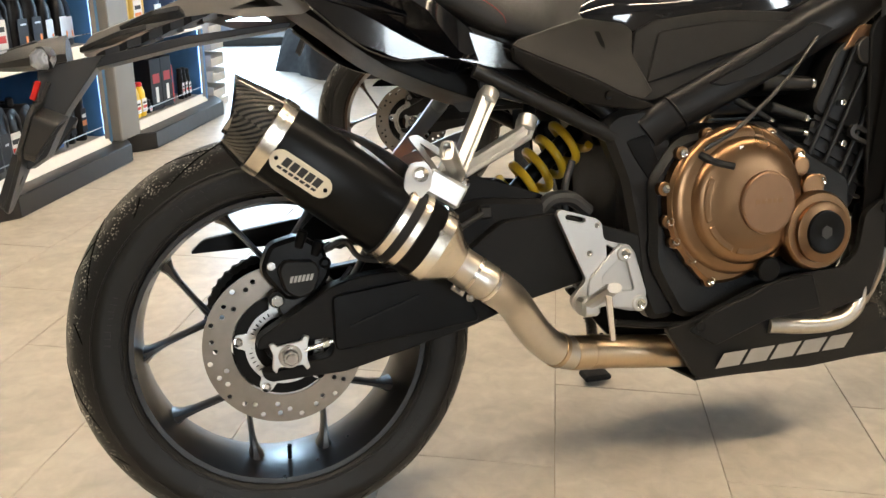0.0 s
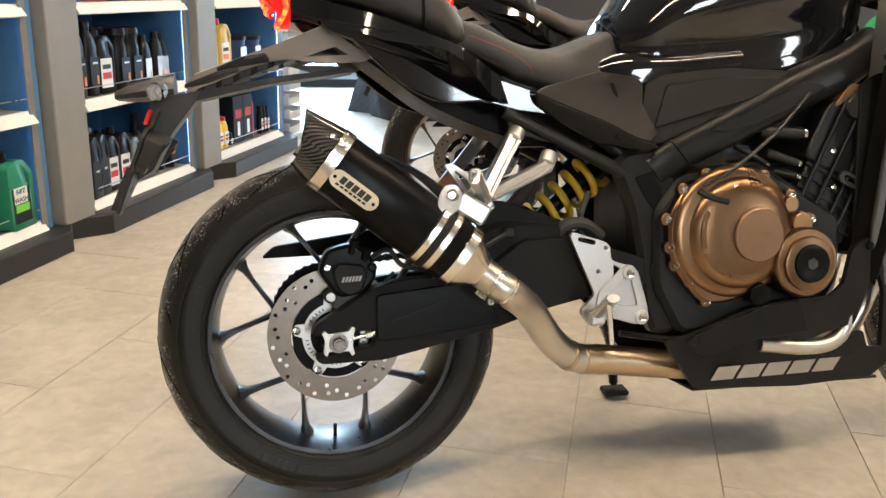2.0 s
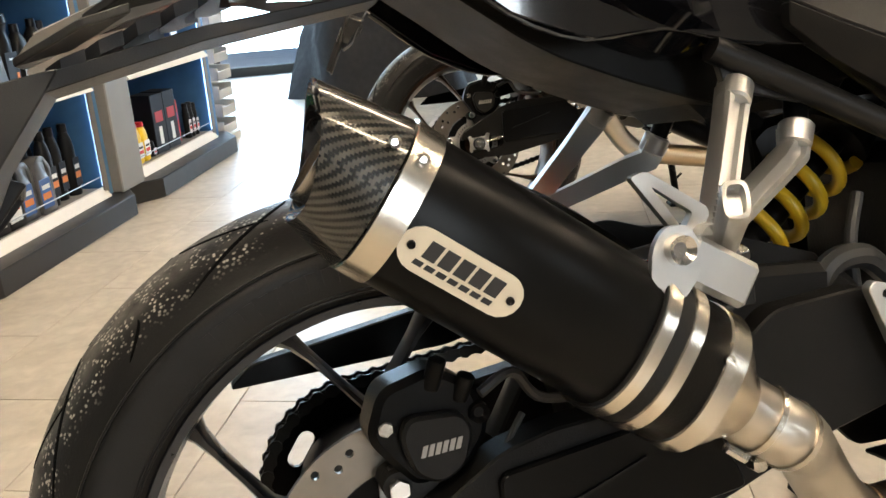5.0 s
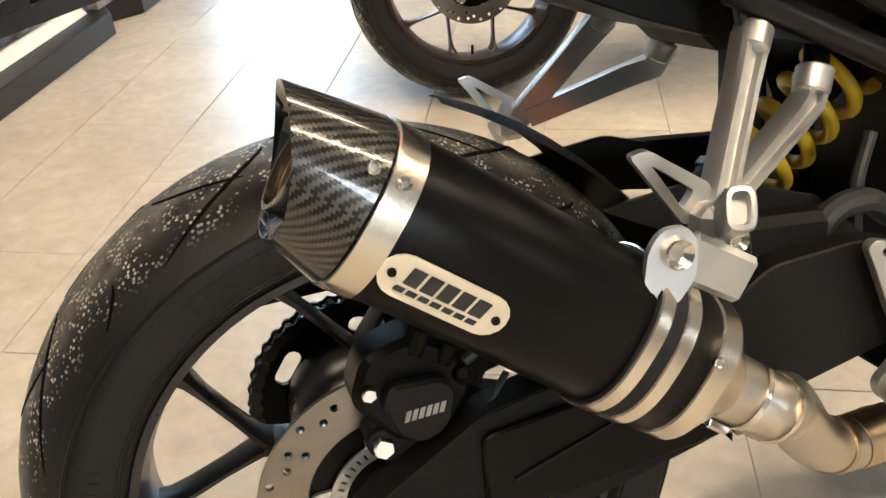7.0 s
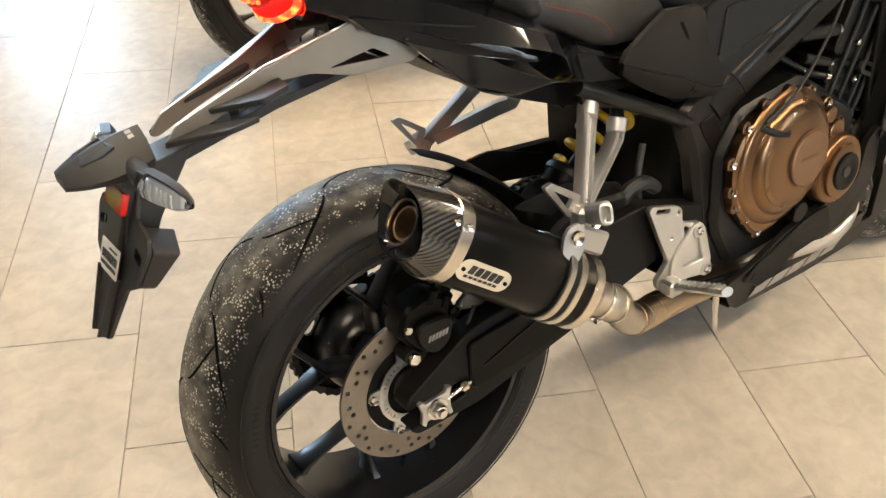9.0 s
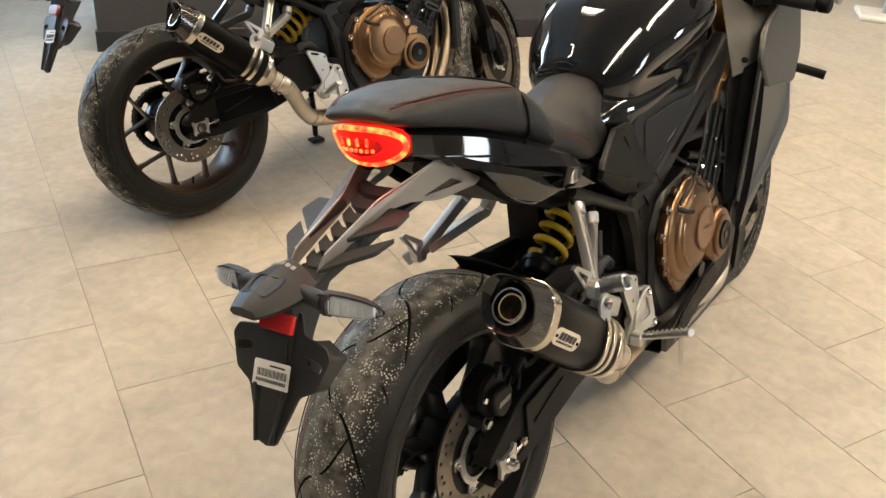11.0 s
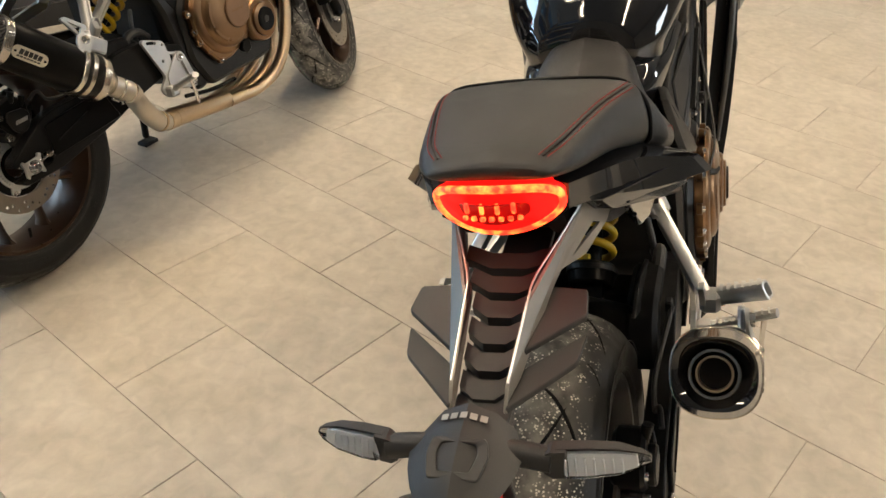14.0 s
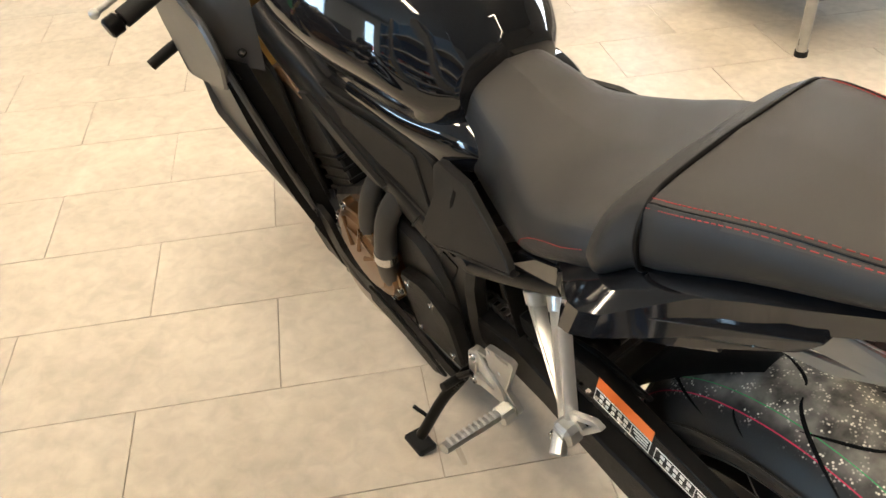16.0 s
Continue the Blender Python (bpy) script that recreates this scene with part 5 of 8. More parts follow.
def engine(parent):
    s = -1
    en = part("engine", fill_loops([rounded([(0.57, 0.52), (0.62, 0.58), (0.78, 0.6), (0.88, 0.54), (0.95, 0.5), (0.95, 0.38), (0.9, 0.3), (0.62, 0.29), (0.57, 0.38)], 0.02)], 0.32, lambda u, v, w: Vector((u, -0.16 + w, v)), 0.01), ENGINE_BLACK, parent, "black four-cylinder engine with bronze covers")
    outline = rounded([(0.588, 0.43), (0.585, 0.50), (0.605, 0.545), (0.655, 0.575), (0.72, 0.582), (0.79, 0.565), (0.835, 0.52), (0.88, 0.475), (0.885, 0.42), (0.83, 0.385), (0.76, 0.375), (0.715, 0.348), (0.655, 0.345), (0.62, 0.385)], 0.03)
    cover = part("clutch_cover", fill_loops([outline], 0.035, side_place(0.158), 0.006), BRONZE, en, "bronze painted clutch cover", sharp=40)
    part("cover_step", lathe([(-0.19, 0.12), (-0.197, 0.1175), (-0.2015, 0.112), (-0.204, 0.104), (-0.206, 0.0)], 64, (0.712, 0, 0.478)), BRONZE, cover, sharp=50)
    part("cover_dome", lathe([(-0.202, 0.102), (-0.211, 0.0985), (-0.218, 0.091), (-0.2225, 0.08), (-0.2255, 0.066), (-0.227, 0.05), (-0.227, 0.0)], 64, (0.722, 0, 0.476)), BRONZE, cover, sharp=50)
    for a0, a1 in ((150, 200), (205, 245), (250, 295)):
        pts = [(0.722 + r * math.cos(radians(a)), 0.476 + r * math.sin(radians(a))) for r, aa in ((0.086, (a0, a1)), (0.058, (a1, a0))) for a in [aa[0] + (aa[1] - aa[0]) * i / 10 for i in range(11)]]
        part("cover_panel", fill_loops([pts], 0.004, side_place(0.2195), 0.002), BRONZE, cover)
    part("cover_disc", lathe([(-0.225, 0.05), (-0.2335, 0.049), (-0.236, 0.046), (-0.236, 0.0)], 56, (0.748, 0, 0.472)), BRONZE_DARK, cover)
    print_bars(cover, letter_blocks(0.722, 0.4715, 0.052, 0.007, 5, 0.25), BRONZE, lambda u, v, w: Vector((u, -0.2362 - w, v)), 0.2, "plain embossed blocks")
    for x, z, r in ((0.822, 0.525, 0.016), (0.845, 0.490, 0.022)):
        part("cover_boss", cyl((x, -0.19, z), (x, -0.211, z), r, r * 0.92, 32, 0.002), BRONZE, cover)
    part("pickup_housing", lathe([(-0.19, 0.066), (-0.226, 0.064), (-0.232, 0.06), (-0.232, 0.0)], 48, (0.846, 0, 0.42)), BRONZE, cover)
    part("pickup_wing", fill_loops([rounded([(0.775, 0.42), (0.79, 0.45), (0.85, 0.475), (0.85, 0.365), (0.80, 0.375)], 0.01)], 0.032, side_place(0.19), 0.004), BRONZE, cover)
    part("pickup_ring", lathe([(-0.231, 0.05), (-0.241, 0.049), (-0.243, 0.044), (-0.243, 0.0)], 48, (0.848, 0, 0.418)), BRONZE, cover)
    part("pickup_cap", lathe([(-0.24, 0.036), (-0.249, 0.034), (-0.25, 0.028), (-0.247, 0.02), (-0.247, 0.0)], 40, (0.850, 0, 0.418)), SATIN_BLACK, cover, "black inspection cap")
    part("cap_slot", cyl((0.850, -0.2468, 0.418), (0.850, -0.2492, 0.418), 0.011, n=6), ENGINE_GREY, cover)
    for x, z in ((0.59, 0.452), (0.583, 0.503), (0.615, 0.556), (0.66, 0.582), (0.72, 0.59), (0.775, 0.577), (0.83, 0.542), (0.872, 0.497), (0.628, 0.39), (0.662, 0.352), (0.6, 0.42)):
        part("bolt_ear", cyl((x, -0.17, z), (x, -0.186, z), 0.011, n=18, bev=0.001), BRONZE, cover)
        bolt((x, -0.186, z), (0, -1, 0), 0.007, 0.008, parent=cover)
    st = part("barcode_sticker", fill_loops([[(-0.026, -0.010), (0.024, -0.010), (0.024, 0.012), (-0.026, 0.012)]], 0.001, lambda u, v, w: Vector((0.727 + u, -0.2235 - w + 0.22 * (v + 0.01), 0.548 + v - 0.12 * u))), WHITE, cover, "white sticker with plain bars")
    for i in range(9):
        part("print_block", fill_loops([[(-0.02 + 0.004 * i, 0.0), (-0.018 + 0.004 * i, 0.0), (-0.018 + 0.004 * i, 0.009), (-0.02 + 0.004 * i, 0.009)]], 0.0004, lambda u, v, w: Vector((0.727 + u, -0.2249 - w + 0.22 * (v + 0.01), 0.548 + v - 0.12 * u))), INK, st)
    part("oil_plug", cyl((0.76, -0.19, 0.365), (0.76, -0.215, 0.362), 0.02, n=24, bev=0.002), SATIN_BLACK, en)
    part("sensor_plug", tube([(0.64, -0.2, 0.552), (0.66, -0.215, 0.54), (0.69, -0.222, 0.532)], 0.009, 8, 3, flat=0.7), RUBBER, en)
    part("clutch_cable", tube([(0.645, -0.205, 0.56), (0.70, -0.215, 0.59), (0.80, -0.19, 0.66), (0.88, -0.16, 0.735)], 0.0035, 8, 6), ENGINE_GREY, en)
    # inclined cylinder block and head
    d, u = Vector((0.42, 0, 0.907)).normalized(), Vector((0.907, 0, -0.42)).normalized()
    c0 = Vector((0.905, 0, 0.50))
    head = lambda a, b, w: c0 + u * a + d * b + Vector((0, -0.145 + w, 0))
    part("cylinder_block", fill_loops([rounded([(-0.06, -0.03), (-0.06, 0.09), (0.075, 0.09), (0.075, -0.03)], 0.01)], 0.29, head, 0.004), ENGINE_BLACK, en)
    ch = part("cylinder_head", fill_loops([rounded([(-0.075, 0.088), (-0.07, 0.2), (-0.035, 0.245), (0.075, 0.245), (0.1, 0.21), (0.09, 0.088)], 0.02)], 0.3, lambda a, b, w: c0 + u * a + d * b + Vector((0, -0.15 + w, 0)), 0.004), ENGINE_BLACK, en)
    part("head_cover", fill_loops([rounded([(-0.062, 0.195), (-0.05, 0.25), (-0.02, 0.262), (0.075, 0.262), (0.1, 0.24), (0.1, 0.2), (0.07, 0.235), (-0.02, 0.235)], 0.01)], 0.306, lambda a, b, w: c0 + u * a + d * b + Vector((0, -0.153 + w, 0)), 0.004), BRONZE_DARK, en, "dark bronze cylinder head cover")
    for a in (-0.022, 0.055):
        q = c0 + u * a + d * 0.215
        part("cam_cap", cyl(q + Vector((0, -0.148, 0)), q + Vector((0, -0.163, 0)), 0.024, 0.022, 32, 0.002), ENGINE_GREY, ch)
    for a, b0, b1 in ((-0.05, 0.0, 0.21), (-0.015, 0.02, 0.19), (0.02, -0.02, 0.17), (0.045, 0.0, 0.19), (0.075, 0.02, 0.19)):
        part("cooling_rib", tube([c0 + u * a + d * b0 + Vector((0, -0.152, 0)), c0 + u * (a + 0.005) + d * b1 + Vector((0, -0.156, 0))], 0.0042, 8), ENGINE_BLACK, ch)
    for b in (-0.01, 0.012, 0.034, 0.056, 0.078):
        part("fin", fill_loops([rounded([(-0.066, b), (0.08, b), (0.08, b + 0.006), (-0.066, b + 0.006)], 0.002)], 0.3, lambda a, bb, w: c0 + u * a + d * bb + Vector((0, -0.15 + w, 0))), ENGINE_BLACK, en)
    q = c0 + u * 0.035 + d * 0.085
    part("cable_guide", fill_loops([slot(0, 0, 0.05, 0.012, 0, 5), slot(0, 0, 0.045, 0.005, 0, 5)], 0.008, lambda a, b, w: q + u * a + d * b + Vector((0, -0.158 - w, 0))), ENGINE_GREY, ch)
    for a, b in ((-0.03, 0.12), (0.05, 0.1), (0.0, 0.06)):
        bolt(c0 + u * a + d * b + Vector((0, -0.153, 0)), (0, -1, 0), 0.006, 0.008, parent=ch)
    for p, q, r in (((0.79, -0.13, 0.66), (0.87, -0.15, 0.655), 0.018), ((0.8, -0.14, 0.62), (0.86, -0.15, 0.6), 0.012), ((0.83, -0.12, 0.585), (0.86, -0.15, 0.575), 0.01), ((0.74, -0.13, 0.635), (0.80, -0.14, 0.6), 0.008)):
        part("throttle_fitting", cyl(p, q, r * 0.8, r * 0.6, 18, 0.002), ENGINE_BLACK, en)
        bolt(q, Vector(q) - Vector(p), r * 0.6, 0.006, parent=en)
    for pts, r in (([(0.6, -0.1, 0.56), (0.68, -0.12, 0.62), (0.78, -0.12, 0.66), (0.9, -0.12, 0.74)], 0.01), ([(0.49, -0.1, 0.47), (0.45, -0.11, 0.495), (0.41, -0.11, 0.485), (0.405, -0.1, 0.42)], 0.012), ([(0.5, -0.08, 0.4), (0.46, -0.1, 0.42), (0.45, -0.1, 0.5), (0.47, -0.09, 0.55)], 0.006)):
        part("hose", tube(pts, r, 10, 6), HOSE, en)
    lc = part("generator_cover", lathe([(0.158, 0.098), (0.178, 0.096), (0.18, 0.09), (0.188, 0.086), (0.192, 0.07), (0.196, 0.066), (0.198, 0.03), (0.198, 0)], 56, (0.81, 0, 0.445)), BRONZE, en, "bronze painted generator cover")
    for k in range(8):
        t = radians(20 + 45 * k)
        q = Vector((0.81 + 0.096 * math.cos(t), 0.17, 0.445 + 0.096 * math.sin(t)))
        part("bolt_ear", cyl(q - Vector((0, 0.01, 0)), q + Vector((0, 0.008, 0)), 0.011, n=16, bev=0.001), BRONZE, lc)
        bolt(q + Vector((0, 0.008, 0)), (0, 1, 0), 0.0065, 0.006, parent=lc)
    for k in range(3):
        t = radians(70 + 40 * k)
        part("cover_web", tube([(0.81 + 0.03 * math.cos(t), 0.198, 0.445 + 0.03 * math.sin(t)), (0.81 + 0.085 * math.cos(t), 0.188, 0.445 + 0.085 * math.sin(t))], 0.006, 8), BRONZE, lc)
    part("hose_clamp", tube([(0.716, 0.181, 0.515), (0.722, 0.1825, 0.495)], 0.0205, 16), CHROME, en)
    part("starter_motor", cyl((0.62, 0.08, 0.555), (0.72, 0.1, 0.575), 0.03, 0.028, 28, 0.004), ENGINE_BLACK, en)
    for q in ((0.6, 0.178, 0.47), (0.67, 0.178, 0.47), (0.68, 0.178, 0.35), (0.58, 0.178, 0.36)):
        bolt(q, (0, 1, 0), 0.007, 0.006, parent=en)
    part("sprocket_cover", fill_loops([rounded([(0.56, 0.33), (0.56, 0.46), (0.62, 0.5), (0.7, 0.48), (0.7, 0.33)], 0.02)], 0.03, side_place(0.15, 1), 0.005), BLACK_PLASTIC, en)
    for pts, r in (([(0.66, 0.12, 0.66), (0.69, 0.165, 0.6), (0.72, 0.182, 0.5), (0.75, 0.175, 0.42), (0.79, 0.15, 0.38)], 0.019), ([(0.72, 0.11, 0.67), (0.75, 0.155, 0.61), (0.775, 0.172, 0.53), (0.8, 0.165, 0.47)], 0.018)):
        part("coolant_hose", tube(pts, r, 12, 6), HOSE, en)
    # the covers sit close to the crankcase
    for ob in [cover] + list(cover.children_recursive) + [o for o in en.children if o.name.startswith(("oil_plug", "sensor_plug", "clutch_cable"))]:
        for v in ob.data.vertices:
            if v.co.y < -0.158:
                v.co.y = -0.158 + (v.co.y + 0.158) * 0.66
    part("gearbox_mass", box((0.62, 0, 0.45), (0.14, 0.2, 0.28), 0.02), ENGINE_BLACK, en)
    return en


def headers(parent, naked):
    """Four header pipes that sweep down in front of the engine and back beneath it."""
    for i, y in enumerate((-0.105, -0.04, 0.04, 0.105)):
        d = -0.01 * abs(i - 1.5)
        pts = [(0.985, y, 0.62), (1.06, y * 1.02, 0.58), (1.085, y * 1.0 - 0.01, 0.48), (1.05 + d, y * 0.95 - 0.02, 0.33), (0.98 + d, y * 0.8 - 0.03, 0.235), (0.86, y * 0.65 - 0.04, 0.2), (0.72, -0.07 + 0.3 * y, 0.205)]
        part("header_pipe", tube(pts, 0.019, 14, 7), BROWN_STEEL if naked else PIPE_STEEL, parent, "heat-tinted stainless header pipe", sharp=60)


def saddle(parent):
    pil = [(-0.097, [(0.0, 0.922), (0.042, 0.922), (0.052, 0.9235), (0.052, 0.927), (0.042, 0.93), (0.0, 0.9315)]),
           (-0.088, [(0.0, 0.914), (0.05, 0.914), (0.067, 0.918), (0.067, 0.925), (0.05, 0.933), (0.0, 0.938)]),
           (-0.05, [(0.0, 0.902), (0.067, 0.902), (0.088, 0.911), (0.085, 0.929), (0.062, 0.942), (0.0, 0.947)]),
           (0.05, [(0.0, 0.876), (0.088, 0.876), (0.111, 0.886), (0.110, 0.919), (0.087, 0.938), (0.0, 0.944)]),
           (0.13, [(0.0, 0.845), (0.104, 0.845), (0.13, 0.858), (0.128, 0.9), (0.104, 0.926), (0.0, 0.932)]),
           (0.162, [(0.0, 0.832), (0.106, 0.832), (0.134, 0.845), (0.131, 0.888), (0.106, 0.917), (0.0, 0.925)]),
           (0.198, [(0.0, 0.81), (0.118, 0.81), (0.153, 0.822), (0.143, 0.862), (0.108, 0.89), (0.0, 0.897)]),
           (0.225, [(0.0, 0.80), (0.112, 0.8), (0.142, 0.812), (0.134, 0.838), (0.098, 0.862), (0.0, 0.868)])]
    p = part("pillion_seat", body(pil, 6, 4), LEATHER, parent, "black vinyl pillion seat with red double stitching", sharp=60)
    rid = [(0.17, [(0.0, 0.80), (0.1, 0.8), (0.125, 0.81), (0.123, 0.84), (0.095, 0.866), (0.0, 0.872)]),
           (0.25, [(0.0, 0.78), (0.118, 0.784), (0.146, 0.792), (0.143, 0.822), (0.108, 0.847), (0.0, 0.85)]),
           (0.33, [(0.0, 0.747), (0.122, 0.747), (0.149, 0.759), (0.142, 0.79), (0.108, 0.814), (0.0, 0.821)]),
           (0.39, [(0.0, 0.735), (0.114, 0.735), (0.132, 0.748), (0.119, 0.783), (0.088, 0.807), (0.0, 0.818)]),
           (0.44, [(0.0, 0.73), (0.1, 0.73), (0.114, 0.743), (0.097, 0.783), (0.069, 0.812), (0.0, 0.827)]),
           (0.49, [(0.0, 0.745), (0.09, 0.745), (0.1, 0.756), (0.084, 0.8), (0.06, 0.832), (0.0, 0.846)]),
           (0.53, [(0.0, 0.76), (0.08, 0.76), (0.09, 0.77), (0.073, 0.816), (0.051, 0.845), (0.0, 0.858)]),
           (0.552, [(0.0, 0.77), (0.07, 0.77), (0.08, 0.78), (0.064, 0.816), (0.045, 0.838), (0.0, 0.85)])]
    r = part("rider_seat", body(rid, 6, 4), LEATHER, parent, "black vinyl rider seat with red stitching", sharp=60)
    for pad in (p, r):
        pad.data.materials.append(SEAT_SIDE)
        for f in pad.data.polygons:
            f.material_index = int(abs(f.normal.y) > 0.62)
    # welt between the pads, stitching laid onto the covers
    def onto(pad, origin, way):
        hit, place, out, face = pad.ray_cast(Vector(origin), Vector(way))
        return place + out * 0.0005 if hit else None

    def crown(x, y):
        q = onto(p, (x, y, 1.2), (0, 0, -1))
        return q.z if q else 0.93

    welt = [(0.157, y, z + 0.0005) for y, z in ((-0.13, 0.836), (-0.1355, 0.848), (-0.1325, 0.888), (-0.1065, 0.9185), (-0.05, 0.9255), (0, 0.9265), (0.05, 0.9255), (0.1065, 0.9185), (0.1325, 0.888), (0.1355, 0.848), (0.13, 0.836))]
    part("seat_piping", tube(welt, 0.003, 8, 5), SATIN_BLACK, p, "black seat piping")
    for s in (-1, 1):
        for k, o in ((0, 0.0), (1, 0.009)):
            path = spline([Vector((x, s * (y - o), crown(x, y - o) + 0.0005)) for x, y in ((-0.08, 0.06), (-0.05, 0.076), (0.05, 0.101), (0.12, 0.117), (0.157, 0.121))], 22)
            bm = bmesh.new()
            for i in range(0, len(path) - 1, 2):
                add_tube(bm, [path[i], path[i].lerp(path[i + 1], 1.3)], 0.0006, 5)
            part("stitching", bm, THREAD, p, "red stitching")
        part("seat_seam", tube([(x, s * (y - 0.0045), crown(x, y - 0.0045)) for x, y in ((-0.08, 0.06), (-0.05, 0.076), (0.0, 0.089), (0.05, 0.101), (0.12, 0.117), (0.157, 0.121))], 0.0013, 6, 6), SATIN_BLACK, p)
        path = spline([onto(r, (x, s * 0.3, z), (0, -s, 0)) or (x, s * 0.14, z) for x, z in ((0.232, 0.822), (0.26, 0.811), (0.29, 0.80), (0.318, 0.786), (0.338, 0.77), (0.344, 0.758))], 12)
        bm = bmesh.new()
        for i in range(0, len(path) - 1, 2):
            add_tube(bm, [path[i], path[i].lerp(path[i + 1], 1.25)], 0.0006, 5)
        part("stitching", bm, THREAD, r, "red stitching")


def tail(parent):
    cowl = [(-0.062, [(0.0, 0.85), (0.055, 0.852), (0.072, 0.866), (0.074, 0.895), (0.05, 0.902), (0.0, 0.902)]),
            (0.0, [(0.0, 0.832), (0.07, 0.835), (0.098, 0.846), (0.1, 0.879), (0.07, 0.889), (0.0, 0.889)]),
            (0.09, [(0.0, 0.785), (0.085, 0.788), (0.148, 0.81), (0.132, 0.85), (0.1, 0.862), (0.0, 0.862)]),
            (0.16, [(0.0, 0.745), (0.095, 0.752), (0.2, 0.793), (0.184, 0.814), (0.12, 0.836), (0.0, 0.84)]),
            (0.21, [(0.0, 0.715), (0.1, 0.722), (0.202, 0.771), (0.186, 0.796), (0.12, 0.815), (0.0, 0.82)]),
            (0.27, [(0.0, 0.69), (0.1, 0.695), (0.15, 0.72), (0.145, 0.765), (0.11, 0.785), (0.0, 0.79)]),
            (0.33, [(0.0, 0.69), (0.09, 0.69), (0.125, 0.7), (0.122, 0.73), (0.1, 0.745), (0.0, 0.75)])]
    c = part("tail_cowl", body(cowl, 2, 1), GLOSS_BLACK, parent, "gloss black lacquered tail cowl", sharp=14)
    for s in (-1, 1):
        blade = [(-0.02, 0.852), (0.12, 0.822), (0.2, 0.79), (0.26, 0.775), (0.19, 0.765), (0.1, 0.79), (0.0, 0.83)]
        part("cowl_blade", fill_loops([rounded(blade, 0.006)], 0.02, lambda u, v, w: Vector((u, s * (0.078 + 0.45 * (u + 0.02) + w - 0.9 * max(0, u - 0.17)), v)), 0.004), GLOSS_BLACK, c)
        part("cowl_vane", fill_loops([rounded([(0.03, 0.822), (0.071, 0.783), (0.128, 0.737), (0.174, 0.718), (0.193, 0.711), (0.256, 0.714), (0.32, 0.697), (0.388, 0.688), (0.371, 0.722), (0.3, 0.745), (0.2, 0.778), (0.1, 0.812)], 0.006)], 0.009, lambda u, v, w: Vector((u, s * (0.102 + 0.09 * u + 0.1 * (v - 0.75) + w), v)), 0.002), GLOSS_BLACK, c)
        part("vane_lip", tube([(0.071, s * 0.121, 0.7835), (0.128, s * 0.1165, 0.7375), (0.19, s * 0.1185, 0.712), (0.256, s * 0.1275, 0.7145), (0.32, s * 0.129, 0.6975)], 0.0028, 8, 3), GLOSS_BLACK, c)
        # matt side cover under the rider, folded along a falling line
        fold = ((0.26, 0.764), (0.342, 0.724), (0.392, 0.703), (0.467, 0.675), (0.529, 0.645), (0.62, 0.63))

        def crease(u):
            for (ua, za), (ub, zb) in zip(fold, fold[1:]):
                if u <= ub:
                    return za + (zb - za) * (u - ua) / (ub - ua)
            return fold[-1][1]

        skin = lambda u, v, w: Vector((u, s * (0.159 + w - (0.42 * max(0, v - crease(u)) + 0.55 * max(0, crease(u) - v))), v))
        upper = [(0.342, 0.7245), (0.36, 0.735), (0.42, 0.752), (0.47, 0.766), (0.548, 0.758), (0.56, 0.746), (0.551, 0.708), (0.572, 0.652), (0.553, 0.64), (0.529, 0.6455), (0.467, 0.6755), (0.392, 0.7035)]
        lower = [(0.344, 0.7225), (0.392, 0.7025), (0.467, 0.6745), (0.529, 0.6445), (0.552, 0.639), (0.574, 0.632), (0.553, 0.624), (0.515, 0.630), (0.462, 0.64), (0.397, 0.674), (0.35, 0.705)]
        ob = part("side_cover", fill_loops([rounded(upper, 0.003, 2)], 0.012, skin, 0.002), GREY_PLASTIC, parent, "dark grey plastic side cover with two curved slots")
        part("cover_flank", fill_loops([rounded(lower, 0.003, 2)], 0.012, skin, 0.002), GREY_PLASTIC, ob)
        # Slots are black patches on the skin, their inner shade as colour.
        for (ua, va), (ub, vb) in (((0.494, 0.745), (0.511, 0.709)), ((0.514, 0.742), (0.538, 0.695))):
            um, vm = (ua + ub) / 2 - 0.004, (va + vb) / 2 - 0.003
            part("cover_slot", fill_loops([[(ua - 0.0045, va), (ua + 0.0045, va), (um + 0.005, vm), (ub + 0.0015, vb), (ub - 0.002, vb + 0.001), (um - 0.0035, vm)]], 0.0015, lambda u, v, w: skin(u, v, w + 0.0116)), CUT_SHADE, ob)
        bolt((0.497, s * 0.1645, 0.65), (0, s, -0.4), 0.0075, 0.003, parent=ob, mat=SATIN_BLACK)
        part("cover_tab", fill_loops([rounded([(0.292, 0.757), (0.344, 0.735), (0.348, 0.692), (0.302, 0.7)], 0.004)], 0.006, side_place(0.127, s), 0.0015), GREY_PLASTIC, ob)
    # lamp
    rings = []
    for k, (g, dx) in enumerate(((0.9, 0.016), (0.98, 0.0), (0.92, -0.008), (0.78, -0.014))):
        ring = []
        for i in range(40):
            t = 2 * math.pi * i / 40
            y = 0.074 * g * math.copysign(abs(math.cos(t)) ** 0.75, math.cos(t))
            z = 0.0225 * g * math.copysign(abs(math.sin(t)) ** 0.8, math.sin(t))
            zz = 0.884 + z + 0.012 * (1 - (y / 0.074) ** 2) * (1 if z < 0 else 0.4) * (-1 if z < 0 else 1)
            ring.append((-0.082 + dx + 0.75 * (y ** 2) / 0.15 - 0.3 * (zz - 0.88), y, zz))
        rings.append(ring)
    lamp = part("tail_lamp", loft(rings), TAIL_GLOW, parent, "lit red tail lamp with bright rim", sharp=60)
    rim = [Vector(p) + Vector((-0.002, 0, 0)) for p in rings[2]]
    bm = bmesh.new()
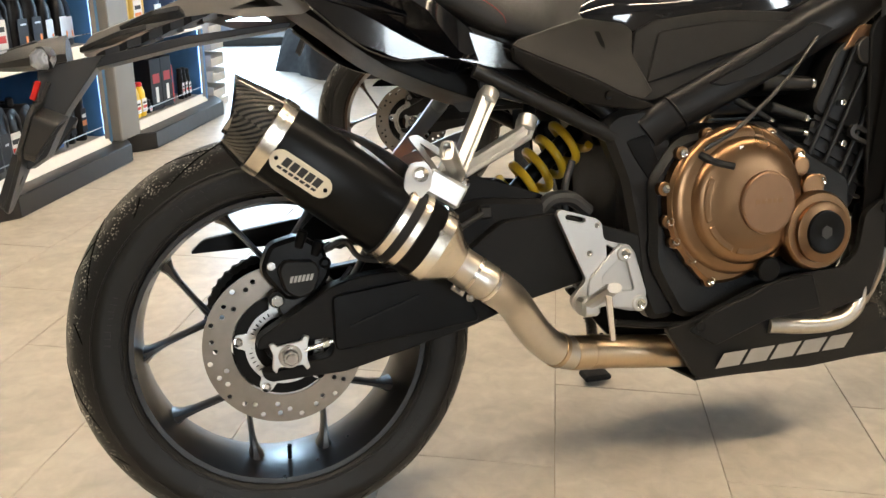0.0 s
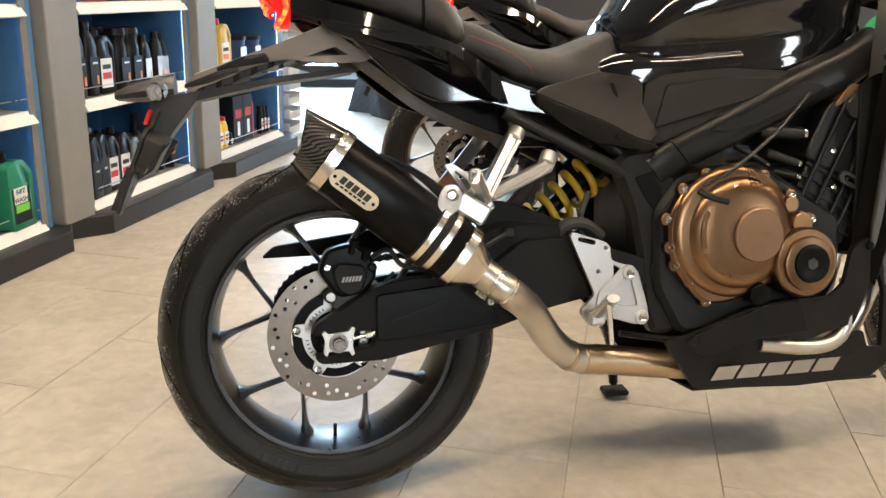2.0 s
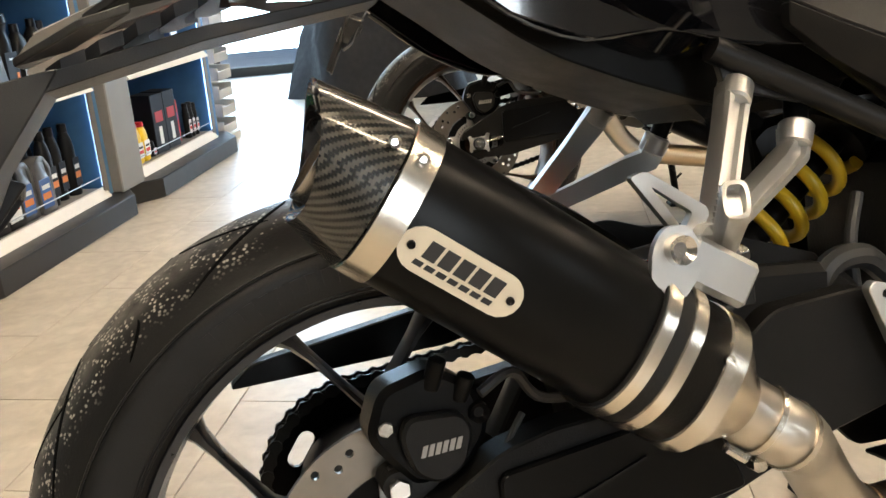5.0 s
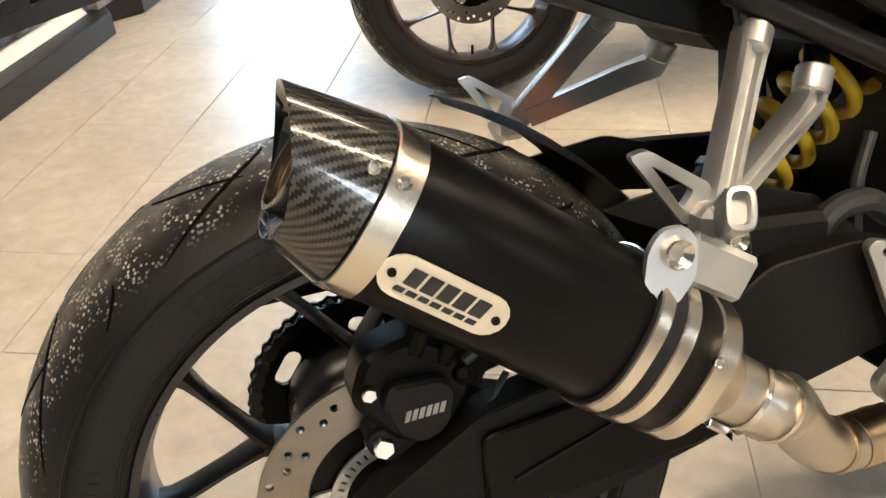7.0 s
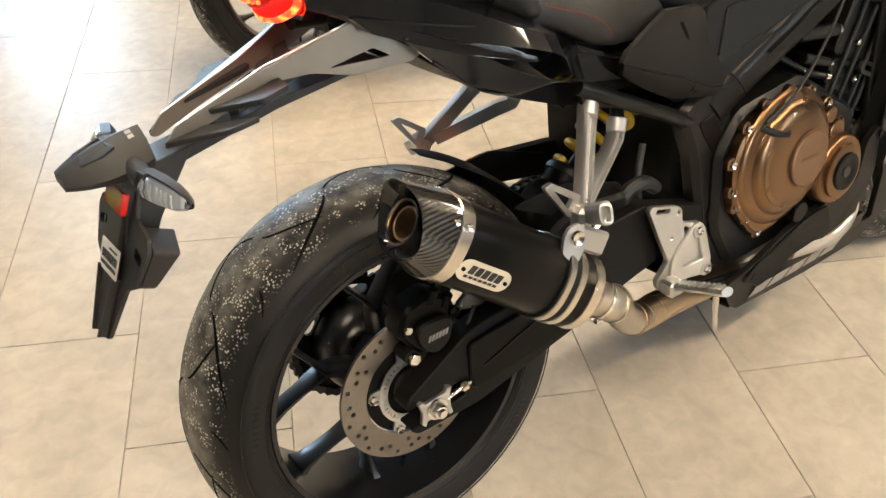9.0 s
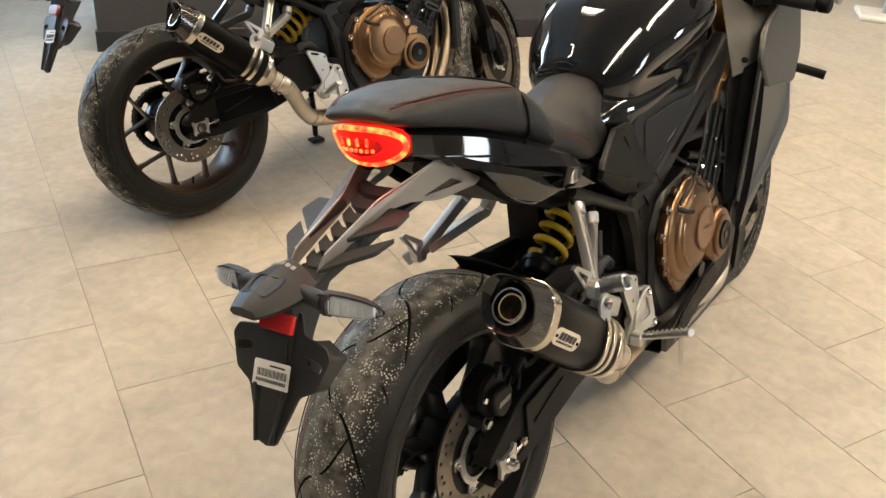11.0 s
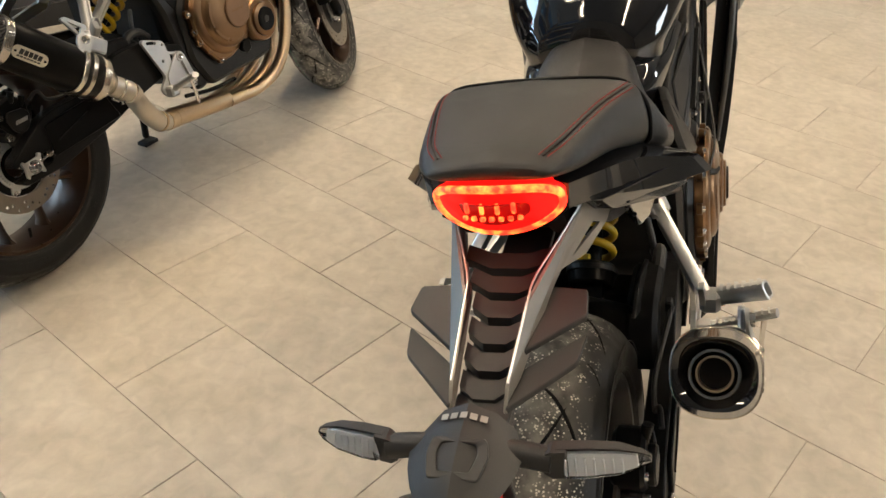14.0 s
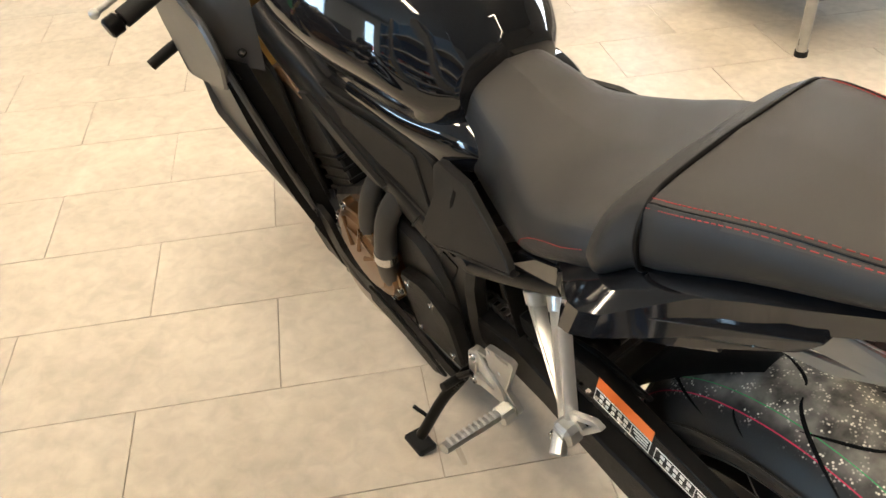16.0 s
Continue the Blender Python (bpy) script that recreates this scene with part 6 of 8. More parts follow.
    add_tube(bm, rim, 0.0046, 8, closed=True)
    part("light_guide", bm, TAIL_CORE, lamp, "glowing amber-red light guide", sharp=80)
    inset = [[(x - 0.009 - 0.001 * k, y * 0.66 * (1 - 0.06 * k), 0.8845 + (z - 0.884) * 0.62 * (1 - 0.08 * k)) for x, y, z in rings[3]] for k in range(2)]
    plate = part("lamp_window", loft(inset), LAMP_WINDOW, lamp, "dark red inner lamp window", sharp=60)
    for j in range(4):
        y = (j - 1.5) * 0.0165
        part("led_bar", box((-0.108 + 4.6 * y * y, y, 0.891), (0.004, 0.0045, 0.012), 0.001), TAIL_CORE, lamp)
    for j in range(7):
        y = (j - 3) * 0.0098
        part("led_cell", box((-0.104 + 4.6 * y * y, y, 0.877), (0.004, 0.0055, 0.005), 0.001), TAIL_CORE, lamp)
    # under-tail stays
    for s in (-1, 1):
        prof = [(-0.245, 0.742), (-0.225, 0.764), (-0.14, 0.795), (-0.002, 0.845), (0.03, 0.818), (0.075, 0.79), (0.06, 0.782), (-0.015, 0.779), (-0.06, 0.789), (-0.10, 0.786), (-0.17, 0.763), (-0.235, 0.738)]
        hole = [(-0.04, 0.792), (0.012, 0.808), (0.035, 0.794)]
        part("tail_stay", fill_loops([rounded(prof, 0.005), rounded(hole, 0.004)], 0.004, lambda u, v, w: Vector((u, s * (0.026 + 0.054 * (u + 0.24) + 0.33 * max(0, min(u, 0.0) + 0.11) + 0.12 * max(0, u) + w), v)), 0.001), STAY_GREY, parent, "flat grey tail stay with a triangular cut-out")
        part("stay_edge", tube([(-0.225, s * 0.029, 0.764), (-0.14, s * 0.034, 0.7955), (-0.11, s * 0.036, 0.8065), (-0.07, s * 0.0505, 0.8205), (-0.002, s * 0.077, 0.8455)], 0.0013, 6, 3), ALU, parent, "bright stay edge")
        for drop, fin in ((0.0, [(-0.195, 0.03), (-0.115, 0.034), (-0.098, 0.04), (-0.106, 0.092), (-0.142, 0.096)]), (0.016, [(-0.245, 0.028), (-0.2, 0.03), (-0.148, 0.096), (-0.186, 0.09)])):
            part("splash_fin", fill_loops([rounded(fin, 0.005)], 0.007, lambda u, v, w: Vector((u, s * v, 0.766 - drop + 0.2 * (u + 0.231) + 0.06 * (v - 0.03) - w)), 0.0015), TAIL_PLASTIC_LIT, parent, "black splash fin")
    for i in range(6):
        x = -0.06 - 0.03 * i
        z = 0.802 - 0.0115 * i
        part("stay_rung", fill_loops([[(-1, 0), (-0.4, -0.013), (0.4, -0.013), (1, 0), (1, 0.018), (0.4, 0.007), (-0.4, 0.007), (-1, 0.018)]], 0.011, lambda u, v, w: Vector((x + v * 1.05, (0.026 + 0.054 * (x + 0.24) + 0.33 * max(0, x + 0.11)) * u, z - w + v * 0.35))), TAIL_PLASTIC_LIT, parent, "black chevron rung between the stays")
    part("tray", fill_loops([rounded([(-0.25, 0.735), (-0.1, 0.767), (0.05, 0.785), (0.05, 0.778), (-0.1, 0.755), (-0.24, 0.722)], 0.004)], 0.056, lambda u, v, w: Vector((u, -0.028 + w, v - 0.006)), 0.001), TAIL_PLASTIC_LIT, parent, "black under-tail tray")
    # plate light pod and indicators
    pod = [(-0.358, [(0.0, 0.722), (0.021, 0.722), (0.026, 0.727), (0.021, 0.734), (0.0, 0.737)]),
           (-0.335, [(0.0, 0.721), (0.036, 0.722), (0.043, 0.729), (0.028, 0.744), (0.0, 0.749)]),
           (-0.295, [(0.0, 0.722), (0.048, 0.724), (0.055, 0.735), (0.03, 0.755), (0.0, 0.762)]),
           (-0.26, [(0.0, 0.728), (0.036, 0.728), (0.042, 0.738), (0.026, 0.757), (0.0, 0.768)])]
    pd = part("plate_lamp_pod", body(pod, 2, 1), TAIL_PLASTIC_LIT, parent, "black plate lamp pod with pale print", sharp=40)
    slope = lambda u, v, w: Vector((-0.3 - v, u, 0.7615 - 0.33 * max(0, v) - 0.2 * abs(u) + w))
    part("pod_recess", fill_loops([rounded([(-0.026, -0.004), (0.026, -0.004), (0.03, 0.012), (0.024, 0.036), (-0.024, 0.036), (-0.03, 0.012)], 0.004), rounded([(-0.017, 0.003), (0.017, 0.003), (0.02, 0.012), (0.015, 0.03), (-0.015, 0.03), (-0.02, 0.012)], 0.003)], 0.003, lambda u, v, w: slope(u, v, w - 0.0015), 0.0008), TAIL_PLASTIC_LIT, pd)
    print_bars(pd, letter_blocks(-0.024, 0.003, 0.048, 0.007, 5, 0.3), LETTER, lambda u, v, w: Vector((-0.281 + v * 0.95, -u, 0.766 + v * 0.15 - 0.27 * abs(u) + w)), 0.0)
    for s in (-1, 1):
        stem = part("indicator", tube([(-0.285, s * 0.03, 0.735), (-0.285, s * 0.058, 0.732), (-0.286, s * 0.08, 0.729)], 0.0125, 12, 3), TAIL_PLASTIC_LIT, parent, "black rear indicator with a clear lens")
        secs = ((0.074, 0.7), (0.084, 1.0), (0.11, 1.0), (0.138, 0.86), (0.158, 0.5), (0.166, 0.22))
        hexa = ((0.016, 0.004), (0.010, 0.0145), (-0.006, 0.0155), (-0.006, -0.0155), (0.010, -0.0145), (0.016, -0.004))
        sweep = lambda y: -0.287 + 0.22 * (y - 0.074)
        drop = lambda y: 0.728 - 0.06 * (y - 0.074)
        part("indicator_shell", loft([[(sweep(y) + g * a, s * y, drop(y) + g * b) for a, b in hexa] for y, g in ((0.072, 0.75), (0.08, 1.04), (0.093, 1.04), (0.094, 0.9))]), TAIL_PLASTIC_LIT, stem, sharp=25)
        part("indicator_spine", loft([[(sweep(y) + g * a, s * y, drop(y) + g * b) for a, b in ((0.0165, 0.004), (0.0105, 0.015), (-0.002, 0.0165), (-0.002, 0.0135), (0.008, 0.012), (0.0135, 0.003))] for y, g in secs[1:]]), TAIL_PLASTIC_LIT, stem, sharp=25)
        lens = ((0.015, 0.004), (0.0095, 0.0135), (-0.008, 0.0135), (-0.016, 0.006), (-0.016, -0.007), (-0.008, -0.0135), (0.0095, -0.0135), (0.015, -0.004))
        part("indicator_lens", loft([[(sweep(y) + g * a, s * y, drop(y) + g * b) for a, b in lens] for y, g in ((0.093, 0.98), (0.11, 1.0), (0.138, 0.86), (0.158, 0.5), (0.166, 0.22))]), CLEAR, stem, "clear indicator lens", sharp=25)
        part("indicator_reflector", loft([[(sweep(y) + g * a, s * y, drop(y) + g * b) for a, b in ((0.004, 0.0105), (-0.004, 0.0105), (-0.004, -0.0105), (0.004, -0.0105))] for y, g in ((0.094, 0.95), (0.11, 1.0), (0.138, 0.84), (0.153, 0.5))]), REFLECTOR, stem, "bright indicator reflector")
        for k in range(7):
            y = 0.093 + 0.008 * k
            g = 1.0 if y < 0.12 else 0.84
            part("reflector_rib", box((sweep(y) - 0.0055, s * y, drop(y) - 0.001), (0.003, 0.0016, 0.017 * g), 0.0005), REFLECTOR, stem)
    # plate carrier: a wedge-shaped board with shoulder ears
    o = Vector((-0.283, 0, 0.701))
    dn = Vector((-0.4, 0, -0.916)).normalized()
    outn = Vector((-0.916, 0, 0.4)).normalized()
    pc = lambda u, v, w: o + Vector((0, u, 0)) + dn * v + outn * w
    loops = [rounded([(-0.036, 0.0), (0.036, 0.0), (0.045, 0.03), (0.088, 0.036), (0.098, 0.052), (0.08, 0.1), (0.05, 0.115), (0.018, 0.192), (0.0, 0.196), (-0.018, 0.192), (-0.05, 0.115), (-0.08, 0.1), (-0.098, 0.052), (-0.088, 0.036), (-0.045, 0.03)], 0.006),
             slot(0.070, 0.066, 0.017, 0.0065, 12, 4), slot(-0.070, 0.066, 0.017, 0.0065, -12, 4), slot(0.0, 0.145, 0.008, 0.003, 80, 4)]
    car = part("plate_carrier", fill_loops(loops, 0.006, pc, 0.0015), TAIL_PLASTIC_LIT, parent, "black number plate carrier with a white sticker")
    part("carrier_spine", fill_loops([rounded([(-0.022, 0.03), (0.022, 0.03), (0.018, 0.19), (-0.018, 0.19)], 0.006)], 0.007, lambda u, v, w: pc(u, v, w + 0.0055), 0.002), TAIL_PLASTIC_LIT, car)
    part("carrier_back", fill_loops([rounded([(-0.3, 0.722), (-0.211, 0.738), (-0.224, 0.72), (-0.268, 0.662), (-0.3, 0.6), (-0.328, 0.582), (-0.318, 0.635), (-0.302, 0.69)], 0.006)], 0.06, lambda u, v, w: Vector((u, -0.03 + w, v)), 0.004), TAIL_PLASTIC_LIT, car)
    for s in (-1, 1):
        part("carrier_ear", fill_loops([rounded([(0.05, 0.034), (0.096, 0.05), (0.078, 0.1), (0.05, 0.112)], 0.006), rounded([(0.055, 0.043), (0.090, 0.054), (0.077, 0.094), (0.055, 0.101)], 0.004)], 0.034, lambda u, v, w: pc(s * u, v, -w * (1.1 - 8.5 * max(0, v - 0.034)) - 0.001), 0.002), TAIL_PLASTIC_LIT, car)
        part("carrier_rib", fill_loops([[(0.026, 0.11), (0.03, 0.11), (0.014, 0.19), (0.010, 0.19)]], 0.012, lambda u, v, w: pc(s * u, v, w + 0.005)), TAIL_PLASTIC_LIT, car)
    part("reflector", fill_loops([rounded([(-0.034, 0.004), (0.034, 0.004), (0.032, 0.032), (-0.032, 0.032)], 0.003)], 0.008, lambda u, v, w: pc(u, v, w + 0.012), 0.0015), RED_PLASTIC, car, "red reflector")
    stk = part("sticker", fill_loops([rounded([(-0.036, 0.066), (0.036, 0.066), (0.036, 0.103), (-0.036, 0.103)], 0.003)], 0.0006, lambda u, v, w: pc(u, v + 0.009 + 0.05 * u, w + 0.0132)), WHITE, car, "white sticker with plain print bars")
    bar = lambda u, v, w: pc(u, v + 0.009 + 0.05 * u, w + 0.0139)
    for i in range(24):
        wv = 0.0009 if i % 3 else 0.0016
        part("print_block", fill_loops([[(-0.030 + 0.0025 * i, 0.078), (-0.030 + 0.0025 * i + wv, 0.078), (-0.030 + 0.0025 * i + wv, 0.089), (-0.030 + 0.0025 * i, 0.089)]], 0.0003, bar), INK, stk)
    for i in range(14):
        part("print_block", fill_loops([[(-0.030 + 0.0043 * i, 0.092), (-0.0272 + 0.0043 * i, 0.092), (-0.0272 + 0.0043 * i, 0.097), (-0.030 + 0.0043 * i, 0.097)]], 0.0003, bar), INK, stk)
    part("print_block", fill_loops([[(-0.026, 0.0715), (0.004, 0.0715), (0.004, 0.074), (-0.026, 0.074)]], 0.0003, bar), INK, stk)
    part("carrier_bolt", cyl((-0.318, -0.02, 0.6), (-0.318, 0.02, 0.6), 0.006), CHROME, car)


def tank(parent, gloss):
    T = [(0.528, [(0.0, 0.80), (0.055, 0.80), (0.07, 0.81), (0.076, 0.82), (0.078, 0.832), (0.072, 0.85), (0.046, 0.873), (0.0, 0.883)]),
         (0.57, [(0.0, 0.755), (0.085, 0.755), (0.104, 0.775), (0.11, 0.81), (0.118, 0.845), (0.10, 0.89), (0.06, 0.93), (0.0, 0.945)]),
         (0.63, [(0.0, 0.74), (0.1, 0.74), (0.116, 0.775), (0.124, 0.82), (0.146, 0.868), (0.138, 0.915), (0.09, 0.97), (0.0, 0.99)]),
         (0.74, [(0.0, 0.74), (0.11, 0.75), (0.128, 0.785), (0.134, 0.83), (0.168, 0.885), (0.166, 0.935), (0.11, 1.0), (0.0, 1.02)]),
         (0.86, [(0.0, 0.76), (0.115, 0.77), (0.13, 0.80), (0.138, 0.85), (0.168, 0.9), (0.166, 0.945), (0.11, 1.005), (0.0, 1.025)]),
         (0.96, [(0.0, 0.80), (0.1, 0.81), (0.118, 0.835), (0.126, 0.87), (0.14, 0.905), (0.136, 0.94), (0.09, 0.985), (0.0, 1.005)]),
         (1.03, [(0.0, 0.85), (0.07, 0.85), (0.08, 0.862), (0.086, 0.878), (0.09, 0.9), (0.088, 0.925), (0.06, 0.95), (0.0, 0.965)])]
    t = part("fuel_tank", body(T, 6, 5), gloss, parent, "gloss black lacquered fuel tank", sharp=60)
    part("tank_skirt", body([(0.476, [(0.0, 0.752), (0.078, 0.752), (0.086, 0.76), (0.083, 0.782), (0.0, 0.79)]), (0.53, [(0.0, 0.742), (0.1, 0.744), (0.111, 0.756), (0.1, 0.803), (0.0, 0.82)]),
                             (0.62, [(0.0, 0.74), (0.11, 0.742), (0.124, 0.758), (0.118, 0.8), (0.0, 0.82)]), (0.75, [(0.0, 0.75), (0.115, 0.752), (0.131, 0.772), (0.128, 0.81), (0.0, 0.83)])], 4, 3), gloss, parent, "gloss black lower flank of the fuel tank", sharp=60)
    part("filler_cap", cyl((0.84, 0, 1.018), (0.85, 0, 1.034), 0.045, 0.042, 40, 0.003), SATIN_BLACK, t)
    for s in (-1, 1):
        flank = lambda u, v, w: Vector((u, s * (0.102 + 0.12 * min(0.2, max(0, u - 0.555)) - 0.2 * (v - 0.75) + w), v))
        tc = [(0.549, 0.684), (0.566, 0.746), (0.6, 0.763), (0.715, 0.775), (0.85, 0.77), (0.888, 0.754), (0.859, 0.73), (0.693, 0.684), (0.585, 0.638), (0.562, 0.641)]
        trim = part("tank_trim", fill_loops([rounded(tc, 0.006)], 0.02, flank, 0.003), GREY_PLASTIC, parent, "dark grey plastic tank side trim")
        part("trim_panel", fill_loops([rounded([(0.572, 0.664), (0.603, 0.744), (0.711, 0.758), (0.838, 0.757), (0.855, 0.744), (0.697, 0.7)], 0.008)], 0.006, lambda u, v, w: flank(u, v, w + 0.0175), 0.003), GREY_PLASTIC, trim)
        print_bars(t, letter_blocks(0.86, 0.93, 0.07, 0.018, 5, 0.2), LETTER, lambda u, v, w: Vector((u, s * (0.1675 - 0.25 * (u - 0.86) + w), v)), 0.2)


def front_end(parent, rim_mat, naked, steer):
    """Fork, front wheel, bars; turned about the steering axis."""
    top, low = Vector((1.03, 0, 0.93)), Vector((1.27, 0, 0.32))
    axis = (top - low).normalized()
    rot = Matrix.Translation(top) @ Matrix.Rotation(radians(steer), 4, axis) @ Matrix.Translation(-top)
    fw = Vector((1.445, 0, 0.30))

    def st(bm):
        bmesh.ops.transform(bm, matrix=rot, verts=bm.verts)
        return bm

    ob = wheel("front_wheel", parent, (0, 0, 0), rim_mat, 0.298, 0.06, True)
    ob.matrix_basis = rot @ Matrix.Translation(fw) @ Matrix.Rotation(radians(20), 4, "Y")
    disc("brake_disc", ob, (0, 0, 0), 0.065, 0.15, 0.105, True, -1)
    disc("brake_disc", ob, (0, 0, 0), 0.065, 0.15, 0.105, True, 1)
    for s in (-1, 1):
        a, b = Vector((1.075, s * 0.1, 0.955)), Vector((1.405, s * 0.1, 0.29))
        leg = part("fork_leg", st(cyl(b.lerp(a, 0.42), a, 0.026, n=24)), GOLD, parent, "gold upside-down fork leg")
        part("fork_slider", st(cyl(b, b.lerp(a, 0.44), 0.021, n=24)), SATIN_BLACK, leg)
        part("fork_foot", st(box(b + Vector((0.02, 0, 0.01)), (0.07, 0.035, 0.08), 0.01)), SATIN_BLACK, leg)
        part("front_caliper", st(box(b + Vector((-0.075, -s * 0.012, 0.09)), (0.055, 0.06, 0.11), 0.012)), SATIN_BLACK, leg)
        bar0, bar1 = Vector((1.09, s * 0.12, 0.935 if not naked else 1.0)), Vector((1.07, s * 0.335, 0.905 if not naked else 1.03))
        clip = part("handlebar", st(tube([bar0, bar0.lerp(bar1, 0.4) + Vector((0.01, 0, 0.005)), bar1], 0.011, 12, 5)), SATIN_BLACK, parent, "black clip-on handlebar")
        part("grip", st(tube([bar0.lerp(bar1, 0.48) + Vector((0.006, 0, 0.003)), bar1.lerp(bar0, 0.02)], 0.0165, 14)), RUBBER, clip)
        part("bar_end", st(cyl(bar1, bar1 + (bar1 - bar0).normalized() * 0.025, 0.017, n=20, bev=0.003)), SATIN_BLACK, clip)
        l0 = bar0.lerp(bar1, 0.3) + Vector((0.035, 0, 0))
        l1 = bar1 + Vector((0.075, s * 0.022, -0.002))
        lev = part("lever", st(tube([l0, l0.lerp(l1, 0.3) + Vector((0.03, 0, 0)), l0.lerp(l1, 0.7) + Vector((0.015, 0, 0)), l1], 0.0055, 10, 5)), ALU if not naked else SATIN_BLACK, clip, "silver hand lever")
        bm = bmesh.new()
        bmesh.ops.create_icosphere(bm, subdivisions=2, radius=0.0095, matrix=Matrix.Translation(l1))
        part("lever_ball", st(bm), ALU, lev)
        part("switch_box", st(box(bar0.lerp(bar1, 0.42), (0.04, 0.045, 0.045), 0.008)), BLACK_PLASTIC, clip)
    part("master_cylinder", st(box((1.09, -0.17, 0.965), (0.04, 0.06, 0.035), 0.006)), SATIN_BLACK, parent)
    part("top_yoke", st(box((1.065, 0, 0.94), (0.09, 0.24, 0.03), 0.01)), SATIN_BLACK, parent)
    part("lower_yoke", st(box((1.15, 0, 0.78), (0.08, 0.24, 0.04), 0.012)), SATIN_BLACK, parent)
    part("instrument", st(box((1.15, 0, 0.985), (0.03, 0.16, 0.085), 0.01)), GLOSS_BLACK, parent, "black instrument panel")
    rows = []
    for i in range(11):
        a = radians(10 + 110 * i / 10)
        rows.append([Vector((fw.x + (0.315 - 0.05 * t * t) * math.cos(a), 0.07 * t, fw.z + (0.315 - 0.05 * t * t) * math.sin(a))) for t in (-1, -0.6, -0.2, 0.2, 0.6, 1)])
    bm = loft(rows, False, False)
    bmesh.ops.solidify(bm, geom=list(bm.faces), thickness=0.004)
    part("front_mudguard", st(bm), SATIN_BLACK, parent, "black front mudguard")


def fairing(parent):
    for s in (-1, 1):
        # belly pan
        bp = [(0.655, 0.185), (0.575, 0.285), (0.615, 0.292), (0.655, 0.305), (0.74, 0.335), (0.79, 0.345), (0.84, 0.352), (0.905, 0.352), (0.935, 0.375), (0.95, 0.44), (1.0, 0.47), (1.02, 0.4), (1.07, 0.35), (1.09, 0.25), (1.03, 0.185), (0.87, 0.175)]
        gap = [(0.985, 0.36), (1.0, 0.42), (1.02, 0.36), (1.03, 0.25), (1.0, 0.25), (0.98, 0.285), (0.91, 0.265), (0.86, 0.27), (0.9, 0.285), (0.96, 0.3)]
        pan = part("belly_pan", fill_loops([rounded(bp, 0.01), rounded(gap, 0.006)], 0.012, lambda u, v, w: Vector((u, s * (0.135 + 0.045 * min(1, (v - 0.17) / 0.12) + w), v)), 0.003), GREY_PLASTIC, parent, "matt dark grey belly pan with plain pale blocks")
        part("pan_crease", fill_loops([rounded([(0.655, 0.305), (0.73, 0.327), (0.76, 0.34), (0.80, 0.345), (0.84, 0.35), (0.86, 0.29), (0.75, 0.28), (0.66, 0.25), (0.61, 0.28)], 0.008)], 0.006, lambda u, v, w: Vector((u, s * (0.19 + 0.03 * (v - 0.25) + w), v)), 0.002), BLACK_PLASTIC, pan)
        if s < 0:
            blocks = letter_blocks(0.684, 0.200, 0.262, 0.027, 5, 0.14)
        else:
            blocks = letter_blocks(0.684, 0.200, 0.262, 0.027, 5, 0.14)
        print_bars(pan, blocks, LETTER, lambda u, v, w: Vector((u, s * (0.1476 + 0.045 * (v + 0.02 * (u - 0.7) - 0.17) / 0.12 + w), v + 0.02 * (u - 0.7))), 0.35)
        bend = part("header_bend", tube([(0.775, s * 0.17, 0.266), (0.86, s * 0.177, 0.257), (0.915, s * 0.178, 0.261), (0.945, s * 0.178, 0.283), (0.955, s * 0.176, 0.325), (0.965, s * 0.16, 0.38)], 0.0145, 16, 6), PIPE_STEEL, pan, "satin steel header pipe in the pan's recess", sharp=60)
        bolt((0.632, s * 0.195, 0.285), (0, s, 0), 0.009, 0.003, parent=pan, mat=SATIN_BLACK)
        bolt((0.985, s * 0.195, 0.445), (0, s, 0), 0.008, 0.003, parent=pan, mat=SATIN_BLACK)
        # side fairing
        sf = [(0.985, 0.46), (0.99, 0.60), (1.0, 0.72), (1.03, 0.84), (1.12, 0.93), (1.3, 0.9), (1.42, 0.8), (1.4, 0.68), (1.25, 0.60), (1.15, 0.5), (1.08, 0.40), (1.03, 0.36), (1.0, 0.4)]
        fr = part("side_fairing", fill_loops([rounded(sf, 0.02)], 0.012, lambda u, v, w: Vector((u, s * (0.177 + 0.044 * math.sin(max(0, min(1, (v - 0.4) / 0.5)) * math.pi * 0.6) + 0.1 * max(0, min(0.2, u - 1.0)) - 0.6 * max(0, u - 1.22) ** 1.3 + w), v)), 0.003), FAIRING_GREY, parent, "matt dark grey side fairing with two slots")
        part("fairing_cheek", fill_loops([rounded([(0.985, 0.80), (1.02, 0.86), (1.14, 0.925), (1.28, 0.89), (1.3, 0.76), (1.2, 0.7), (1.05, 0.72)], 0.015)], 0.014, lambda u, v, w: Vector((u, s * (0.229 + 0.1 * max(0, min(0.2, u - 1.0)) - 0.6 * max(0, u - 1.22) ** 1.3 + w - 0.12 * abs(v - 0.8)), v)), 0.004), FAIRING_GREY, fr)
        outer = spline([(1.035, s * 0.236, 0.80), (1.022, s * 0.232, 0.64), (1.012, s * 0.216, 0.48), (0.995, s * 0.198, 0.37)], 5)
        inner = spline([(1.0, s * 0.196, 0.775), (0.985, s * 0.18, 0.62), (0.972, s * 0.17, 0.5), (0.962, s * 0.166, 0.42)], 5)
        bm = loft([[p.lerp(q, e) for e in (0, 0.15, 0.5, 0.85, 1)] for p, q in zip(outer, inner)], False, False)
        bmesh.ops.solidify(bm, geom=list(bm.faces), thickness=0.004)
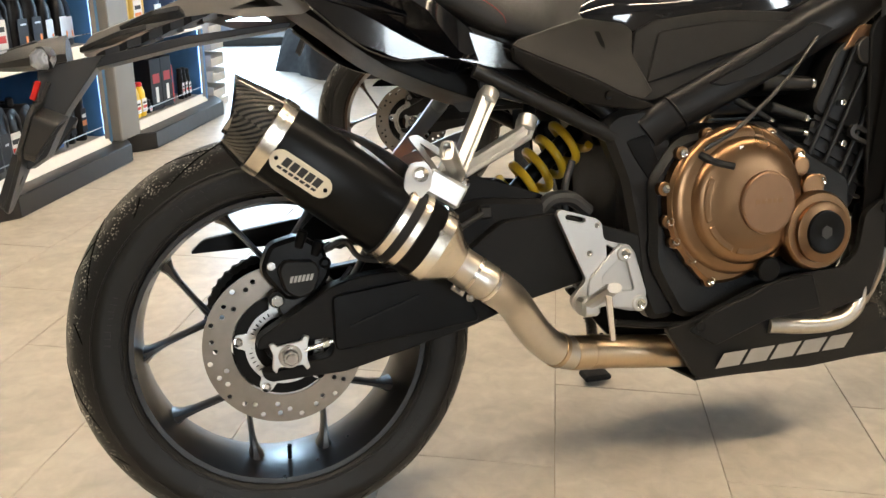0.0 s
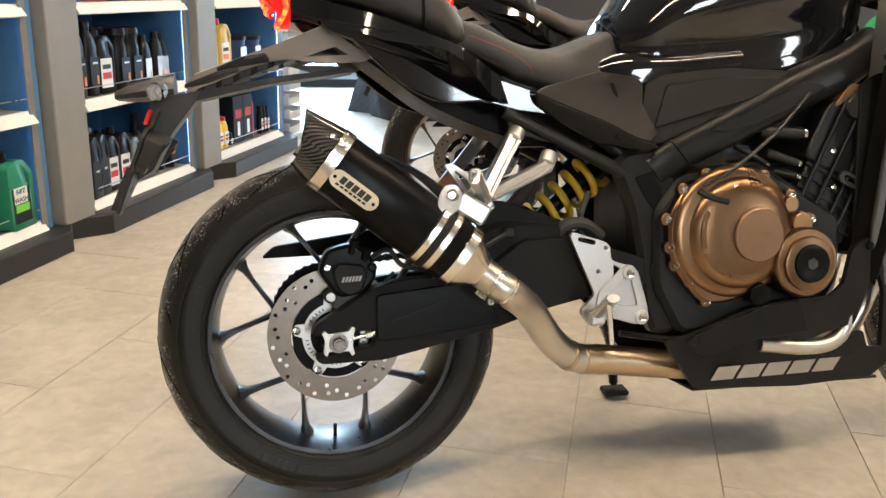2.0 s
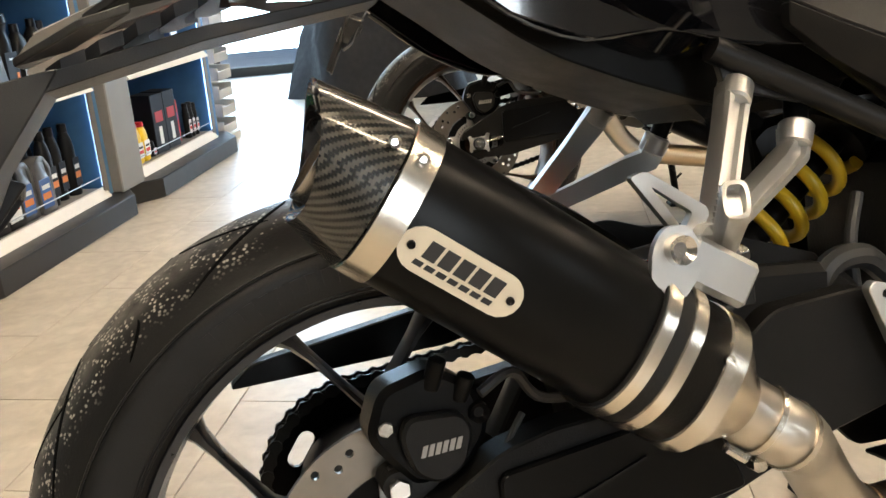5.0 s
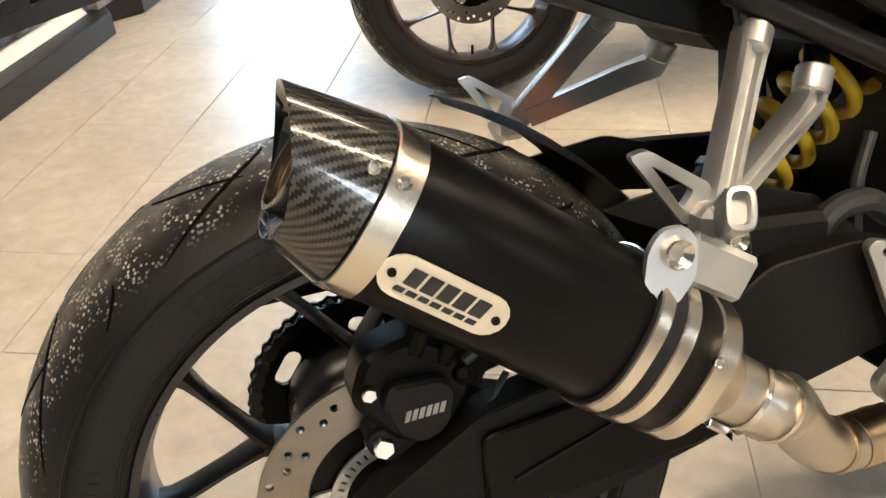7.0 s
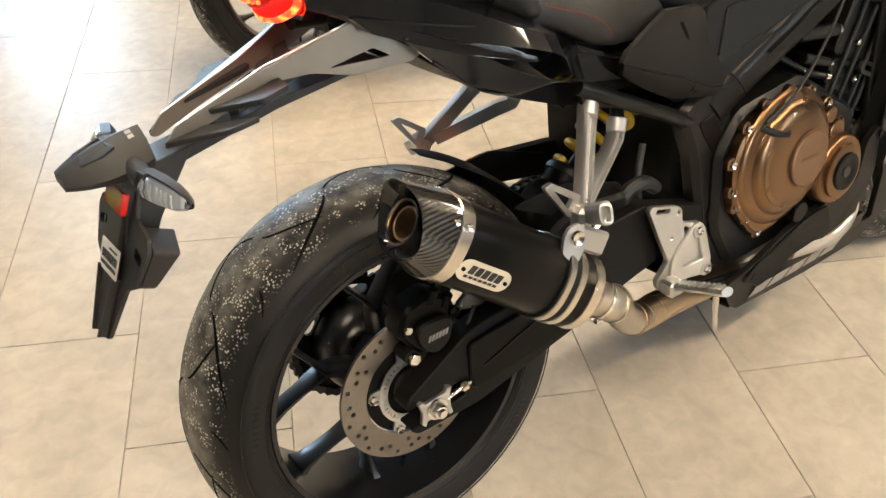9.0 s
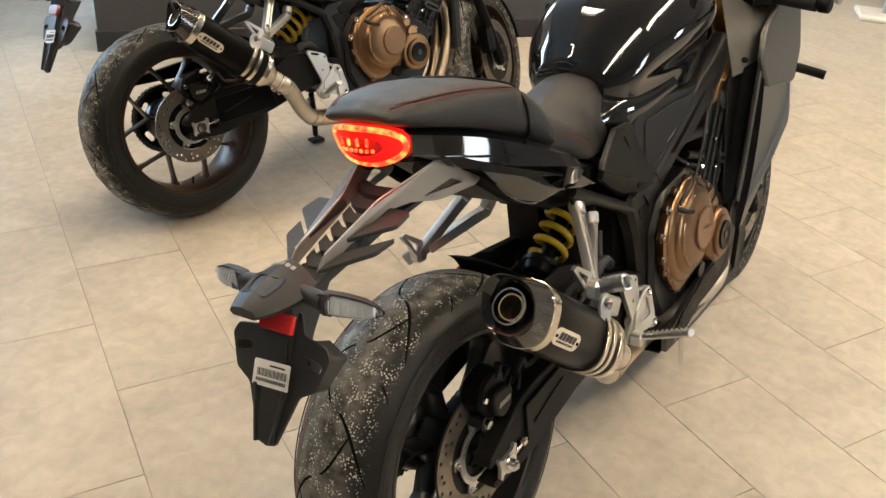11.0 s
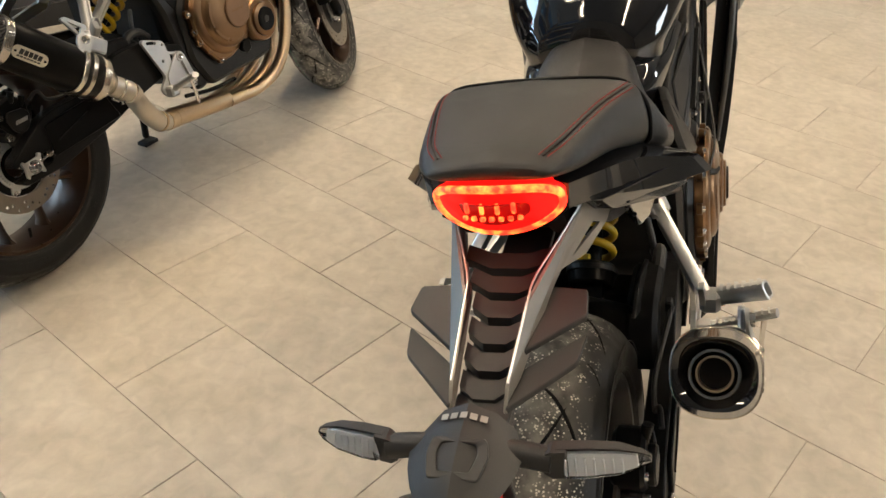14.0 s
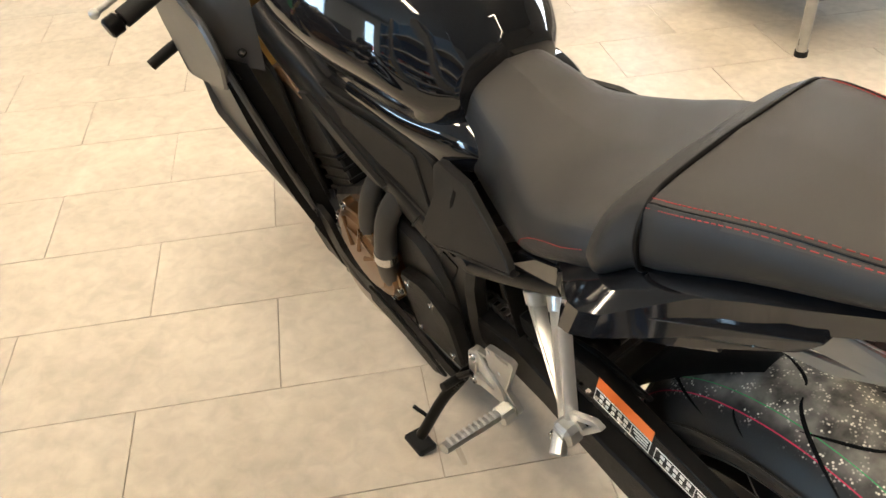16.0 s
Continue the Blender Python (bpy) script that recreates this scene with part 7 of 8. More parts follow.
        fl = part("fairing_flange", bm, BLACK_PLASTIC, fr, "black fairing flange with two slots", sharp=50)
        # Black strips laid on the flange, coloured as the shade inside slots.
        for i0, i1 in ((5, 8), (10, 13)):
            slotp = [outer[i].lerp(inner[i], 0.5) + Vector((-0.0015, s * 0.0005, 0)) for i in range(i0, i1 + 1)]
            part("flange_slot", tube(slotp, 0.005, 8, flat=0.5), CUT_SHADE, fl)
        bolt(outer[1].lerp(inner[1], 0.5), (-0.5, s, 0), 0.007, 0.003, parent=fl, mat=SATIN_BLACK)
        edge_o = spline([(1.15, s * 0.222, 0.915), (1.10, s * 0.23, 0.875), (1.06, s * 0.232, 0.81), (1.035, s * 0.228, 0.755)], 4)
        edge_i = spline([(1.045, s * 0.125, 0.92), (1.02, s * 0.145, 0.86), (1.0, s * 0.162, 0.80), (0.985, s * 0.176, 0.755)], 4)
        bm = loft([[p.lerp(q, e) + Vector((0, 0, 0.012 * math.sin(math.pi * e))) for e in (0, 0.12, 0.45, 0.5, 0.88, 1)] for p, q in zip(edge_o, edge_i)], False, False)
        bmesh.ops.solidify(bm, geom=list(bm.faces), thickness=0.005)
        ck = part("cockpit_panel", bm, FAIRING_GREY, fr, "matt grey cockpit side panel", sharp=20)
        bolt(edge_o[10].lerp(edge_i[10], 0.6) + Vector((-0.004, 0, 0.012)), (-0.5, s * 0.3, 0.8), 0.008, 0.003, parent=ck, mat=SATIN_BLACK)
        part("inner_fairing", fill_loops([rounded([(0.97, 0.46), (0.975, 0.74), (1.06, 0.82), (1.2, 0.75), (1.15, 0.45)], 0.015)], 0.008, side_place(0.16, s), 0.002), BLACK_PLASTIC, parent, "black inner fairing panel")
        ind = part("front_indicator", tube([(1.31, s * 0.19, 0.72), (1.335, s * 0.225, 0.708), (1.345, s * 0.26, 0.696), (1.35, s * 0.29, 0.686)], 0.012, 12, 3, radii=None), BLACK_PLASTIC, parent, "black front indicator")
        mr = part("mirror_stalk", tube([(1.27, s * 0.16, 0.99), (1.25, s * 0.24, 1.08), (1.22, s * 0.33, 1.13)], 0.009, 10, 4), SATIN_BLACK, parent)
        part("mirror", box((1.22, s * 0.36, 1.14), (0.03, 0.16, 0.075), 0.014), SATIN_BLACK, parent, "black mirror")
    rows = []
    for i, (x, z, w) in enumerate(((1.12, 0.955, 0.19), (1.22, 1.02, 0.17), (1.33, 0.99, 0.14), (1.43, 0.9, 0.11), (1.5, 0.8, 0.07))):
        rows.append([Vector((x - 0.06 * t * t, w * t, z - 0.05 * t * t)) for t in (-1, -0.6, -0.2, 0.2, 0.6, 1)])
    bm = loft(rows, False, False)
    bmesh.ops.solidify(bm, geom=list(bm.faces), thickness=0.006)
    part("nose_cowl", bm, GLOSS_BLACK, parent, "gloss black nose cowl")
    rows = [[Vector((x - 0.09 * t * t, w * t, z)) for t in (-1, -0.5, 0, 0.5, 1)] for x, z, w in ((1.3, 1.0, 0.14), (1.24, 1.08, 0.13), (1.14, 1.15, 0.11))]
    bm = loft(rows, False, False)
    bmesh.ops.solidify(bm, geom=list(bm.faces), thickness=0.003)
    part("windscreen", bm, TINT, parent, "smoked plastic windscreen")
    part("headlamp", box((1.45, 0, 0.78), (0.06, 0.24, 0.08), 0.02), GLOSS_BLACK, parent, "dark headlamp")
    part("radiator", box((1.08, 0, 0.55), (0.04, 0.3, 0.28), 0.008), ENGINE_BLACK, parent, "black radiator")
    part("pan_floor", box((0.86, 0, 0.178), (0.4, 0.27, 0.006), 0.002), GREY_PLASTIC, parent)


def naked_front(parent):
    for s in (-1, 1):
        part("shroud", fill_loops([rounded([(0.92, 0.72), (0.95, 0.8), (1.03, 0.84), (1.12, 0.8), (1.1, 0.7), (1.0, 0.66)], 0.015)], 0.02, side_place(0.14, s), 0.005), GREY_PLASTIC, parent, "dark grey radiator shroud")
        part("front_indicator", tube([(1.16, s * 0.12, 0.86), (1.165, s * 0.18, 0.86), (1.17, s * 0.23, 0.86)], 0.012, 10, 3), BLACK_PLASTIC, parent, "black front indicator")
        part("fork_reflector", box((1.21, s * 0.128, 0.68), (0.03, 0.006, 0.075), 0.002, None), RED_PLASTIC, parent, "red fork reflector")
    part("radiator", box((1.1, 0, 0.52), (0.04, 0.32, 0.26), 0.008), ENGINE_BLACK, parent, "black radiator")
    part("headlamp", cyl((1.2, 0, 0.87), (1.27, 0, 0.86), 0.09, 0.08, 40, 0.01), GLOSS_BLACK, parent, "round headlamp")


def motorcycle(m, rim_mat, naked, label, steer=0):
    root = thing("motorcycle", label, "motorcycle", m, "parked motorcycles")
    rim = wheel("rear_wheel", root, WC, rim_mat, WHEEL_R, 0.09)
    disc("brake_disc", rim, (0, 0, 0), 0.083, 0.118, 0.077)
    sprocket_and_chain(root, rim)
    swing_arm(root)
    caliper(root)
    exhaust(root)
    shock(root)
    footrests(root)
    chassis(root)
    engine(root)
    headers(root, naked)
    saddle(root)
    tail(root)
    tank(root, GLOSS_BLACK)
    front_end(root, rim_mat, naked, steer)
    if naked:
        naked_front(root)
    else:
        fairing(root)
    return root


BIKE = pose(0, 0, 0, LEAN, 0, 0)
bike = motorcycle(BIKE, RIM_BLACK, False, "black sports motorcycle with bronze engine covers, on its side stand", 0)
naked_bike = motorcycle(pose(0.601, 1.505, 0, 0, 0, -10.75) @ pose(0, 0, 0, LEAN, 0, 0), RIM_BRONZE, True, "black naked motorcycle with bronze wheels, on its side stand", 22)


# ---------------------------------------------------------------- goods on the shelves
DARK_PLASTIC = material("black bottle plastic", (0.008, 0.008, 0.009), 0.32, vary=0.1, spec=0.25)
GREY_TIN = material("dark grey canister plastic", (0.09, 0.09, 0.095), 0.35, vary=0.1)
YELLOW_PLASTIC = material("golden bottle plastic", (0.62, 0.42, 0.08), 0.35, vary=0.06)
BRIGHT_YELLOW = material("bright yellow plastic", (0.85, 0.55, 0.02), 0.35, vary=0.05)
RED_CAP = material("red cap plastic", (0.6, 0.02, 0.02), 0.35, vary=0.06)
GREEN_JUG = material("green translucent jug plastic", (0.02, 0.2, 0.12), 0.3, vary=0.08)
LIME = material("lime green print", (0.2, 0.6, 0.05), 0.5)
SILVER_PRINT = material("silver print", (0.55, 0.55, 0.56), 0.4, metal=0.4)
RED_PRINT = material("red print", (0.6, 0.04, 0.03), 0.5)
ORANGE_PRINT = material("orange print", (0.75, 0.22, 0.04), 0.5)
BLUE_PAINT = material("dark blue tin paint", (0.02, 0.05, 0.14), 0.35, vary=0.1)
CARD_BLACK = material("black printed card", (0.011, 0.011, 0.013), 0.45, vary=0.08, spec=0.25)
CARD_RED = material("red printed card", (0.45, 0.03, 0.03), 0.5, vary=0.08)
CARD_BLUE = material("blue printed card", (0.05, 0.12, 0.32), 0.5, vary=0.08)


def on_shelf(s, d, z, turn=0):
    return SM @ pose(s, 0.1 + d, z, 0, 0, turn)


def oval_ring(w, d, z, n=20, e=3.0):
    return [(w / 2 * math.copysign(abs(math.cos(t)) ** (2 / e), math.cos(t)), d / 2 * math.copysign(abs(math.sin(t)) ** (2 / e), math.sin(t)), z) for t in [2 * math.pi * i / n for i in range(n)]]


def bottle(m, h, w, d, mat, cap_mat, label_mat, label, neck=0.3, e=3.0, band=None, plain=False):
    b = thing("bottle", label, "bottle", m, "goods on the shelves")
    hs = h * 0.72
    part("bottle_body", loft([oval_ring(w * 0.94, d * 0.94, 0, e=e), oval_ring(w, d, 0.006, e=e), oval_ring(w, d, hs * 0.92, e=e), oval_ring(w * 0.82, d * 0.85, hs * 1.08, e=e), oval_ring(w * neck * 1.15, w * neck * 1.15, h * 0.87, e=2), oval_ring(w * neck, w * neck, h * 0.9, e=2)]), mat, b, sharp=50)
    part("cap", cyl((0, 0, h * 0.88), (0, 0, h), w * neck * 0.62, w * neck * 0.56, 18, 0.002), cap_mat, b)
    lab = part("print", box((0, -d / 2 - 0.0006, hs * 0.46), (w * 0.72, 0.0012, hs * 0.55), 0), label_mat, b)
    if plain:
        part("print_block", box((w * 0.2, -d / 2 - 0.0016, hs * 0.3), (w * 0.14, 0.0008, hs * 0.16)), band or ORANGE_PRINT, lab)
        part("print_block", box((w * 0.05, -d / 2 - 0.0016, hs * 0.62), (w * 0.4, 0.0008, hs * 0.035)), SILVER_PRINT, lab)
        return b
    part("print_block", box((0, -d / 2 - 0.0016, hs * 0.56), (w * 0.5, 0.0008, hs * 0.08)), WHITE if label_mat is not WHITE else INK, lab)
    part("print_block", box((0.0, -d / 2 - 0.0016, hs * 0.40), (w * 0.56, 0.0008, hs * 0.12)), band or RED_PRINT, lab)
    return b


def canister(m, h, w, d, mat, cap_mat, label_mat, label, band=None, plain=False):
    """Flat can with a slanted shoulder and a moulded handle."""
    c = thing("canister", label, "canister", m, "goods on the shelves")
    bm = fill_loops([rounded([(-w / 2, 0), (w / 2, 0), (w / 2, h * 0.72), (w * 0.15, h * 0.9), (-w * 0.18, h * 0.9), (-w / 2, h * 0.82)], 0.012), rounded([(w * 0.12, h * 0.8), (w * 0.34, h * 0.68), (w * 0.34, h * 0.52), (w * 0.2, h * 0.6)], 0.006)], d, lambda u, v, t: Vector((u, t - d / 2, v)), 0.008)
    part("can_body", bm, mat, c, sharp=50)
    part("cap", cyl((-w * 0.2, 0, h * 0.88), (-w * 0.2, 0, h), w * 0.17, w * 0.15, 18, 0.002), cap_mat, c)
    lab = part("print", box((-w * 0.06, -d / 2 - 0.0006, h * 0.32), (w * 0.7, 0.0012, h * 0.46)), label_mat, c)
    if plain:
        part("print_block", box((w * 0.02, -d / 2 - 0.0016, h * 0.4), (w * 0.3, 0.0008, h * 0.03)), SILVER_PRINT, lab)
        return c
    part("print_block", box((-w * 0.06, -d / 2 - 0.0016, h * 0.42), (w * 0.5, 0.0008, h * 0.07)), WHITE if label_mat is not WHITE else INK, lab)
    part("print_block", box((-w * 0.06, -d / 2 - 0.0016, h * 0.28), (w * 0.54, 0.0008, h * 0.1)), band or ORANGE_PRINT, lab)
    return c


def carton(m, w, d, h, mat, print_mat, label):
    c = thing("carton", label, "box", m, "goods on the shelves")
    part("carton_body", box((0, 0, h / 2), (w, d, h), 0.002), mat, c)
    part("print_block", box((0, -d / 2 - 0.0005, h * 0.62), (w * 0.6, 0.001, h * 0.18)), print_mat, c)
    part("print_block", box((0, -d / 2 - 0.0005, h * 0.3), (w * 0.25, 0.001, h * 0.3)), WHITE, c)
    return c


def bucket(m, r, h, mat, label):
    c = thing("bucket", label, "bucket", m, "goods on the shelves")
    part("bucket_body", lathe([(0, 0), (0, r * 0.9), (h * 0.9, r), (h, r * 1.04), (h, 0)], 36), mat, c).rotation_euler = (radians(90), 0, 0)
    part("bucket_rim", lathe([(h * 0.9, r * 1.03), (h * 0.9, r * 1.08), (h * 1.02, r * 1.08), (h * 1.02, r * 0.9)], 36), DARK_PLASTIC, c).rotation_euler = (radians(90), 0, 0)
    part("print_block", box((0, -r * 0.97, h * 0.5), (r * 0.9, 0.004, h * 0.35)), SILVER_PRINT, c)
    return c


Z1, Z2, Z3 = 0.106, 0.476, 0.811
# middle bay, second shelf
for s, d, h, w in ((-0.665, 0.05, 0.27, 0.07), (-0.575, 0.06, 0.265, 0.07), (-0.655, 0.16, 0.26, 0.07), (-0.56, 0.17, 0.26, 0.07)):
    bottle(on_shelf(s, d, Z2), h, w, 0.06, DARK_PLASTIC, DARK_PLASTIC, CARD_BLACK, "tall black oil bottle on a shop shelf", 0.42, plain=True)
for s, d in ((-0.49, 0.07), (-0.47, 0.18)):
    canister(on_shelf(s, d, Z2), 0.235, 0.1, 0.07, DARK_PLASTIC, DARK_PLASTIC, WHITE, "black oil canister with a white and red label", RED_PRINT)
for s in (-0.375, -0.29):
    for d in (0.07, 0.17):
        bottle(on_shelf(s, d, Z2), 0.235, 0.08, 0.08, DARK_PLASTIC, DARK_PLASTIC, CARD_BLACK, "wide black jar with a black lid and pale print", 0.86, 2.0, ORANGE_PRINT, True)
for s, d, h in ((-0.19, 0.07, 0.2), (-0.115, 0.06, 0.21), (-0.06, 0.07, 0.2), (-0.15, 0.16, 0.2)):
    bottle(on_shelf(s, d, Z2), h, 0.062, 0.05, DARK_PLASTIC, DARK_PLASTIC, SILVER_PRINT, "small black bottle with a silver label", 0.4, plain=True)
# middle bay, lowest shelf
for s, d in ((-0.665, 0.06), (-0.6, 0.07), (-0.66, 0.17), (-0.58, 0.18), (-0.5, 0.19)):
    canister(on_shelf(s, d, Z1, 8), 0.255, 0.075, 0.12, DARK_PLASTIC, DARK_PLASTIC, CARD_BLACK, "black oil canister on the lowest shelf", None, True)
for s in (-0.52, -0.44):
    canister(on_shelf(s, 0.07, Z1), 0.235, 0.085, 0.1, DARK_PLASTIC, DARK_PLASTIC, WHITE, "black oil canister with a white and red label", RED_PRINT)
for s, d in ((-0.36, 0.07), (-0.28, 0.06), (-0.33, 0.17)):
    canister(on_shelf(s, d, Z1), 0.2, 0.08, 0.09, GREY_TIN, DARK_PLASTIC, CARD_BLUE, "dark grey oil canister with a blue label", ORANGE_PRINT)
for s, d in ((-0.2, 0.06), (-0.13, 0.07), (-0.065, 0.06), (-0.16, 0.15)):
    bottle(on_shelf(s, d, Z1), 0.24, 0.052, 0.052, DARK_PLASTIC, DARK_PLASTIC, CARD_BLACK, "slim black bottle with a white and orange label", 0.5, 2.0, ORANGE_PRINT)
# middle bay, upper shelf
for s, w, mat, h in ((-0.66, 0.12, CARD_BLUE, 0.09), (-0.52, 0.12, CARD_RED, 0.08), (-0.36, 0.14, CARD_BLACK, 0.1), (-0.2, 0.11, CARD_BLACK, 0.09), (-0.07, 0.1, CARD_RED, 0.1)):
    carton(on_shelf(s, 0.1, Z3), w, 0.12, h, mat, SILVER_PRINT, "small printed parts carton on a shop shelf")
# far bay
carton(on_shelf(0.33, 0.13, Z1), 0.09, 0.08, 0.22, CARD_BLACK, RED_PRINT, "black carton with a red printed patch")
for s in (0.315, 0.375, 0.43):
    bottle(on_shelf(s, 0.05, Z1), 0.15, 0.058, 0.045, BRIGHT_YELLOW, RED_CAP, WHITE, "bright yellow bottle with a red cap", 0.5, 2.6, RED_PRINT)
for s in (0.575, 0.685):
    carton(on_shelf(s, 0.08, Z1, -6), 0.09, 0.1, 0.235, CARD_BLACK, CARD_RED, "tall black carton with red edge print")
carton(on_shelf(0.765, 0.1, Z1, -6), 0.05, 0.1, 0.18, CARD_RED, CARD_BLUE, "red carton beside a black one")
for s, h in ((0.5, 0.06), (0.86, 0.15), (0.9, 0.15), (0.94, 0.14)):
    bottle(on_shelf(s, 0.05, Z1), h, 0.032, 0.032, DARK_PLASTIC, DARK_PLASTIC, WHITE, "slim dark vial with a white band", 0.7, 2.0)
for s, d in ((0.33, 0.07), (0.45, 0.06), (0.31, 0.17), (0.44, 0.18)):
    canister(on_shelf(s, d, Z2), 0.245, 0.105, 0.08, YELLOW_PLASTIC, RED_CAP, WHITE, "golden oil canister with a red cap", ORANGE_PRINT)
bucket(on_shelf(0.66, 0.1, Z2), 0.07, 0.15, BLUE_PAINT, "dark blue grease bucket with a black rim")
bucket(on_shelf(0.85, 0.11, Z2), 0.07, 0.14, BLUE_PAINT, "dark blue grease bucket with a black rim")
for s, w, mat in ((0.36, 0.13, CARD_RED), (0.52, 0.12, CARD_BLUE), (0.7, 0.15, CARD_BLACK), (0.88, 0.12, CARD_RED)):
    carton(on_shelf(s, 0.1, Z3), w, 0.12, 0.1, mat, SILVER_PRINT, "small printed parts carton on a shop shelf")
# near bay: green cleaner jug with readable label
jug = canister(on_shelf(-1.075, 0.04, Z1, 4), 0.25, 0.125, 0.1, GREEN_JUG, DARK_PLASTIC, CARD_BLACK, "green bike wash jug with a black and lime label", LIME)
for k, word in enumerate(("BIKE", "WASH")):
    cu = bpy.data.curves.new("label_text", "FONT")
    cu.body, cu.size, cu.align_x, cu.extrude = word, 0.024, "CENTER", 0.0004
    cu.materials.append(INK)
    tx = new("label_text", cu)
    tx.parent = jug
    part("label_field", box((-0.012, -0.0522, 0.1265 - 0.028 * k), (0.066, 0.0012, 0.025), 0), WHITE, jug, "white field under a printed word")
    tx.matrix_basis = pose(-0.012, -0.0532, 0.118 - 0.028 * k, 90, 0, 0)
canister(on_shelf(-1.24, 0.05, Z1, 2), 0.25, 0.125, 0.1, GREEN_JUG, DARK_PLASTIC, CARD_BLACK, "green bike wash jug with a black and lime label", LIME)
canister(on_shelf(-1.42, 0.05, Z1, 2), 0.25, 0.125, 0.1, GREEN_JUG, DARK_PLASTIC, CARD_BLACK, "green bike wash jug with a black and lime label", LIME)

# ---------------------------------------------------------------- things about the shop
# leaflet tower beside the shelves
TRAY = material("pale acrylic tray", (0.62, 0.6, 0.56), 0.3, vary=0.08)
tower = thing("leaflet_tower", "pale tower of stacked leaflet trays by the shelves", "rack", SM @ pose(1.2, 0.12, 0), "")
part("tower_base", box((0.08, 0.12, 0.02), (0.2, 0.26, 0.04), 0.004), TRAY, tower)
for k in range(9):
    z = 0.045 + 0.085 * k
    o = 0.012 if k % 2 else 0.0
    t = part("tray", box((0.08 + o, 0.12, z + 0.004), (0.17, 0.24, 0.008), 0.002), TRAY, tower, "pale open tray")
    part("tray_lip", box((0.08 + o, 0.004, z + 0.022), (0.17, 0.008, 0.04), 0.002), TRAY, t)
    part("tray_back", box((0.08 + o, 0.236, z + 0.04), (0.17, 0.008, 0.076), 0.002), TRAY, t)
    for x in (-0.001, 0.161):
        part("tray_side", box((x + o, 0.12, z + 0.032), (0.008, 0.24, 0.06), 0.002), TRAY, t)
    part("leaflets", box((0.08 + o, 0.1, z + 0.02), (0.13, 0.17, 0.022), 0.001), WHITE if k % 2 else SHOP_GREY, t, "stack of leaflets")

# dark desk with plain web print and a green round sign
DM = Matrix.Translation((1.368, 3.174, 0)) @ Matrix.Rotation(math.atan2(-0.222, 0.35), 4, "Z")
desk = thing("counter_desk", "dark grey counter desk with plain print and green sign", "desk", DM)
part("desk_front", box((1.3, 0.02, 0.56), (2.6, 0.04, 1.0), 0.004), DESK, desk)
part("desk_base", box((1.3, 0.01, 0.05), (2.62, 0.05, 0.1), 0.003), PLINTH, desk)
part("desk_side", box((0.02, 0.35, 0.55), (0.04, 0.62, 1.02), 0.004), material("blue grey desk end", (0.14, 0.19, 0.27), 0.4), desk)
part("desk_top", box((1.3, 0.35, 1.08), (2.66, 0.75, 0.04), 0.006), PLINTH, desk)
for k in range(12):
    part("print_block", box((0.3 + 0.055 * k, -0.0015, 0.545), (0.035, 0.003, 0.045)), WHITE, desk)
part("round_sign", cyl((1.75, 0.0, 0.74), (1.75, -0.006, 0.74), 0.12, n=48), material("green sign print", (0.02, 0.3, 0.12), 0.5), desk, "green round sign")

# stone-faced counter
CM = Matrix.Translation((3.95, 2.06, 0)) @ Matrix.Rotation(math.atan2(0.14, -0.3), 4, "Z")
cnt = thing("stone_counter", "pebble-faced counter on a dark base", "counter", CM)
part("counter_base", box((0.7, -0.3, 0.05), (1.4, 0.6, 0.1), 0.004), PLINTH, cnt)
part("counter_face", box((0.7, -0.32, 0.55), (1.36, 0.56, 0.9), 0.006), PALE_STONE, cnt, "pebble-textured counter face")
part("counter_top", box((0.7, -0.3, 1.03), (1.44, 0.64, 0.05), 0.006), DESK, cnt)

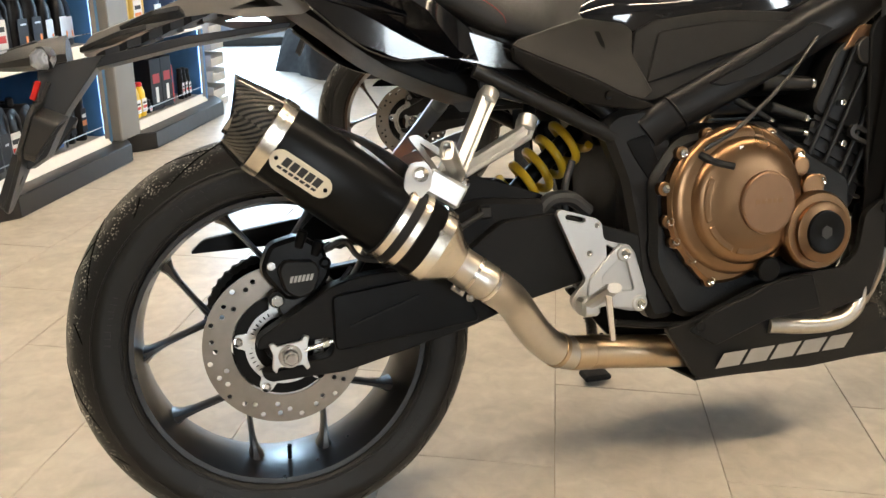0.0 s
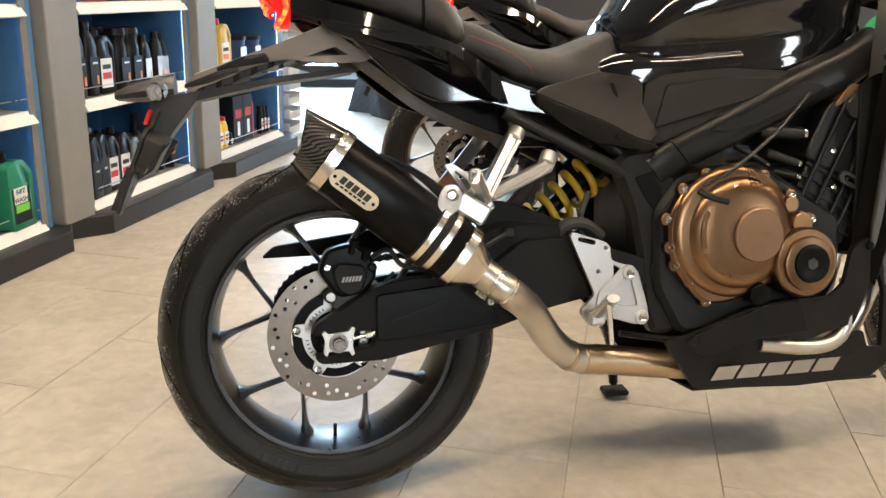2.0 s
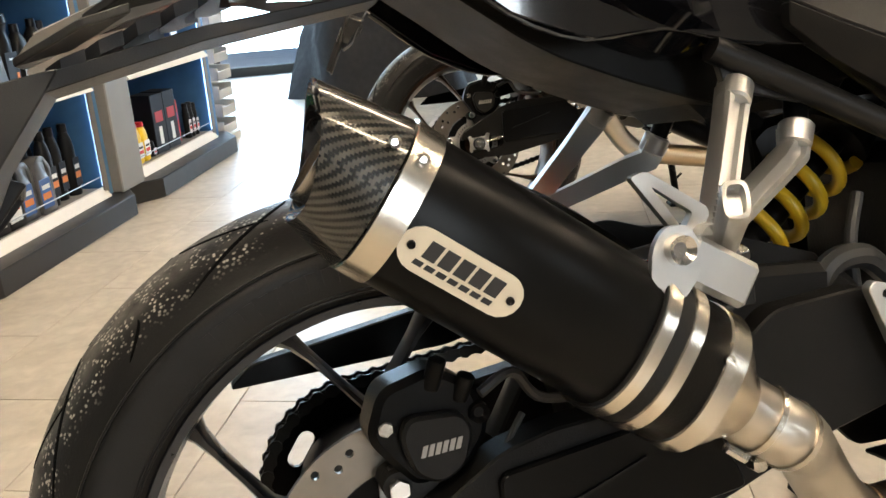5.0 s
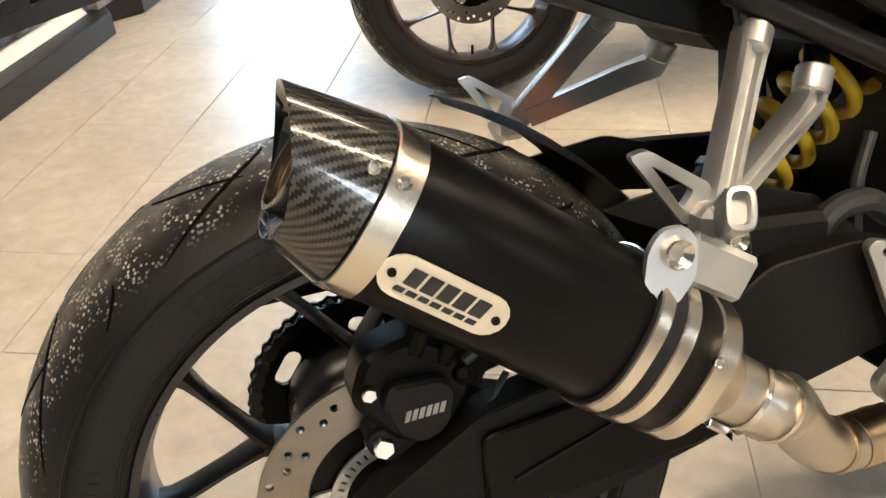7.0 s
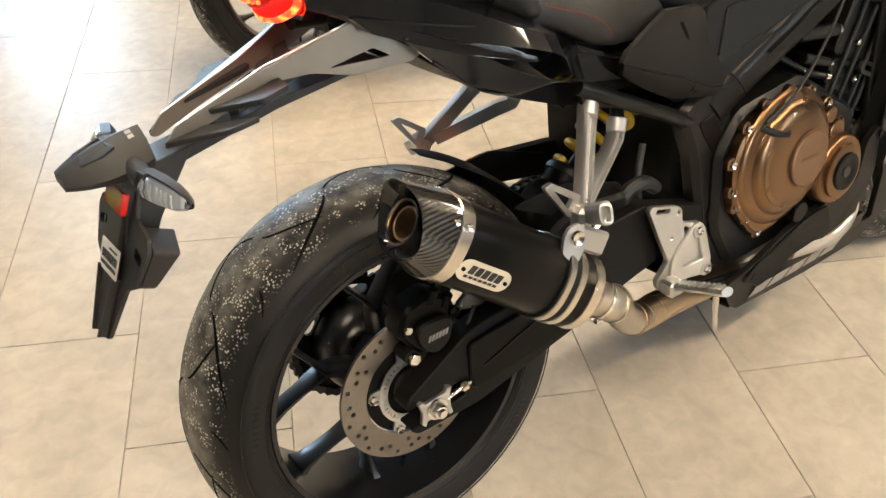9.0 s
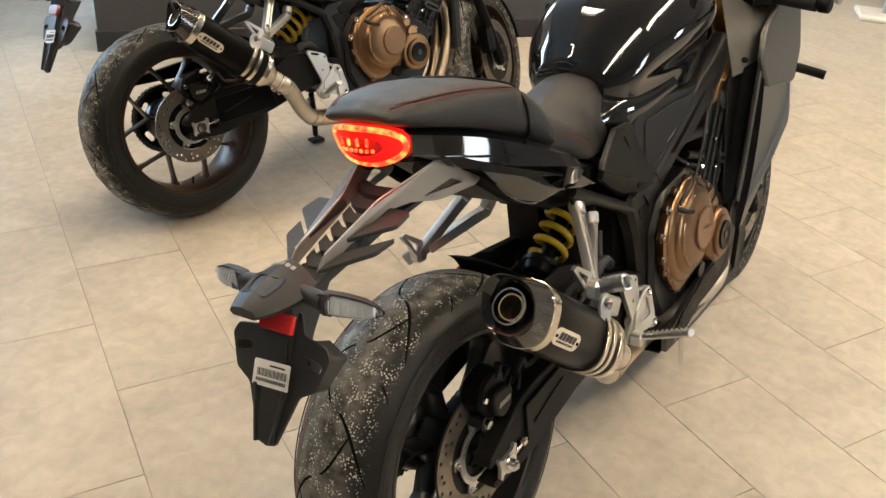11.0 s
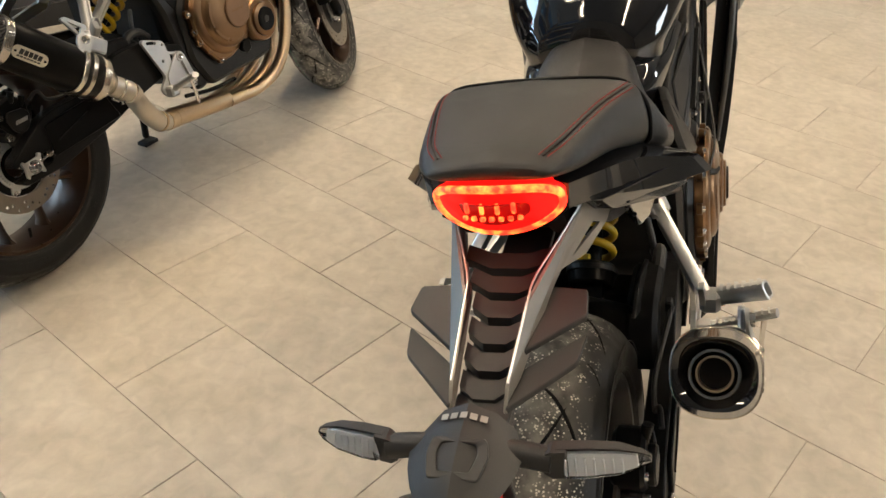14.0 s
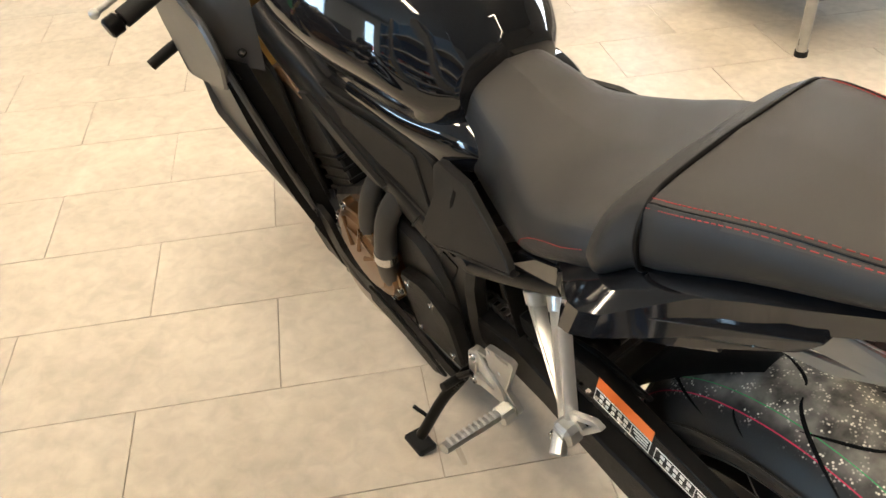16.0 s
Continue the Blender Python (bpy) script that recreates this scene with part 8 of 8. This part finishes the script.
# white stand, black cloth-covered display, steel bench
stand = thing("sign_stand", "white sign stand with a flat base plate", "stand", pose(5.9, 0.45, 0, 0, 0, 20))
part("base_plate", box((0, 0, 0.02), (0.36, 0.36, 0.04), 0.012), RAIL_WHITE, stand)
part("pole", cyl((0, 0, 0.04), (0, 0, 1.5), 0.018, n=16), STEEL_LEG, stand)
part("sign_board", box((0, 0, 1.65), (0.5, 0.02, 0.4), 0.006), RAIL_WHITE, stand)
rnd = random.Random(4)
heap = thing("covered_display", "black cloth cover draped over a display", "cover", pose(1.15, 4.75, 0))
rings = []
for k, (z, r) in enumerate(((0.0, 0.46), (0.12, 0.44), (0.35, 0.4), (0.6, 0.34), (0.85, 0.27), (1.05, 0.2), (1.15, 0.08))):
    rings.append([(r * (1 + 0.12 * math.sin(5 * t + k * 0.6) + 0.05 * math.sin(11 * t + 2 * k)) * math.cos(t) * 1.25, r * (1 + 0.1 * math.sin(5 * t + k * 0.6)) * math.sin(t), z) for t in [2 * math.pi * i / 48 for i in range(48)]])
part("cloth", loft(rings), FABRIC, heap, sharp=70)
bench = thing("steel_bench", "grey steel bench with round legs and a lower shelf", "bench", pose(1.33, -1.73, 0, 0, 0, -8))
for x, y in ((0.0, 0.0), (1.1, 0.0), (0.0, -0.6), (1.1, -0.6)):
    leg = part("leg", cyl((x, y, 0.015), (x, y, 0.86), 0.019, n=16), STEEL_LEG, bench)
    part("rubber_foot", cyl((x, y, 0.0), (x, y, 0.02), 0.023, n=16), RUBBER, leg)
part("lower_shelf", box((0.55, -0.3, 0.2), (1.1, 0.58, 0.03), 0.004), SHOP_GREY, bench)
part("bench_top", box((0.55, -0.3, 0.88), (1.2, 0.7, 0.04), 0.004), SHOP_GREY, bench)
part("rail", cyl((0, 0, 0.3), (1.1, 0, 0.3), 0.012, n=12), STEEL_LEG, bench)
part("rail", cyl((0, 0, 0.3), (0, -0.6, 0.3), 0.012, n=12), STEEL_LEG, bench)


# ---------------------------------------------------------------- floor pieces
near.sort(key=lambda c: (c - Vector((0.9, 0.6, 0))).length)
far += near[300:]
for c in near[:300]:
    t = new("tile", tile_mesh)
    t.parent = floor
    t.matrix_basis = Matrix.Translation(c) @ Matrix.Rotation(GA, 4, "Z")
verts, faces = [], []
src = [v.co.copy() for v in tile_mesh.vertices]
polys = [list(p.vertices) for p in tile_mesh.polygons]
R = Matrix.Rotation(GA, 4, "Z")
for c in far:
    k = len(verts)
    verts += [tuple(c + R @ v) for v in src]
    faces += [[k + i for i in p] for p in polys]
me = bpy.data.meshes.new("far_tiles")
me.from_pydata(verts, [], faces)
me.materials.append(TILE)
far_tiles = new("far_tiles", me)
far_tiles.parent = floor
tagged(far_tiles, "beige grey stone tiles further off", "", "", "stuff")
